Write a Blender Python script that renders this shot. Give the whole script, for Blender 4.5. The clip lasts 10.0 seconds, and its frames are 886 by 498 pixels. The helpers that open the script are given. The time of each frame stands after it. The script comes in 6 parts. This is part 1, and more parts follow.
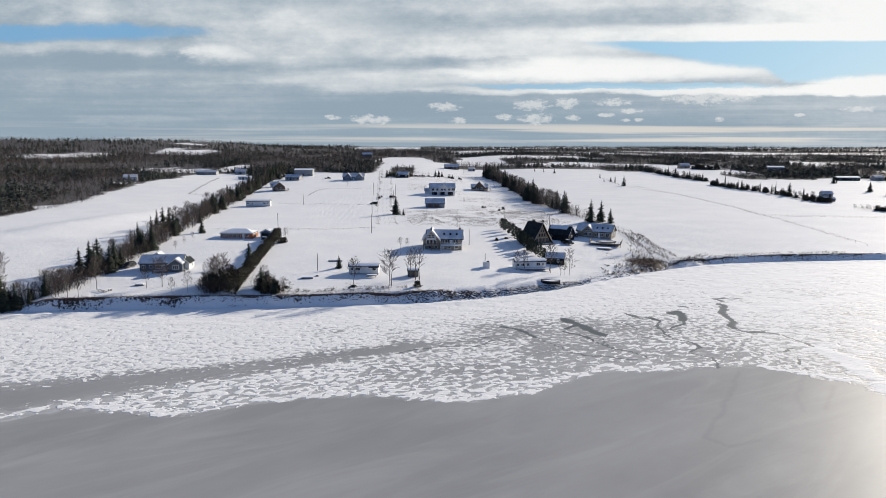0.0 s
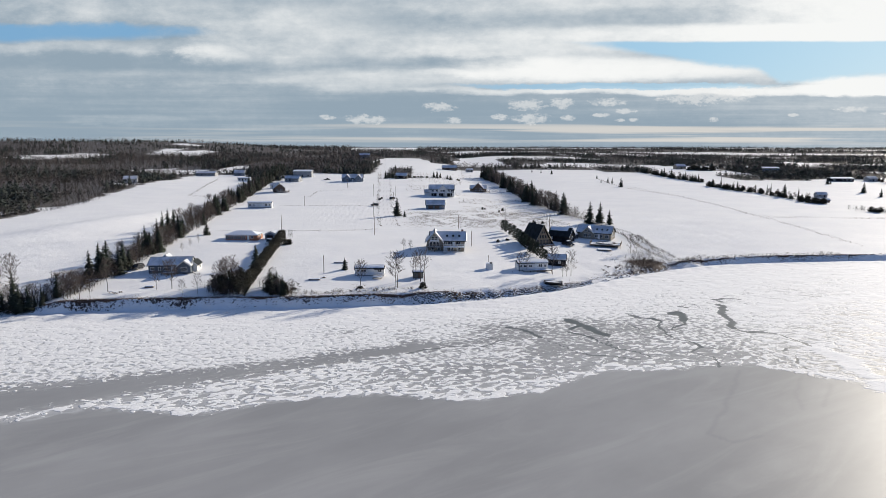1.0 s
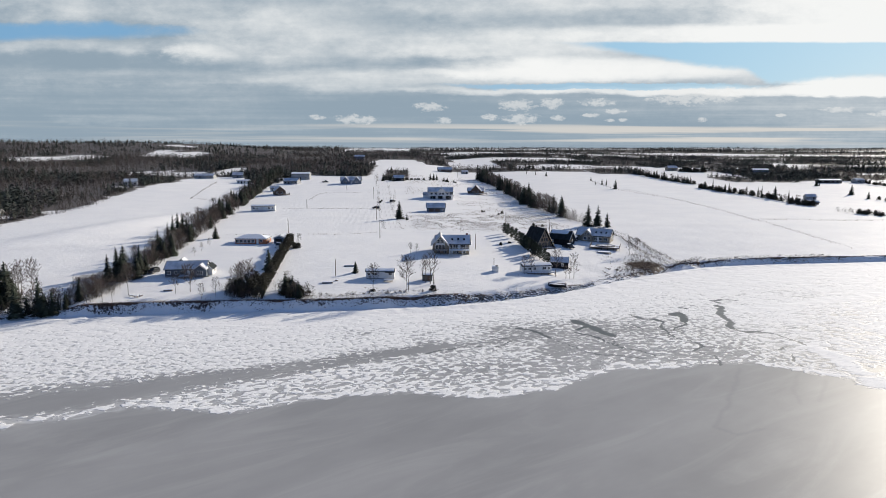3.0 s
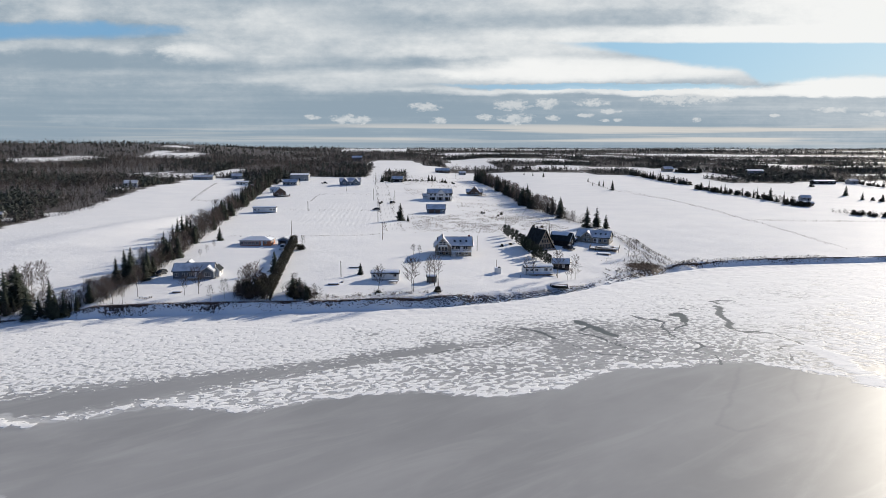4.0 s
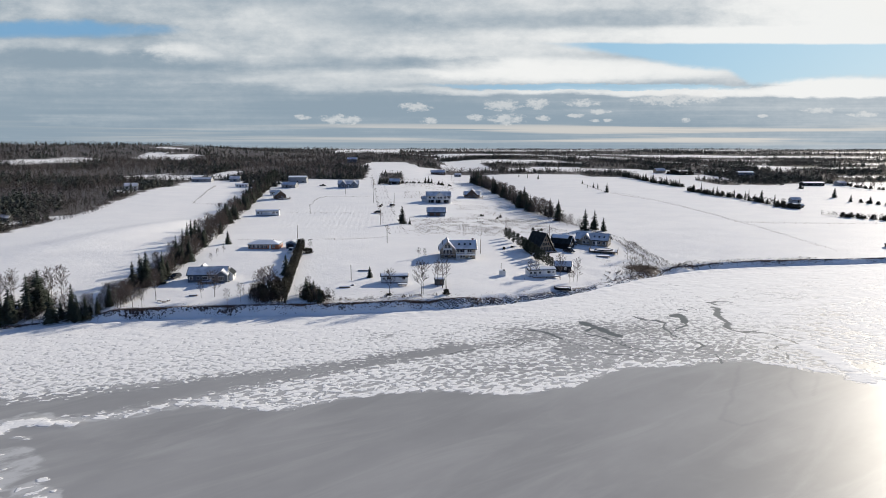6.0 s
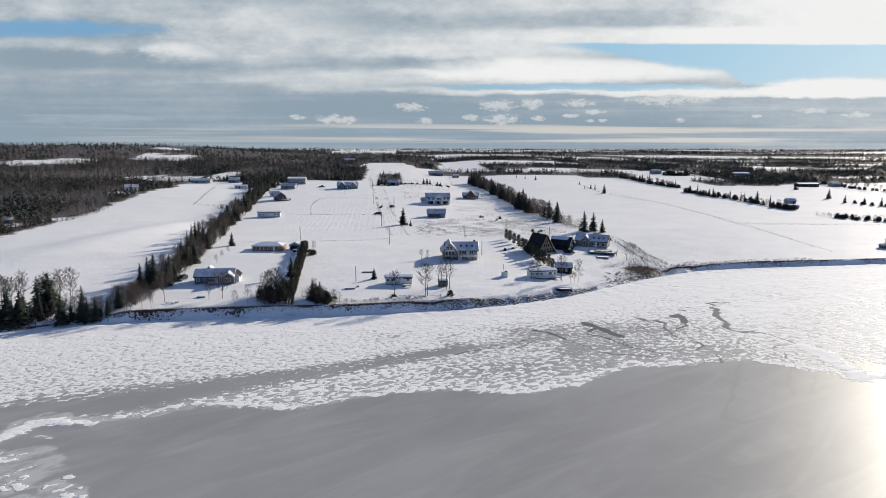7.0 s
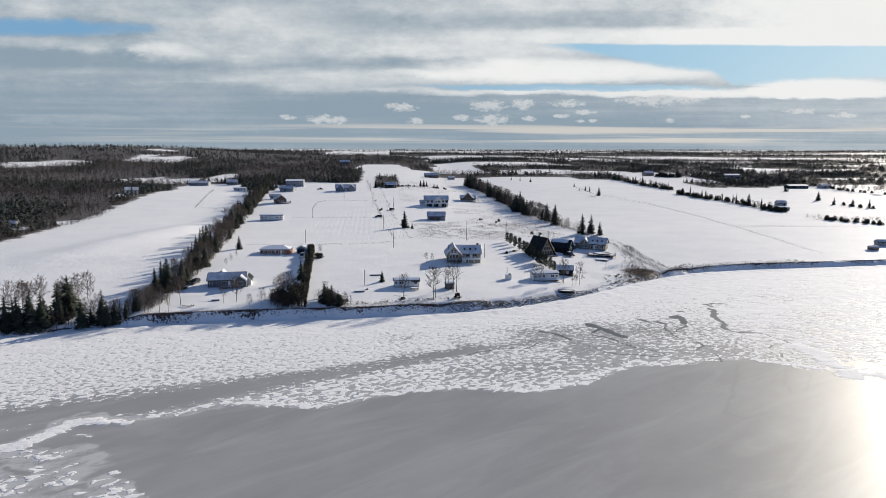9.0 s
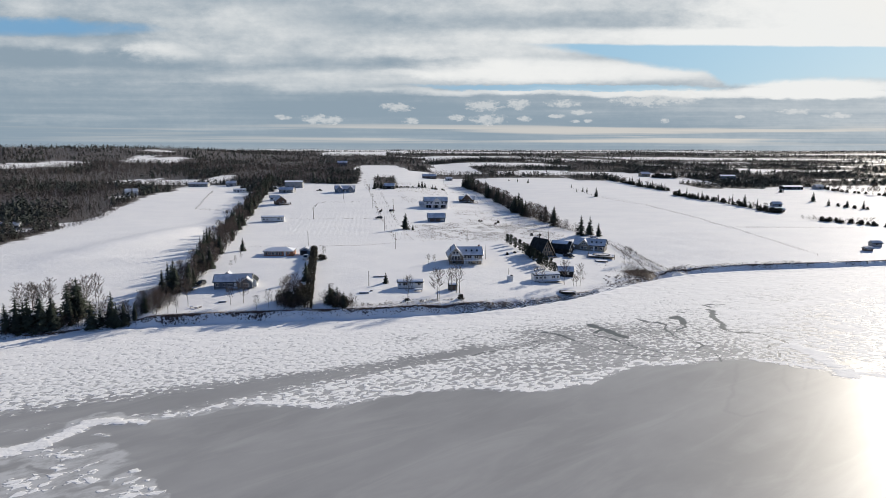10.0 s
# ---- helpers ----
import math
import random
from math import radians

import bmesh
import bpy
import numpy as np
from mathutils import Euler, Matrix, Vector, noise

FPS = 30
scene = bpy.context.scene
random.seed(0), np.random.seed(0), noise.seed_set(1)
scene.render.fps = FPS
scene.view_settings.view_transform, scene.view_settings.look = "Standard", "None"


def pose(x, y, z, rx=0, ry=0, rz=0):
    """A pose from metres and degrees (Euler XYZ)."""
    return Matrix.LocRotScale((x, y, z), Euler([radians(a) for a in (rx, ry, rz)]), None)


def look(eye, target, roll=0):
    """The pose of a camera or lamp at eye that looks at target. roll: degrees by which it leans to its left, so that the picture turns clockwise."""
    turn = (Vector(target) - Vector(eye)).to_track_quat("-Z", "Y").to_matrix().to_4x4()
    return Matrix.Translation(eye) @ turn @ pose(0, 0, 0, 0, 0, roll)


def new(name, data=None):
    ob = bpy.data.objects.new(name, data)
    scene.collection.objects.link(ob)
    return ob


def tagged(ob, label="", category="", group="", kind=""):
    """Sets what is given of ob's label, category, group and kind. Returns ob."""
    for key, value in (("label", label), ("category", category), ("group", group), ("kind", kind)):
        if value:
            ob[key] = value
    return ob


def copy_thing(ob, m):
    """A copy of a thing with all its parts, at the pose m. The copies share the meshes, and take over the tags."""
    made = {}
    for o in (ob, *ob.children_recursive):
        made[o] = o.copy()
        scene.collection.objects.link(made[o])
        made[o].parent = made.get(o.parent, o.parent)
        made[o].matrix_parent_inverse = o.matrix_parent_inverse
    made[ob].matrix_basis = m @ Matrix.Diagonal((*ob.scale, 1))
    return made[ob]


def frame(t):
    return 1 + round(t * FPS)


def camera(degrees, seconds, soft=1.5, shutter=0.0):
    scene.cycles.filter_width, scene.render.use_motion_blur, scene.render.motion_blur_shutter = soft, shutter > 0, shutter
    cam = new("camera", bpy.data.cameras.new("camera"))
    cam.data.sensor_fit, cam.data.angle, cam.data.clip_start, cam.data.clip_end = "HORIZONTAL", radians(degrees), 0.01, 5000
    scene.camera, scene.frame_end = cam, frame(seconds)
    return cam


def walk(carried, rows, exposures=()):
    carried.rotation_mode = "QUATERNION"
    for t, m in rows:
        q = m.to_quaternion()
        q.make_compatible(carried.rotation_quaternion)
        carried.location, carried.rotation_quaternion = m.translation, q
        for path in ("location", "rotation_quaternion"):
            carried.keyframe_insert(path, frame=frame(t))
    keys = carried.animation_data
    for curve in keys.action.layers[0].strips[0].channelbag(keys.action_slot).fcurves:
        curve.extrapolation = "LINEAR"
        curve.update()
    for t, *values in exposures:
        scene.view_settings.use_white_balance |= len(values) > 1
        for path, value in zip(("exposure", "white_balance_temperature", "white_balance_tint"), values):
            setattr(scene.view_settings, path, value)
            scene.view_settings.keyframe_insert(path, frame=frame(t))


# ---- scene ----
cam = camera(70.0, 10.0, soft=0.55)
walk(cam, [
    (0, pose(-4.990, -0.616, 43.223, 80.689, 0, -2.170) @ pose(0, 0, 0, 0, 0, 0.185)),
    (0.5, pose(-6.489, -2.236, 43.793, 80.689, 0, -2.389) @ pose(0, 0, 0, 0, 0, 0.186)),
    (1, pose(-7.988, -3.846, 44.364, 80.690, 0, -2.607) @ pose(0, 0, 0, 0, 0, 0.187)),
    (1.5, pose(-9.488, -5.445, 44.934, 80.690, 0, -2.824) @ pose(0, 0, 0, 0, 0, 0.188)),
    (2, pose(-10.989, -7.034, 45.504, 80.691, 0, -3.040) @ pose(0, 0, 0, 0, 0, 0.189)),
    (2.5, pose(-12.490, -8.612, 46.074, 80.692, 0, -3.255) @ pose(0, 0, 0, 0, 0, 0.191)),
    (4, pose(-16.998, -13.282, 47.784, 80.698, 0, -3.896) @ pose(0, 0, 0, 0, 0, 0.197)),
    (4.5, pose(-18.502, -14.818, 48.353, 80.701, 0, -4.108) @ pose(0, 0, 0, 0, 0, 0.199)),
    (5, pose(-20.007, -16.343, 48.922, 80.703, 0, -4.319) @ pose(0, 0, 0, 0, 0, 0.202)),
    (5.5, pose(-21.512, -17.858, 49.492, 80.707, 0, -4.530) @ pose(0, 0, 0, 0, 0, 0.205)),
    (7, pose(-26.032, -22.339, 51.199, 80.718, 0, -5.156) @ pose(0, 0, 0, 0, 0, 0.214)),
    (7.5, pose(-27.540, -23.811, 51.768, 80.722, 0, -5.363) @ pose(0, 0, 0, 0, 0, 0.218)),
    (8, pose(-29.049, -25.273, 52.336, 80.727, 0, -5.569) @ pose(0, 0, 0, 0, 0, 0.222)),
    (8.5, pose(-30.558, -26.725, 52.905, 80.732, 0, -5.775) @ pose(0, 0, 0, 0, 0, 0.226)),
    (9, pose(-32.069, -28.165, 53.473, 80.737, 0, -5.979) @ pose(0, 0, 0, 0, 0, 0.230)),
    (9.5, pose(-33.579, -29.596, 54.042, 80.743, 0, -6.183) @ pose(0, 0, 0, 0, 0, 0.235)),
    (10, pose(-35.091, -31.015, 54.610, 80.749, 0, -6.386) @ pose(0, 0, 0, 0, 0, 0.239)),
], exposures=((0.0, 0.30), (5.0, 0.24), (10.0, 0.19)))
scene.view_settings.exposure = 0.24

# ---- light: low winter sun ahead to the right, under a broken layer of cloud ----
SUN_AZ, SUN_EL = 49.0, 20.5
sun = new("sun", bpy.data.lights.new("sun", "SUN"))
sun.data.energy, sun.data.angle, sun.data.color = 5.0, radians(0.6), (1.0, 0.908, 0.768)
sun.matrix_world = look((0, 0, 300), (-300 * math.sin(radians(SUN_AZ)), -300 * math.cos(radians(SUN_AZ)), 300 - 300 * math.tan(radians(SUN_EL))))


class Nodes:
    """Short hand for node trees: sockets and numbers mix freely."""

    def __init__(self, tree):
        self.tree = tree

    def node(self, kind, values=(), **props):
        n = self.tree.nodes.new(kind)
        for key, value in props.items():
            setattr(n, key, value)
        for key, value in dict(values).items():
            self.put(n.inputs[key], value)
        return n

    def put(self, socket, value):
        if isinstance(value, bpy.types.NodeSocket):
            self.tree.links.new(value, socket)
        else:
            socket.default_value = value

    def math(self, op, a, b=0.0, c=0.0, clamp=False):
        return self.node("ShaderNodeMath", {0: a, 1: b, 2: c}, operation=op, use_clamp=clamp).outputs[0]

    def add(self, a, b):
        return self.math("ADD", a, b)

    def mul(self, a, b):
        return self.math("MULTIPLY", a, b)

    def ramp(self, x, lo, hi, a=0.0, b=1.0):
        return self.node("ShaderNodeMapRange", {0: x, 1: lo, 2: hi, 3: a, 4: b}, interpolation_type="SMOOTHSTEP").outputs[0]

    def noise(self, vector, scale, detail=4.0, rough=0.55, out=0):
        return self.node("ShaderNodeTexNoise", {"Vector": vector, "Scale": scale, "Detail": detail, "Roughness": rough}).outputs[out]

    def stretch(self, vector, sx, sy, sz, offset=(0, 0, 0)):
        return self.node("ShaderNodeMapping", {"Vector": vector, "Scale": (sx, sy, sz), "Location": offset}).outputs[0]

    def mix(self, f, a, b):
        a, b = (tuple(v) + (1,) if isinstance(v, tuple) and len(v) == 3 else v for v in (a, b))
        return self.node("ShaderNodeMix", {0: f, 6: a, 7: b}, data_type="RGBA").outputs[2]


def make_sky():
    world = bpy.data.worlds.new("sky")
    scene.world = world
    world.use_nodes = True
    n = Nodes(world.node_tree)
    world.node_tree.nodes.clear()
    clear = n.node("ShaderNodeTexSky", sky_type="NISHITA", sun_disc=False, sun_elevation=radians(SUN_EL), sun_rotation=radians(SUN_AZ)).outputs[0]
    way = n.node("ShaderNodeTexCoord").outputs["Generated"]
    x, y, z = n.node("ShaderNodeSeparateXYZ", {0: way}).outputs
    az = n.mul(n.math("ARCTAN2", x, y), 57.2958)
    el = n.mul(n.math("ARCSINE", z), 57.2958)
    # u runs along the northern horizon, v upwards, both near to degrees
    a0, b0 = math.sin(radians(4.27)), math.cos(radians(4.27))
    ahead = n.math("MAXIMUM", n.add(n.mul(x, a0), n.mul(y, b0)), 0.08)
    u = n.mul(n.math("DIVIDE", n.math("SUBTRACT", n.mul(x, b0), n.mul(y, a0)), ahead), 57.3)
    v = n.mul(n.math("DIVIDE", z, ahead), 57.3)
    plan = n.node("ShaderNodeCombineXYZ", {0: u, 1: n.mul(n.math("LOGARITHM", n.add(n.math("MAXIMUM", v, 0.0), 1.6), 2.718), 7.0), 2: 0.0}).outputs[0]
    wisp = n.noise(n.stretch(plan, 0.13, 0.62, 1), 1.0, 7, 0.60)
    streak = n.noise(n.stretch(plan, 0.035, 0.95, 1, (3, 7, 0)), 1.0, 6, 0.55)
    bulk = n.noise(n.stretch(plan, 0.075, 0.30, 1, (5, 1, 0)), 1.0, 6, 0.6)
    flat = n.node("ShaderNodeCombineXYZ", {0: u, 1: v, 2: 0.0}).outputs[0]
    puff = n.noise(n.stretch(flat, 1.3, 2.4, 1, (11, 2, 0)), 1.0, 6, 0.68)
    curl = n.noise(n.stretch(flat, 0.22, 0.45, 1, (2, 5, 0)), 1.0, 6, 0.62)
    wu = n.add(u, n.mul(n.add(curl, -0.5), 9.0))
    wv = n.add(v, n.add(n.mul(n.add(wisp, -0.5), 1.1), n.mul(n.add(curl, -0.5), 0.7)))
    fine_v = n.add(v, n.add(n.mul(n.add(puff, -0.5), 0.5), n.mul(n.add(wisp, -0.5), 0.6)))

    def patch(uu, vv, c):
        du = n.math("DIVIDE", n.add(uu, -c[0]), c[2])
        dv = n.math("DIVIDE", n.add(vv, -c[1]), c[3])
        return n.add(n.mul(du, du), n.mul(dv, dv))

    # a wedge of clear sky under a white bank, a sliver below its tongue, a patch on the shady side
    lower = n.add(n.ramp(u, 7, 26, 8.6, 6.5), n.add(n.ramp(u, 25, 28, 0, -1.35), n.ramp(u, 27, 36, 0, 0.75)))
    wedge = n.mul(n.mul(n.ramp(n.math("SUBTRACT", fine_v, lower), -0.10, 0.55), n.ramp(n.add(v, n.mul(n.add(wisp, -0.5), 0.5)), 9.02, 8.78)), n.ramp(n.add(u, n.mul(n.add(curl, -0.5), 10)), 8, 15))
    gap = n.math("MAXIMUM", wedge, n.mul(n.ramp(patch(u, n.add(fine_v, n.mul(n.add(curl, -0.5), 0.5)), (13.5, 5.15, 15, 0.34)), 1.1, 0.4), 0.8))
    gap = n.math("MAXIMUM", gap, n.mul(n.ramp(n.add(patch(u, wv, (-37, 9.75, 15, 0.85)), n.mul(n.add(curl, -0.5), 1.2)), 1.15, 0.15), 0.9))
    gap = n.math("MAXIMUM", gap, n.mul(n.mul(n.ramp(el, 13.5, 20), n.ramp(bulk, 0.30, 0.46)), 0.97))
    behind = n.ramp(n.math("ABSOLUTE", az), 58, 95)
    gap = n.math("MAXIMUM", gap, n.mul(behind, n.ramp(bulk, 0.25, 0.5, 0.75, 1.0)))
    bright = n.add(0.08, n.mul(n.ramp(v, 1.5, 8.5), n.ramp(u, -34, 12, 0.08, 0.30)))
    for c, amount in (
        ((-15.4, 9.5, 11.5, 3.0), 0.24), ((-22.4, 7.8, 3.6, 1.1), 0.28), ((-30.0, 11.8, 12.0, 1.5), 0.14), ((-34.7, 8.4, 15.0, 0.75), 0.22), ((27.8, 9.5, 22.0, 1.0), 0.44), ((42.0, 10.5, 20.0, 4.0), 0.36),
        ((19.0, 11.0, 18.0, 1.0), -0.13), ((4.7, 8.5, 13.0, 1.7), 0.24), ((11.5, 6.55, 16.5, 1.15), 0.56), ((0.5, 7.1, 7.0, 0.7), -0.20), ((24.7, 4.75, 31.0, 0.42), 0.50), ((35.6, 5.3, 8.5, 1.0), 0.55), ((-6.7, 5.6, 14.0, 1.1), 0.26),
        ((-26.5, 5.8, 15.0, 0.7), 0.14), ((-32.8, 7.3, 13.0, 0.9), -0.12), ((-6.0, 10.8, 7.0, 1.0), -0.06), ((-21.0, 11.3, 4.0, 0.8), -0.10), ((-30.3, 2.2, 7.0, 0.6), 0.18), ((-4.0, 3.3, 14.0, 0.9), -0.10), ((-28.0, 0.9, 14.0, 0.35), -0.10)):
        bright = n.add(bright, n.mul(n.ramp(patch(wu, wv, c), 1.25, 0.0), amount))
    bright = n.add(bright, n.mul(n.add(streak, -0.5), n.ramp(v, 3.0, 8.0, 0.50, 0.30)))
    bright = n.add(bright, n.mul(n.add(bulk, -0.5), 0.42))
    bright = n.add(bright, n.mul(n.add(curl, -0.5), n.ramp(v, 3.0, 9.0, 0.25, 0.62)))
    bright = n.add(bright, n.mul(n.add(puff, -0.5), 0.16))
    bright = n.add(bright, n.mul(n.ramp(v, 10.0, 12.0), 0.10))
    bright = n.add(bright, n.mul(n.ramp(u, 10, 40), n.ramp(v, 1.0, 5.0, 0.24, 0.26)))
    cloud = n.mix(n.ramp(bright, 0.0, 1.0), (3.85, 4.95, 5.95), (12.2, 12.3, 12.15))
    # thin pale bands low over the horizon
    bands = n.mul(n.ramp(n.noise(n.stretch(flat, 0.03, 1.55, 1, (9, 3, 0)), 1.0, 4, 0.5), 0.48, 0.62), n.mul(n.ramp(v, 0.1, 0.5), n.ramp(v, 2.3, 1.5)))
    cloud = n.mix(n.mul(bands, n.ramp(u, -40, 22, 0.22, 0.75)), cloud, (10.3, 9.7, 8.9))
    heaps = 0.0
    for c in ((-8.6, 2.22, 2.0, 0.44), (5.7, 3.54, 1.8, 0.54), (8.8, 3.69, 1.1, 0.5), (-2.1, 3.35, 1.5, 0.42), (-0.8, 2.17, 0.8, 0.34), (6.1, 2.32, 1.7, 0.5), (3.3, 2.46, 0.9, 0.29), (14.3, 3.0, 1.2, 0.24), (12.2, 2.66, 0.8, 0.2), (22.0, 2.32, 0.5, 0.25), (15.1, 2.27, 0.5, 0.16), (13.9, 2.22, 0.5, 0.15), (28.9, 2.71, 0.5, 0.16), (20.2, 4.3, 3.4, 0.8), (23.2, 4.4, 2.8, 0.7), (-12.0, 2.46, 0.7, 0.25), (9.3, 2.46, 0.7, 0.28), (12.8, 3.8, 1.6, 0.4), (34.0, 3.2, 1.6, 0.3), (38.0, 2.9, 1.4, 0.3)):
        heaps = n.math("MAXIMUM", heaps, n.ramp(n.add(patch(u, v, c), n.mul(n.add(puff, -0.5), 5.0)), 1.15, -0.1))
    cloud = n.mix(n.mul(heaps, 0.55), cloud, (11.2, 11.2, 11.0))
    sun_way = (math.sin(radians(SUN_AZ)) * math.cos(radians(SUN_EL)), math.cos(radians(SUN_AZ)) * math.cos(radians(SUN_EL)), math.sin(radians(SUN_EL)))
    near = n.node("ShaderNodeVectorMath", {0: way, 1: sun_way}, operation="DOT_PRODUCT").outputs["Value"]
    cloud = n.mix(n.ramp(near, 0.955, 0.998), cloud, (13.0, 12.6, 11.8))
    pale = n.mix(n.ramp(u, -30, 32), (2.5, 5.6, 9.2), (4.6, 8.1, 10.9))
    blue = n.mix(0.85, clear, pale)
    blue = n.mix(n.ramp(el, 14, 22), blue, n.mix(0.75, clear, (1.4, 2.2, 4.0)))
    blue = n.mix(behind, blue, n.mix(0.75, clear, (0.88, 1.95, 4.9)))
    colour = n.mix(gap, cloud, blue)
    colour = n.mix(n.ramp(el, 0.0, -1.0), colour, (6.5, 6.6, 6.8))
    back = n.node("ShaderNodeBackground", {"Color": colour, "Strength": 0.062})
    out = n.node("ShaderNodeOutputWorld")
    world.node_tree.links.new(back.outputs[0], out.inputs[0])


make_sky()


# ---- materials ----
def material(name, base, rough=0.7, vary=0.25, grain=2.0, bump=0.2, bump_scale=12.0, metal=0.0, per_thing=0.0, second=None, dist=0.05):
    """A surface with broad stains, fine grain and relief, in metres."""
    m = bpy.data.materials.new(name)
    m.use_nodes = True
    n = Nodes(m.node_tree)
    shader = m.node_tree.nodes["Principled BSDF"]
    place = n.node("ShaderNodeTexCoord").outputs["Object"]
    broad = n.noise(place, grain * 0.25, 3)
    fine = n.noise(place, grain * 3, 4, 0.65)
    dark = tuple(c * (1 - vary) for c in base)
    light = tuple(min(1, c * (1 + vary * 0.6)) for c in base)
    colour = n.mix(n.ramp(broad, 0.35, 0.65), dark, second or light)
    colour = n.mix(n.mul(n.ramp(fine, 0.4, 0.7), 0.5), colour, base)
    if per_thing:
        chance = n.node("ShaderNodeObjectInfo").outputs["Random"]
        colour = n.node("ShaderNodeHueSaturation", {"Value": n.ramp(chance, 0, 1, 1 - per_thing, 1 + per_thing), "Color": colour}).outputs[0]
    n.put(shader.inputs["Base Color"], colour)
    n.put(shader.inputs["Roughness"], n.ramp(fine, 0.2, 0.8, max(0, rough - 0.1), min(1, rough + 0.1)))
    shader.inputs["Metallic"].default_value = metal
    if bump:
        relief = n.noise(place, bump_scale, 5, 0.6)
        n.put(shader.inputs["Normal"], n.node("ShaderNodeBump", {"Height": relief, "Strength": bump, "Distance": dist}).outputs[0])
    return m


def siding(name, base, course=0.2, upright=False):
    """Clapboard or board cladding: shallow courses with weathering."""
    m = material(name, base, 0.6, 0.12, 1.5, 0)
    n = Nodes(m.node_tree)
    shader = m.node_tree.nodes["Principled BSDF"]
    place = n.node("ShaderNodeTexCoord").outputs["Object"]
    wave = n.node("ShaderNodeTexWave", {"Vector": place, "Scale": 0.314 / course}, bands_direction="X" if upright else "Z", wave_profile="SAW").outputs[1]
    n.put(shader.inputs["Normal"], n.node("ShaderNodeBump", {"Height": wave, "Strength": 0.6, "Distance": 0.03}).outputs[0])
    return m


M = dict(
    beige=siding("beige_siding", (0.33, 0.285, 0.225)), sand=siding("sand_siding", (0.27, 0.235, 0.18)), slate=siding("slate_blue_siding", (0.075, 0.095, 0.12)),
    white=siding("white_siding", (0.72, 0.72, 0.70)), grey=siding("grey_siding", (0.28, 0.29, 0.30)), dark=siding("black_boards", (0.013, 0.014, 0.017), 0.25, True),
    blue=siding("blue_siding", (0.13, 0.17, 0.22)), brown=siding("brown_boards", (0.10, 0.065, 0.045)), olive=siding("grey_green_boards", (0.12, 0.125, 0.11)),
    timber=material("weathered_timber", (0.20, 0.15, 0.11), 0.8, 0.35, 3), cedar=siding("orange_cedar", (0.40, 0.145, 0.06), 0.25),
    brick=material("red_brick", (0.30, 0.12, 0.075), 0.85, 0.3, 4), concrete=material("concrete", (0.33, 0.32, 0.30), 0.85),
    shingle=material("dark_shingles", (0.022, 0.027, 0.031), 0.85, 0.35, 3, 0.4, 8), metal=material("grey_sheet_metal", (0.30, 0.33, 0.36), 0.4, 0.15, 1, 0.1, 3, 0.7),
    trim=material("white_paint", (0.78, 0.78, 0.76), 0.5, 0.06, 2, 0.05), black=material("black_paint", (0.02, 0.02, 0.022), 0.5, 0.2),
    # snow for steep slopes is darker and bluer, their shade put into its colour
    thin_snow=material("shaded_thin_roof_snow", (0.58, 0.61, 0.66), 0.7, 0.22, 1.2, 0.4, 2.5, dist=0.06, second=(0.70, 0.72, 0.76)), roof_snow=material("roof_snow", (0.80, 0.83, 0.88), 0.65, 0.05, 0.7, 0.5, 1.6, dist=0.12), glass=material("window_glass", (0.015, 0.02, 0.028), 0.08, 0.2, 1, 0),
    bark=material("grey_bark", (0.15, 0.125, 0.105), 0.9, 0.3, 3, 0.5, 14, per_thing=0.2), birch=material("pale_birch_bark", (0.42, 0.39, 0.35), 0.8, 0.35, 3, 0.3),
    twig=material("brown_twigs", (0.125, 0.095, 0.08), 0.95, 0.3, 1, 0, per_thing=0.25), needle=material("spruce_needles", (0.033, 0.043, 0.027), 0.9, 0.45, 1.2, 0, per_thing=0.3),
    # far needles are the near green made paler, distance haze put into the colour
    far_hazy_needle=material("far_hazy_spruce_needles", (0.050, 0.058, 0.047), 0.95, 0.5, 0.25, 0), brush=material("brush_stems", (0.074, 0.057, 0.048), 0.95, 0.4, 0.4, 0), far_twig=material("far_bare_twigs", (0.115, 0.094, 0.083), 0.95, 0.45, 0.12, 0),
    cedar_leaf=material("hedge_foliage", (0.044, 0.039, 0.024), 0.9, 0.5, 1.5, 0), grass=material("dry_grass", (0.20, 0.152, 0.10), 0.95, 0.4, 1, 0),
    rock=material("armour_stone", (0.11, 0.105, 0.105), 0.85, 0.4, 1.4, 0.7, 4, per_thing=0.3), soil=material("bank_soil", (0.10, 0.062, 0.045), 0.95, 0.4, 2, 0.6, 5),
    car=material("dark_car_paint", (0.02, 0.022, 0.028), 0.2, 0.1, 1, 0, 3, 0.3), van=material("white_car_paint", (0.75, 0.75, 0.75), 0.25, 0.04, 1, 0), tyre=material("tyre_rubber", (0.02, 0.02, 0.02), 0.9, 0.2),
    steel=material("galvanised_steel", (0.4, 0.4, 0.41), 0.4, 0.1, 2, 0.1, 6, 0.8), pole=material("pole_wood", (0.16, 0.12, 0.09), 0.9, 0.3, 3),
)


def dust_with_snow(m, start, share):
    """Snow lying on the upward faces of a material's surface."""
    n = Nodes(m.node_tree)
    shader = m.node_tree.nodes["Principled BSDF"]
    under = shader.inputs["Base Color"].links[0].from_socket
    up = n.node("ShaderNodeSeparateXYZ", {0: n.node("ShaderNodeNewGeometry").outputs["Normal"]}).outputs[2]
    ragged = n.noise(n.node("ShaderNodeTexCoord").outputs["Object"], 2.2, 4)
    lie = n.ramp(n.add(up, n.mul(n.add(ragged, -0.5), 0.9)), start, start + 0.2)
    n.put(shader.inputs["Base Color"], n.mix(n.mul(lie, share), under, (0.80, 0.83, 0.88)))


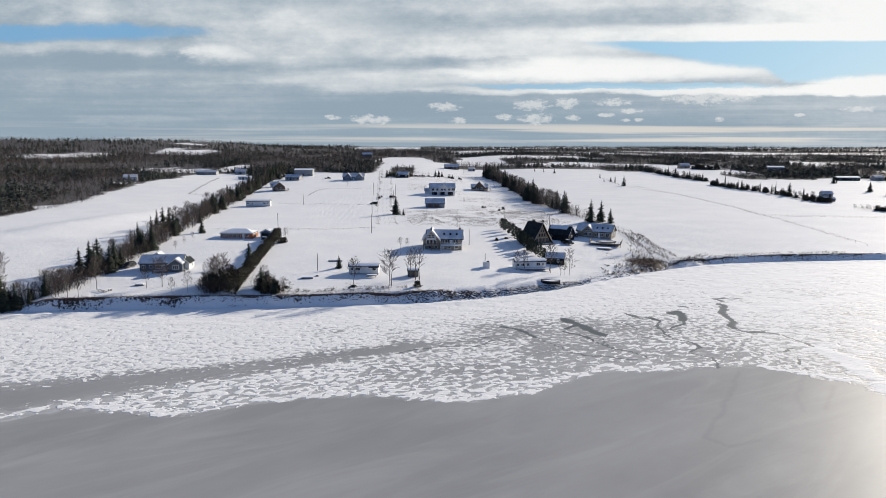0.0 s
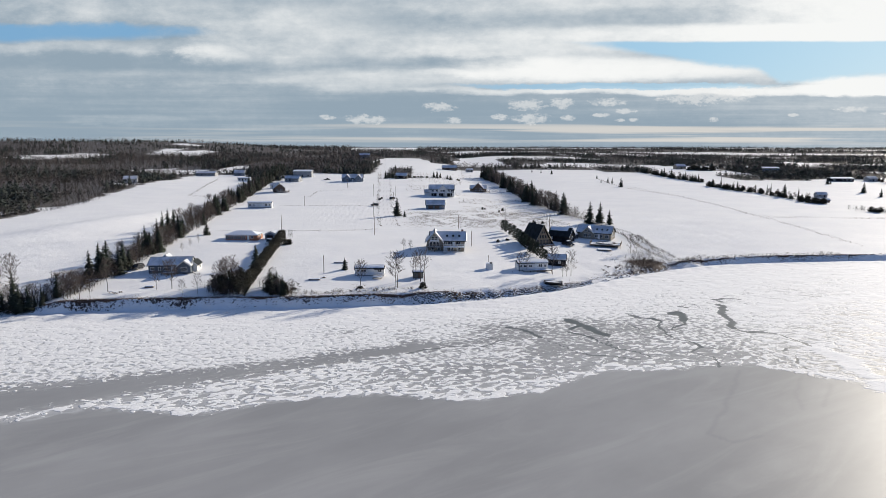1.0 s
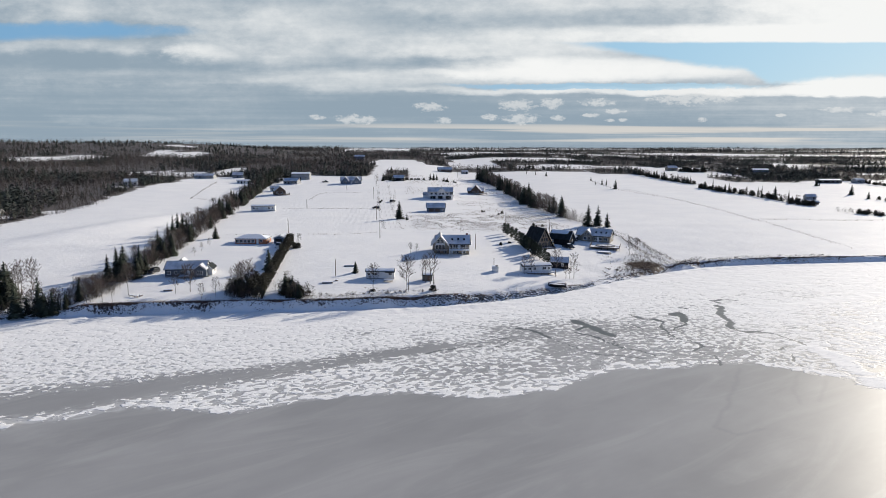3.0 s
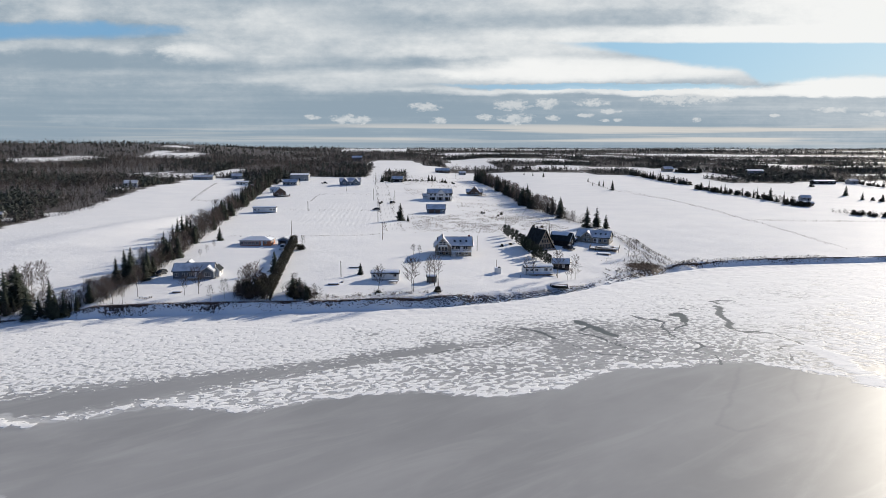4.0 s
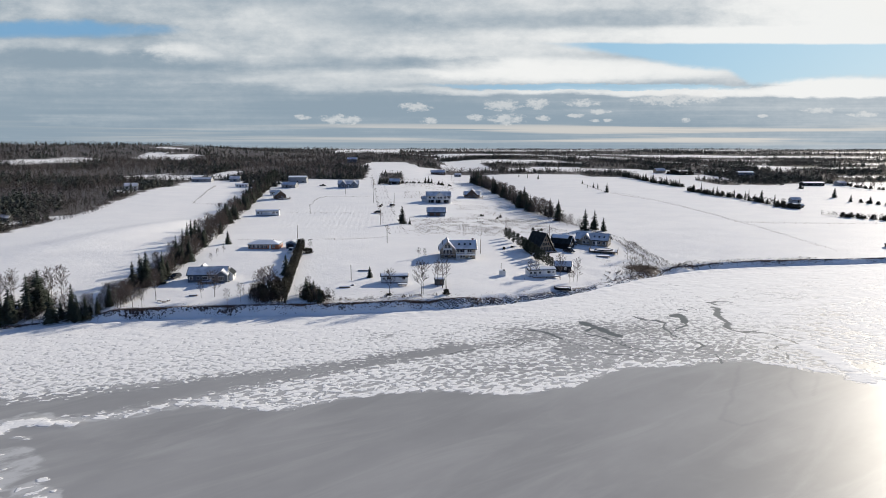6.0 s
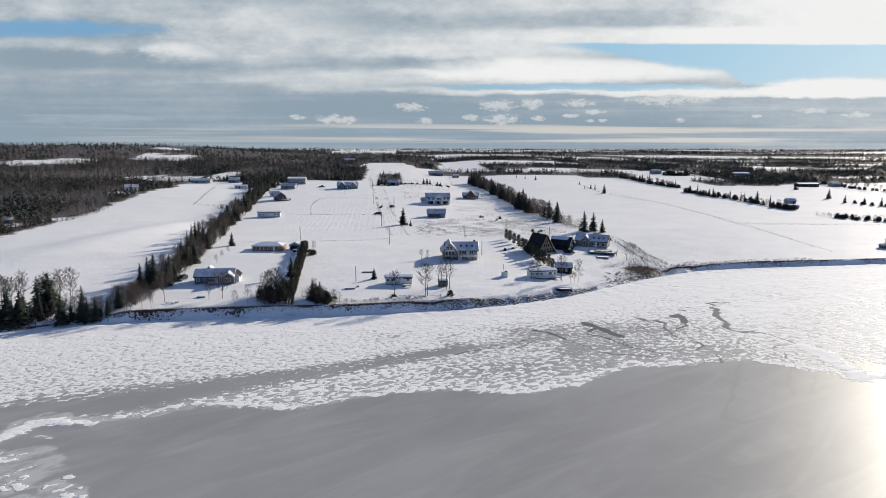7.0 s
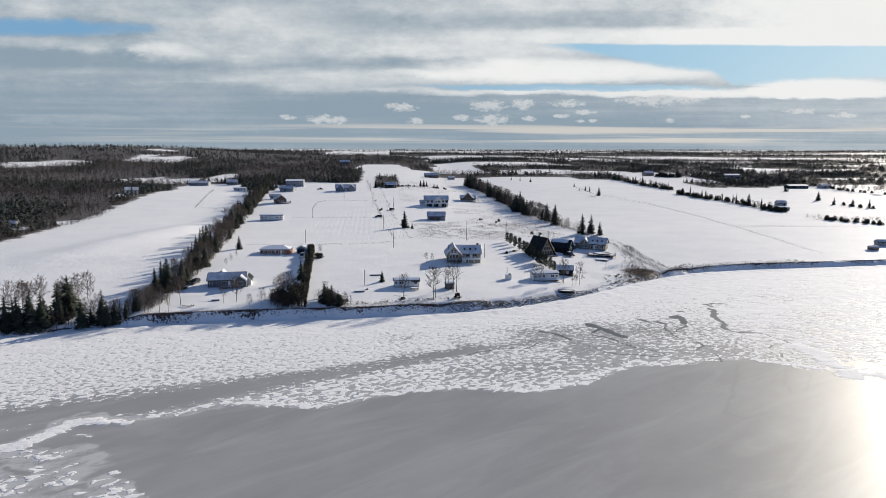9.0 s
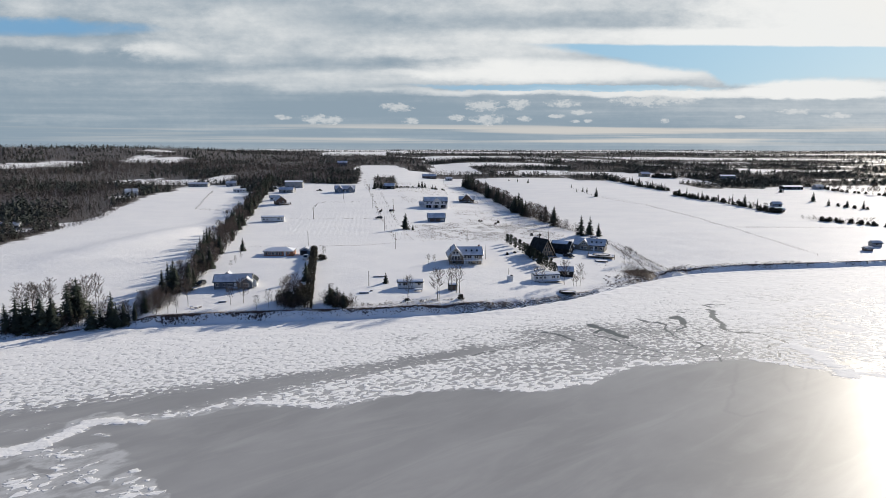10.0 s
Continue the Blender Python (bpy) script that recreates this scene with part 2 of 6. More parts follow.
dust_with_snow(M["rock"], 0.55, 0.95)
dust_with_snow(M["soil"], 0.85, 0.8)
dust_with_snow(M["timber"], 0.9, 0.7)
for dull in ("shingle", "dark", "black"):
    M[dull].node_tree.nodes["Principled BSDF"].inputs["Specular IOR Level"].default_value = 0.15
SHORE = [(-5000, -400), (-700, 20), (-400, 70), (-250, 112), (-139, 152), (-125, 158), (-104, 163.5), (-70, 166), (-41, 166.3), (-6, 170.5),
         (12, 174.5), (34, 184.3), (62, 203), (78, 213.5), (95, 222.5), (113, 228.5), (136, 231.5), (160, 233), (205, 236.5), (400, 248), (1200, 330), (5000, 500)]
SX = np.array([p[0] for p in SHORE], float)
SY = np.array([p[1] for p in SHORE], float)
KNOTS_D = np.array([0, 30, 80, 150, 220, 370, 570, 760, 1100, 1600, 2600, 6000], float)
KNOTS_L = np.array([2.9, 4.7, 6.8, 8.6, 10.2, 15.5, 22.0, 27.0, 37.0, 36.0, 24.0, 20.0])
KNOTS_R = np.array([1.7, 3.5, 6.4, 7.6, 8.8, 12.5, 18.0, 22.0, 27.5, 36.0, 34.0, 18.0])


def shore_y(x):
    """The northing of the foot of the bank."""
    x = np.asarray(x, float)
    return sum(np.interp(x + k, SX, SY) for k in (-6, -3, 0, 3, 6)) / 5


def inland(x, y):
    """Distance from the shoreline, positive on land."""
    x, y = np.asarray(x, float), np.asarray(y, float)
    slope = (shore_y(x + 8) - shore_y(x - 8)) / 16
    return (y - shore_y(x)) / np.sqrt(1 + slope * slope)


def waves(x, y, size, seed):
    """Smooth cheap undulation between -1 and 1."""
    a = np.sin(x / size + 1.7 * seed + 1.3 * np.sin(y / size * 0.71 + seed))
    b = np.sin(y / size * 1.13 + 2.9 * seed + 1.1 * np.sin(x / size * 0.83 - seed))
    return 0.5 * (a + b)


def land_height(x, y):
    """Height of the snow-covered land over the ice."""
    x, y = np.asarray(x, float), np.asarray(y, float)
    d = inland(x, y) + 0.7 * waves(x, y, 3.1, 1) + 0.35 * waves(x, y, 1.1, 4)
    side = 1 / (1 + np.exp(np.clip((x - 60 - 0.10 * y) / (40 + 0.15 * np.abs(y)), -40, 40)))
    base = side * np.interp(d, KNOTS_D, KNOTS_L) + (1 - side) * np.interp(d, KNOTS_D, KNOTS_R)
    low = np.exp(-((x - 50) / 30) ** 2) * 1.4 * np.exp(-np.clip(d, 0, None) / 14)
    low = low + 2.7 / (1 + np.exp(np.clip((x + 107) / 1.6, -40, 40))) * np.exp(-np.clip(d, 0, None) / 16)
    width = 2.3 + 3.0 * np.exp(-((x - 45) / 40) ** 2)
    bank = np.clip((d + 0.2) / width, 0, 1) ** 0.7
    rolling = 1.7 * waves(x, y, 46, 7) * np.clip(d / 80, 0, 1) / (1 + np.exp(np.clip((x + 128) / 9, -40, 40))) + 0.6 * waves(x, y, 37, 2) * np.clip(d / 60, 0, 1) + (1.6 + 2.2 * np.clip((d - 600) / 500, 0, 1)) * waves(x, y, 160, 3) * np.clip((d - 350) / 400, 0, 1) + 0.05 * waves(x, y, 4.3, 5)
    swale = 2.3 * np.exp(-(((x + 140) * 0.94 - (y - 293) * 0.35) / 13) ** 2) * np.exp(-(((y - 300) / 70) ** 2)) / (1 + np.exp(np.clip((x + 122) / 3, -40, 40)))
    hills = swale + 15 * np.exp(-((x + 600) / 190) ** 2 - ((y - 1130) / 125) ** 2) + 11 * np.exp(-((x + 410) / 110) ** 2 - ((y - 1240) / 110) ** 2)
    z = bank * (base - low + rolling + hills)
    return np.where(d < -0.2, np.maximum(-2.0, (d + 0.2) * 0.8), z)


def snow_ground_material():
    """Field snow; thin crusts let stubble through, the bank shows its soil, and lanes are packed and dirty, their rut
    shade painted in.
    """
    m = bpy.data.materials.new("snow_ground")
    m.use_nodes = True
    n = Nodes(m.node_tree)
    shader = m.node_tree.nodes["Principled BSDF"]
    place = n.node("ShaderNodeTexCoord").outputs["Object"]
    mask = lambda key: n.node("ShaderNodeAttribute", attribute_name=key).outputs["Fac"]
    drift = n.noise(n.stretch(place, 1, 1.6, 1), 0.05, 4)
    crust = n.noise(n.stretch(place, 0.6, 1.2, 1), 0.9, 5, 0.6)
    speck = n.noise(n.stretch(place, 0.7, 1.2, 1), 1.9, 6, 0.75)
    colour = n.mix(n.ramp(drift, 0.3, 0.7), (0.80, 0.80, 0.805), (0.85, 0.846, 0.842))
    colour = n.mix(n.mul(n.ramp(crust, 0.45, 0.75), 0.38), colour, (0.745, 0.748, 0.76))
    tuft = n.mul(n.ramp(n.add(n.mul(speck, 0.8), n.mul(mask("stubble"), 0.22)), 0.585, 0.65), n.ramp(mask("stubble"), 0.02, 0.3))
    colour = n.mix(n.mul(tuft, 0.6), colour, (0.42, 0.38, 0.33))
    soil = n.ramp(n.add(mask("soil"), n.mul(n.add(n.noise(n.stretch(place, 1, 1, 0.5), 1.3, 5, 0.7), -0.5), 2.4)), 0.50, 0.80)
    earth = n.mix(n.noise(place, 1.5, 4), (0.035, 0.026, 0.023), (0.11, 0.075, 0.06))
    colour = n.mix(soil, colour, earth)
    # the grey of the ruts holds dirt and the painted shade inside them
    lane = n.ramp(n.add(mask("lane"), n.mul(n.add(speck, -0.5), 0.9)), 0.45, 0.95)
    colour = n.mix(n.mul(lane, 0.62), colour, (0.40, 0.39, 0.39))
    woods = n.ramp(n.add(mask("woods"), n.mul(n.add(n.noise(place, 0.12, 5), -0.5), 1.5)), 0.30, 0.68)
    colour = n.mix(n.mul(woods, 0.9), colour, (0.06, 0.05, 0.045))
    n.put(shader.inputs["Base Color"], colour)
    n.put(shader.inputs["Roughness"], n.ramp(speck, 0.3, 0.7, 0.52, 0.72))
    shader.inputs["Specular IOR Level"].default_value = 0.035
    furrow = n.node("ShaderNodeTexWave", {"Vector": place, "Scale": 0.11, "Distortion": 6.0, "Detail": 5.0}, bands_direction="X").outputs[1]
    relief = n.add(n.mul(crust, 0.6), n.add(n.mul(speck, 0.25), n.mul(furrow, n.mul(mask("furrow"), 0.11))))
    n.put(shader.inputs["Normal"], n.node("ShaderNodeBump", {"Height": relief, "Strength": 0.7, "Distance": 0.45}).outputs[0])
    return m


def ice_material():
    """Grey river ice under wind-packed snow: soft drifts, lens-shaped crusts, dark leads and faint cracks."""
    m = bpy.data.materials.new("river_ice")
    m.use_nodes = True
    n = Nodes(m.node_tree)
    shader = m.node_tree.nodes["Principled BSDF"]
    place = n.node("ShaderNodeTexCoord").outputs["Object"]
    mask = lambda key: n.node("ShaderNodeAttribute", attribute_name=key).outputs["Fac"]
    blobs = lambda turn, sx, sy, scale, detail, warp: n.node("ShaderNodeTexNoise", {"Vector": n.stretch(n.node("ShaderNodeMapping", {"Vector": place, "Rotation": (0, 0, turn)}).outputs[0], sx, sy, 1), "Scale": scale, "Detail": detail, "Roughness": 0.5, "Distortion": warp}).outputs[0]
    cover, crest, lead = mask("cover"), mask("ridge"), mask("lead")
    lens = blobs(-0.42, 0.74, 1.15, 0.68, 2.0, 0.5)
    pebble = blobs(-0.25, 0.85, 1.05, 0.80, 2.2, 0.5)
    plain = blobs(0.30, 0.62, 1.20, 0.55, 3.0, 1.2)
    sheet = n.mix(n.ramp(crest, 0.15, 0.6), n.mix(n.ramp(mask("east"), 0.2, 0.8), pebble, plain), lens)
    fine = n.noise(place, 2.4, 5, 0.65)
    sweep = n.node("ShaderNodeMapping", {"Vector": place, "Rotation": (0, 0, -0.55)}).outputs[0]
    broad = n.noise(n.stretch(sweep, 0.6, 1.3, 1), 0.03, 5, 0.6)
    swirl = n.node("ShaderNodeTexNoise", {"Vector": n.stretch(sweep, 0.30, 1.5, 1), "Scale": 0.075, "Detail": 7.0, "Roughness": 0.62, "Distortion": 1.4}).outputs[0]
    level = n.add(cover, n.add(n.mul(n.add(sheet, -0.5), 2.5), n.mul(n.add(fine, -0.5), 0.32)))
    crisp, soft = n.ramp(level, 0.42, 0.62), n.ramp(level, 0.22, 0.80)
    snow = n.mul(n.mix(n.ramp(crest, 0.1, 0.5), soft, crisp), n.ramp(cover, 0.03, 0.16))
    ice = n.mix(n.ramp(broad, 0.3, 0.7), (0.262, 0.263, 0.266), (0.335, 0.335, 0.338))
    ice = n.mix(n.mul(n.ramp(swirl, 0.42, 0.74), 0.42), ice, (0.42, 0.418, 0.415))
    ice = n.mix(n.mul(mask("crack"), 0.35), ice, (0.22, 0.225, 0.235))
    ice = n.mix(n.mul(n.ramp(mask("frost"), 0.1, 0.7), n.ramp(n.noise(n.stretch(sweep, 0.7, 1.4, 1), 0.30, 7, 0.66), 0.36, 0.58, 0.15, 1.0)), ice, (0.50, 0.505, 0.51))
    ice = n.mix(n.mul(n.ramp(cover, 0.42, 0.80), 0.80), ice, (0.54, 0.54, 0.55))
    ice = n.mix(n.mul(n.mul(n.ramp(crest, 0.1, 0.8), n.ramp(cover, 0.02, 0.2)), n.ramp(n.add(cover, n.mul(n.add(lens, -0.5), 1.6)), 0.0, 0.6, 0.0, 0.75)), ice, (0.50, 0.50, 0.505))
    wet = n.ramp(n.add(lead, n.mul(n.add(n.noise(n.stretch(place, 0.7, 1.3, 1), 0.6, 5, 0.65), -0.5), 1.5)), 0.42, 0.70)
    wet = n.mul(wet, n.ramp(lead, 0.12, 0.30))
    ice = n.mix(n.mul(wet, n.ramp(lead, 0.3, 1.1, 0.50, 1.0)), ice, (0.095, 0.11, 0.115))
    white = n.mix(n.ramp(fine, 0.35, 0.7), (0.86, 0.856, 0.850), (0.78, 0.78, 0.785))
    snow = n.mul(snow, n.ramp(wet, 0.9, 0.2))
    n.put(shader.inputs["Base Color"], n.mix(snow, ice, white))
    n.put(shader.inputs["Roughness"], n.ramp(snow, 0, 1, 0.46, 0.75))
    n.put(shader.inputs["Specular IOR Level"], n.ramp(snow, 0, 1, 0.14, 0.12))
    shader.inputs["Specular Tint"].default_value = (0.84, 0.92, 1.0, 1.0)
    height = n.mul(n.add(0.30, n.add(n.mul(fine, 0.22), n.mul(sheet, 1.2))), snow)
    height = n.add(height, n.mul(fine, 0.02))
    n.put(shader.inputs["Normal"], n.node("ShaderNodeBump", {"Height": height, "Strength": 0.42, "Distance": n.ramp(crest, 0.1, 0.6, 0.16, 0.32)}).outputs[0])
    return m


M["snow"], M["ice"] = snow_ground_material(), ice_material()


# ---- mesh helpers ----
def mesh_object(name, verts, faces, mat, parent=None, label="", smooth=False):
    me = bpy.data.meshes.new(name)
    me.from_pydata([tuple(v) for v in verts], [], [tuple(f) for f in faces])
    me.materials.append(mat)
    if smooth:
        me.polygons.foreach_set("use_smooth", [True] * len(me.polygons))
    ob = new(name, me)
    ob.parent = parent
    if label:
        ob["label"] = label
    return ob


def fast_mesh(name, verts, tris, mat, parent=None, smooth=False):
    """A mesh of triangles or quads from arrays."""
    verts, tris = np.asarray(verts, np.float32), np.asarray(tris, np.int32)
    k = tris.shape[1]
    me = bpy.data.meshes.new(name)
    me.vertices.add(len(verts))
    me.vertices.foreach_set("co", verts.ravel())
    me.loops.add(tris.size)
    me.loops.foreach_set("vertex_index", tris.ravel())
    me.polygons.add(len(tris))
    me.polygons.foreach_set("loop_start", np.arange(0, tris.size, k, dtype=np.int32))
    if smooth:
        me.polygons.foreach_set("use_smooth", np.ones(len(tris), bool))
    me.update(calc_edges=True)
    me.materials.append(mat)
    ob = new(name, me)
    ob.parent = parent
    return ob


def join(*pieces):
    """Several (verts, faces) as one."""
    verts, faces = [], []
    for v, f in pieces:
        k = len(verts)
        verts += [tuple(p) for p in v]
        faces += [tuple(i + k for i in q) for q in f]
    return verts, faces


def box(x0, y0, z0, x1, y1, z1):
    v = [(x, y, z) for z in (z0, z1) for y in (y0, y1) for x in (x0, x1)]
    return v, [(0, 2, 3, 1), (4, 5, 7, 6), (0, 1, 5, 4), (2, 6, 7, 3), (0, 4, 6, 2), (1, 3, 7, 5)]


def slab(corners, up):
    """A plate on four or three corners, thickened by the vector up."""
    k = len(corners)
    v = [Vector(c) for c in corners] + [Vector(c) + Vector(up) for c in corners]
    f = [tuple(reversed(range(k))), tuple(range(k, 2 * k))] + [(i, (i + 1) % k, k + (i + 1) % k, k + i) for i in range(k)]
    return v, f


def rod(a, b, r0, r1=None, sides=6):
    """A tapered bar from a to b."""
    a, b = Vector(a), Vector(b)
    r1 = r0 if r1 is None else r1
    turn = (b - a).to_track_quat("Z", "Y").to_matrix()
    v = []
    for p, r in ((a, r0), (b, r1)):
        v += [p + turn @ Vector((r * math.cos(i * 2 * math.pi / sides), r * math.sin(i * 2 * math.pi / sides), 0)) for i in range(sides)]
    f = [(i, (i + 1) % sides, sides + (i + 1) % sides, sides + i) for i in range(sides)] + [tuple(reversed(range(sides))), tuple(range(sides, 2 * sides))]
    return v, f


def part(name, geometry, mat, parent, label=""):
    return mesh_object(name, *geometry, mat, parent, label)


def thing(name, x, y, rot, label, category, group="", z=None, sink=0.15, size=1.0):
    """An Empty on the ground that carries a thing's parts."""
    ob = new(name)
    ob.matrix_world = pose(x, y, float(land_height(x, y)) - sink if z is None else z, 0, 0, rot) @ Matrix.Scale(size, 4)
    return tagged(ob, label, category, group)


def value_noise(x, y, size, seed):
    """Smooth lattice noise between 0 and 1."""
    x, y = np.asarray(x) / size, np.asarray(y) / size
    i, j = np.floor(x).astype(np.int64), np.floor(y).astype(np.int64)
    u, v = x - i, y - j
    u, v = u * u * (3 - 2 * u), v * v * (3 - 2 * v)

    def cell(a, b):
        h = (a * 374761393 + b * 668265263 + seed * 974711) & 0xFFFFFFFF
        h = ((h ^ (h >> 13)) * 1274126177) & 0xFFFFFFFF
        return ((h ^ (h >> 16)) & 0xFFFF) / 65535.0

    return (cell(i, j) * (1 - u) + cell(i + 1, j) * u) * (1 - v) + (cell(i, j + 1) * (1 - u) + cell(i + 1, j + 1) * u) * v


def fbm(x, y, size, seed, octaves=4):
    return sum(value_noise(x, y, size / 2**k, seed + k) * 0.5**k for k in range(octaves)) / sum(0.5**k for k in range(octaves))


def steps(lo, a, b, hi, fine, growth=1.13):
    """Grid lines: even from a to b, growing outwards to lo and hi."""
    mid = list(np.arange(a, b + 1e-6, fine))
    up, s = [mid[-1]], fine
    while up[-1] < hi:
        s *= growth
        up.append(min(hi, up[-1] + s))
    down, s = [mid[0]], fine
    while down[-1] > lo:
        s *= growth
        down.append(max(lo, down[-1] - s))
    return np.array(down[:0:-1] + mid + up[1:])


def grid(name, xs, ys, height, mat, keep=None):
    X, Y = np.meshgrid(xs, ys)
    Z = height(X, Y)
    nx, ny = len(xs), len(ys)
    idx = np.arange(nx * ny).reshape(ny, nx)
    quads = np.stack([idx[:-1, :-1], idx[:-1, 1:], idx[1:, 1:], idx[1:, :-1]], -1).reshape(-1, 4)
    if keep is not None:
        ok = keep(X, Y).ravel()
        quads = quads[ok[quads].any(1)]
    ob = fast_mesh(name, np.stack([X, Y, Z], -1).reshape(-1, 3), quads, mat, smooth=True)
    return ob, X.ravel(), Y.ravel()


def attribute(ob, name, values):
    at = ob.data.attributes.new(name, "FLOAT", "POINT")
    at.data.foreach_set("value", np.asarray(values, np.float32).ravel())


def bell(x, y, x0, x1, y0, y1, soft=8.0):
    """1 inside a rectangle, falling off over soft metres."""
    f = lambda v, a, b: np.clip(np.minimum(v - a, b - v) / soft + 0.5, 0, 1)
    return f(x, x0, x1) * f(y, y0, y1)


# ---- the land ----
def lane_x(y):
    """The lane that runs inland."""
    return np.interp(y, [270, 280, 289, 349, 407, 465, 611, 760, 900], [-12, -15.0, -19.6, -24.1, -27.0, -29.3, -36.0, -43, -50])


# stands of trees: west, east, south, north, spacing, share of conifers, height
STANDS = [
    (-480, -206, 235, 420, 3.4, 0.5, 8.5), (-560, -206, 420, 560, 3.9, 0.42, 9), (-760, -206, 560, 800, 4.6, 0.2, 9.5), (-900, -226, 800, 1100, 5.8, 0.2, 10), (-1200, -226, 1100, 1500, 8, 0.3, 10), (-226, -48, 620, 920, 4.3, 0.12, 9), (-226, 62, 920, 1350, 6.0, 0.16, 10),
    (-130, -50, 606, 660, 4.0, 0.4, 8), (-168, -112, 584, 640, 3.4, 0.6, 9), (-208, -150, 594, 620, 3.4, 0.6, 7), (-150, -120, 532, 584, 3.6, 0.65, 9), (-226, -200, 505, 540, 4.0, 0.6, 8), (-1500, -150, 1500, 2300, 20, 0.4, 12), (-1500, -150, 1350, 1500, 12, 0.4, 12),
    (-33, -10, 566, 690, 3.8, 0.3, 6), (36, 150, 715, 790, 4.6, 0.12, 9), (150, 200, 715, 790, 4.6, 0.3, 8), (200, 262, 684, 765, 4.4, 0.35, 8), (316, 344, 712, 736, 4.0, 0.6, 7), (306, 332, 588, 650, 4.2, 0.55, 7), (338, 374, 586, 640, 4.2, 0.5, 8), (352, 440, 606, 770, 3.6, 0.5, 9), (290, 380, 800, 850, 5.5, 0.4, 8),
    (432, 640, 625, 900, 4.6, 0.45, 8), (640, 1300, 560, 720, 8, 0.35, 8), (200, 420, 900, 1060, 6, 0.3, 9), (60, 330, 1090, 1300, 6.5, 0.3, 9), (460, 950, 1000, 1250, 7, 0.3, 9), (700, 1500, 760, 900, 9, 0.35, 9),
    (2, 46, 818, 935, 4.6, 0.2, 9), (60, 760, 1035, 1125, 5.0, 0.35, 10), (110, 620, 800, 1000, 5.0, 0.45, 8), (620, 1250, 700, 1000, 6.6, 0.45, 8), (60, 1300, 1130, 1400, 7.5, 0.4, 9), (0, 1900, 1420, 1650, 8.5, 0.3, 11), (300, 1900, 1800, 2100, 12, 0.3, 11), (-1500, 2600, 2400, 2700, 18, 0.3, 12), (1000, 2000, 1050, 1300, 14, 0.5, 11),
]
# fields cut into the stands: centre, half sizes
CLEARINGS = [(-463, 850, 44, 104), (-392, 1025, 26, 45), (-352, 1020, 24, 58), (-410, 1150, 30, 18), (-248, 630, 44, 34), (-193, 656, 14, 42), (-224, 330, 8, 7), (-211, 352, 4, 9), (-221, 470, 11, 9), (-285, 420, 8, 8), (560, 700, 60, 14), (640, 1180, 190, 60), (330, 1120, 90, 40), (900, 1350, 200, 50),
             (1300, 1700, 300, 80), (500, 1850, 250, 90), (-24, 840, 38, 75), (391, 672, 16, 26), (-130, 575, 8, 8), (-107, 566, 14, 9)]


def in_clearing(x, y):
    inside = np.zeros(np.shape(x), bool)
    for cx, cy, rx, ry in CLEARINGS:
        inside |= ((x - cx) / rx) ** 2 + ((y - cy) / ry) ** 2 < 1 + 0.5 * (value_noise(x, y, 22, 5) - 0.5)
    inside |= (x > 60) & (y > 760) & (y < 1420) & ((y < 1035) | (y > 1125) | (x > 760)) & (fbm(x * 0.6, y * 1.25, 120, 77) < 0.46)
    return inside


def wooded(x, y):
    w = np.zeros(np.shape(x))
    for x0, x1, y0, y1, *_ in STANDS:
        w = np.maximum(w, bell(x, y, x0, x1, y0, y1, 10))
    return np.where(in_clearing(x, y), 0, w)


ground, gx, gy = grid("ground", steps(-4900, -165, 240, 4900, 1.1, 1.09), steps(-420, 140, 275, 4700, 0.8, 1.035), land_height, M["snow"], keep=lambda x, y: inland(x, y) > -9)
tagged(ground, "rolling snow-covered farmland rising from a low earth bank", "ground", kind="structure")
gd = inland(gx, gy)
slope_zone = np.clip(1.5 - np.abs(gd - 1.6) / 1.35, 0, 1) * (0.62 + 1.2 * (fbm(gx, gy, 8, 3) - 0.5)) * np.where((gx > 105), 0.7, 1)
point_zone = np.exp(-((gx - 76) / 9) ** 2 - ((gy - 219) / 8) ** 2) * 1.25
attribute(ground, "soil", np.maximum(slope_zone, point_zone))
meadow = 0.5 * bell(gx, gy, -13, 68, 283, 346, 12) + 0.45 * bell(gx, gy, 22, 70, 340, 440, 14) + 0.55 * bell(gx, gy, -14, 55, 430, 620, 20) + 0.6 * bell(gx, gy, -50, 0, 168, 176, 6) + 0.3 * bell(gx, gy, 62, 84, 210, 240, 10)
meadow += 0.4 * np.exp(-((gx - lane_x(gy)) / 6) ** 2) * (gy > 290) + 0.5 * np.clip(1 - np.abs(gd - 5) / 4, 0, 1)
attribute(ground, "stubble", np.clip(meadow * (0.6 + 0.8 * fbm(gx, gy, 18, 9)), 0, 1))
lane = np.exp(-((gx - lane_x(gy) - 1.15) / 0.7) ** 2) + np.exp(-((gx - lane_x(gy) + 1.15) / 0.7) ** 2)
lane *= (gy > 283) & (gy < 900)
cross = np.exp(-((gy - 277.5 - 2.2 * np.sin(gx / 24)) / 1.1) ** 2) * ((gx > -72) & (gx < 58))
lane = np.maximum(lane, 0.75 * cross)
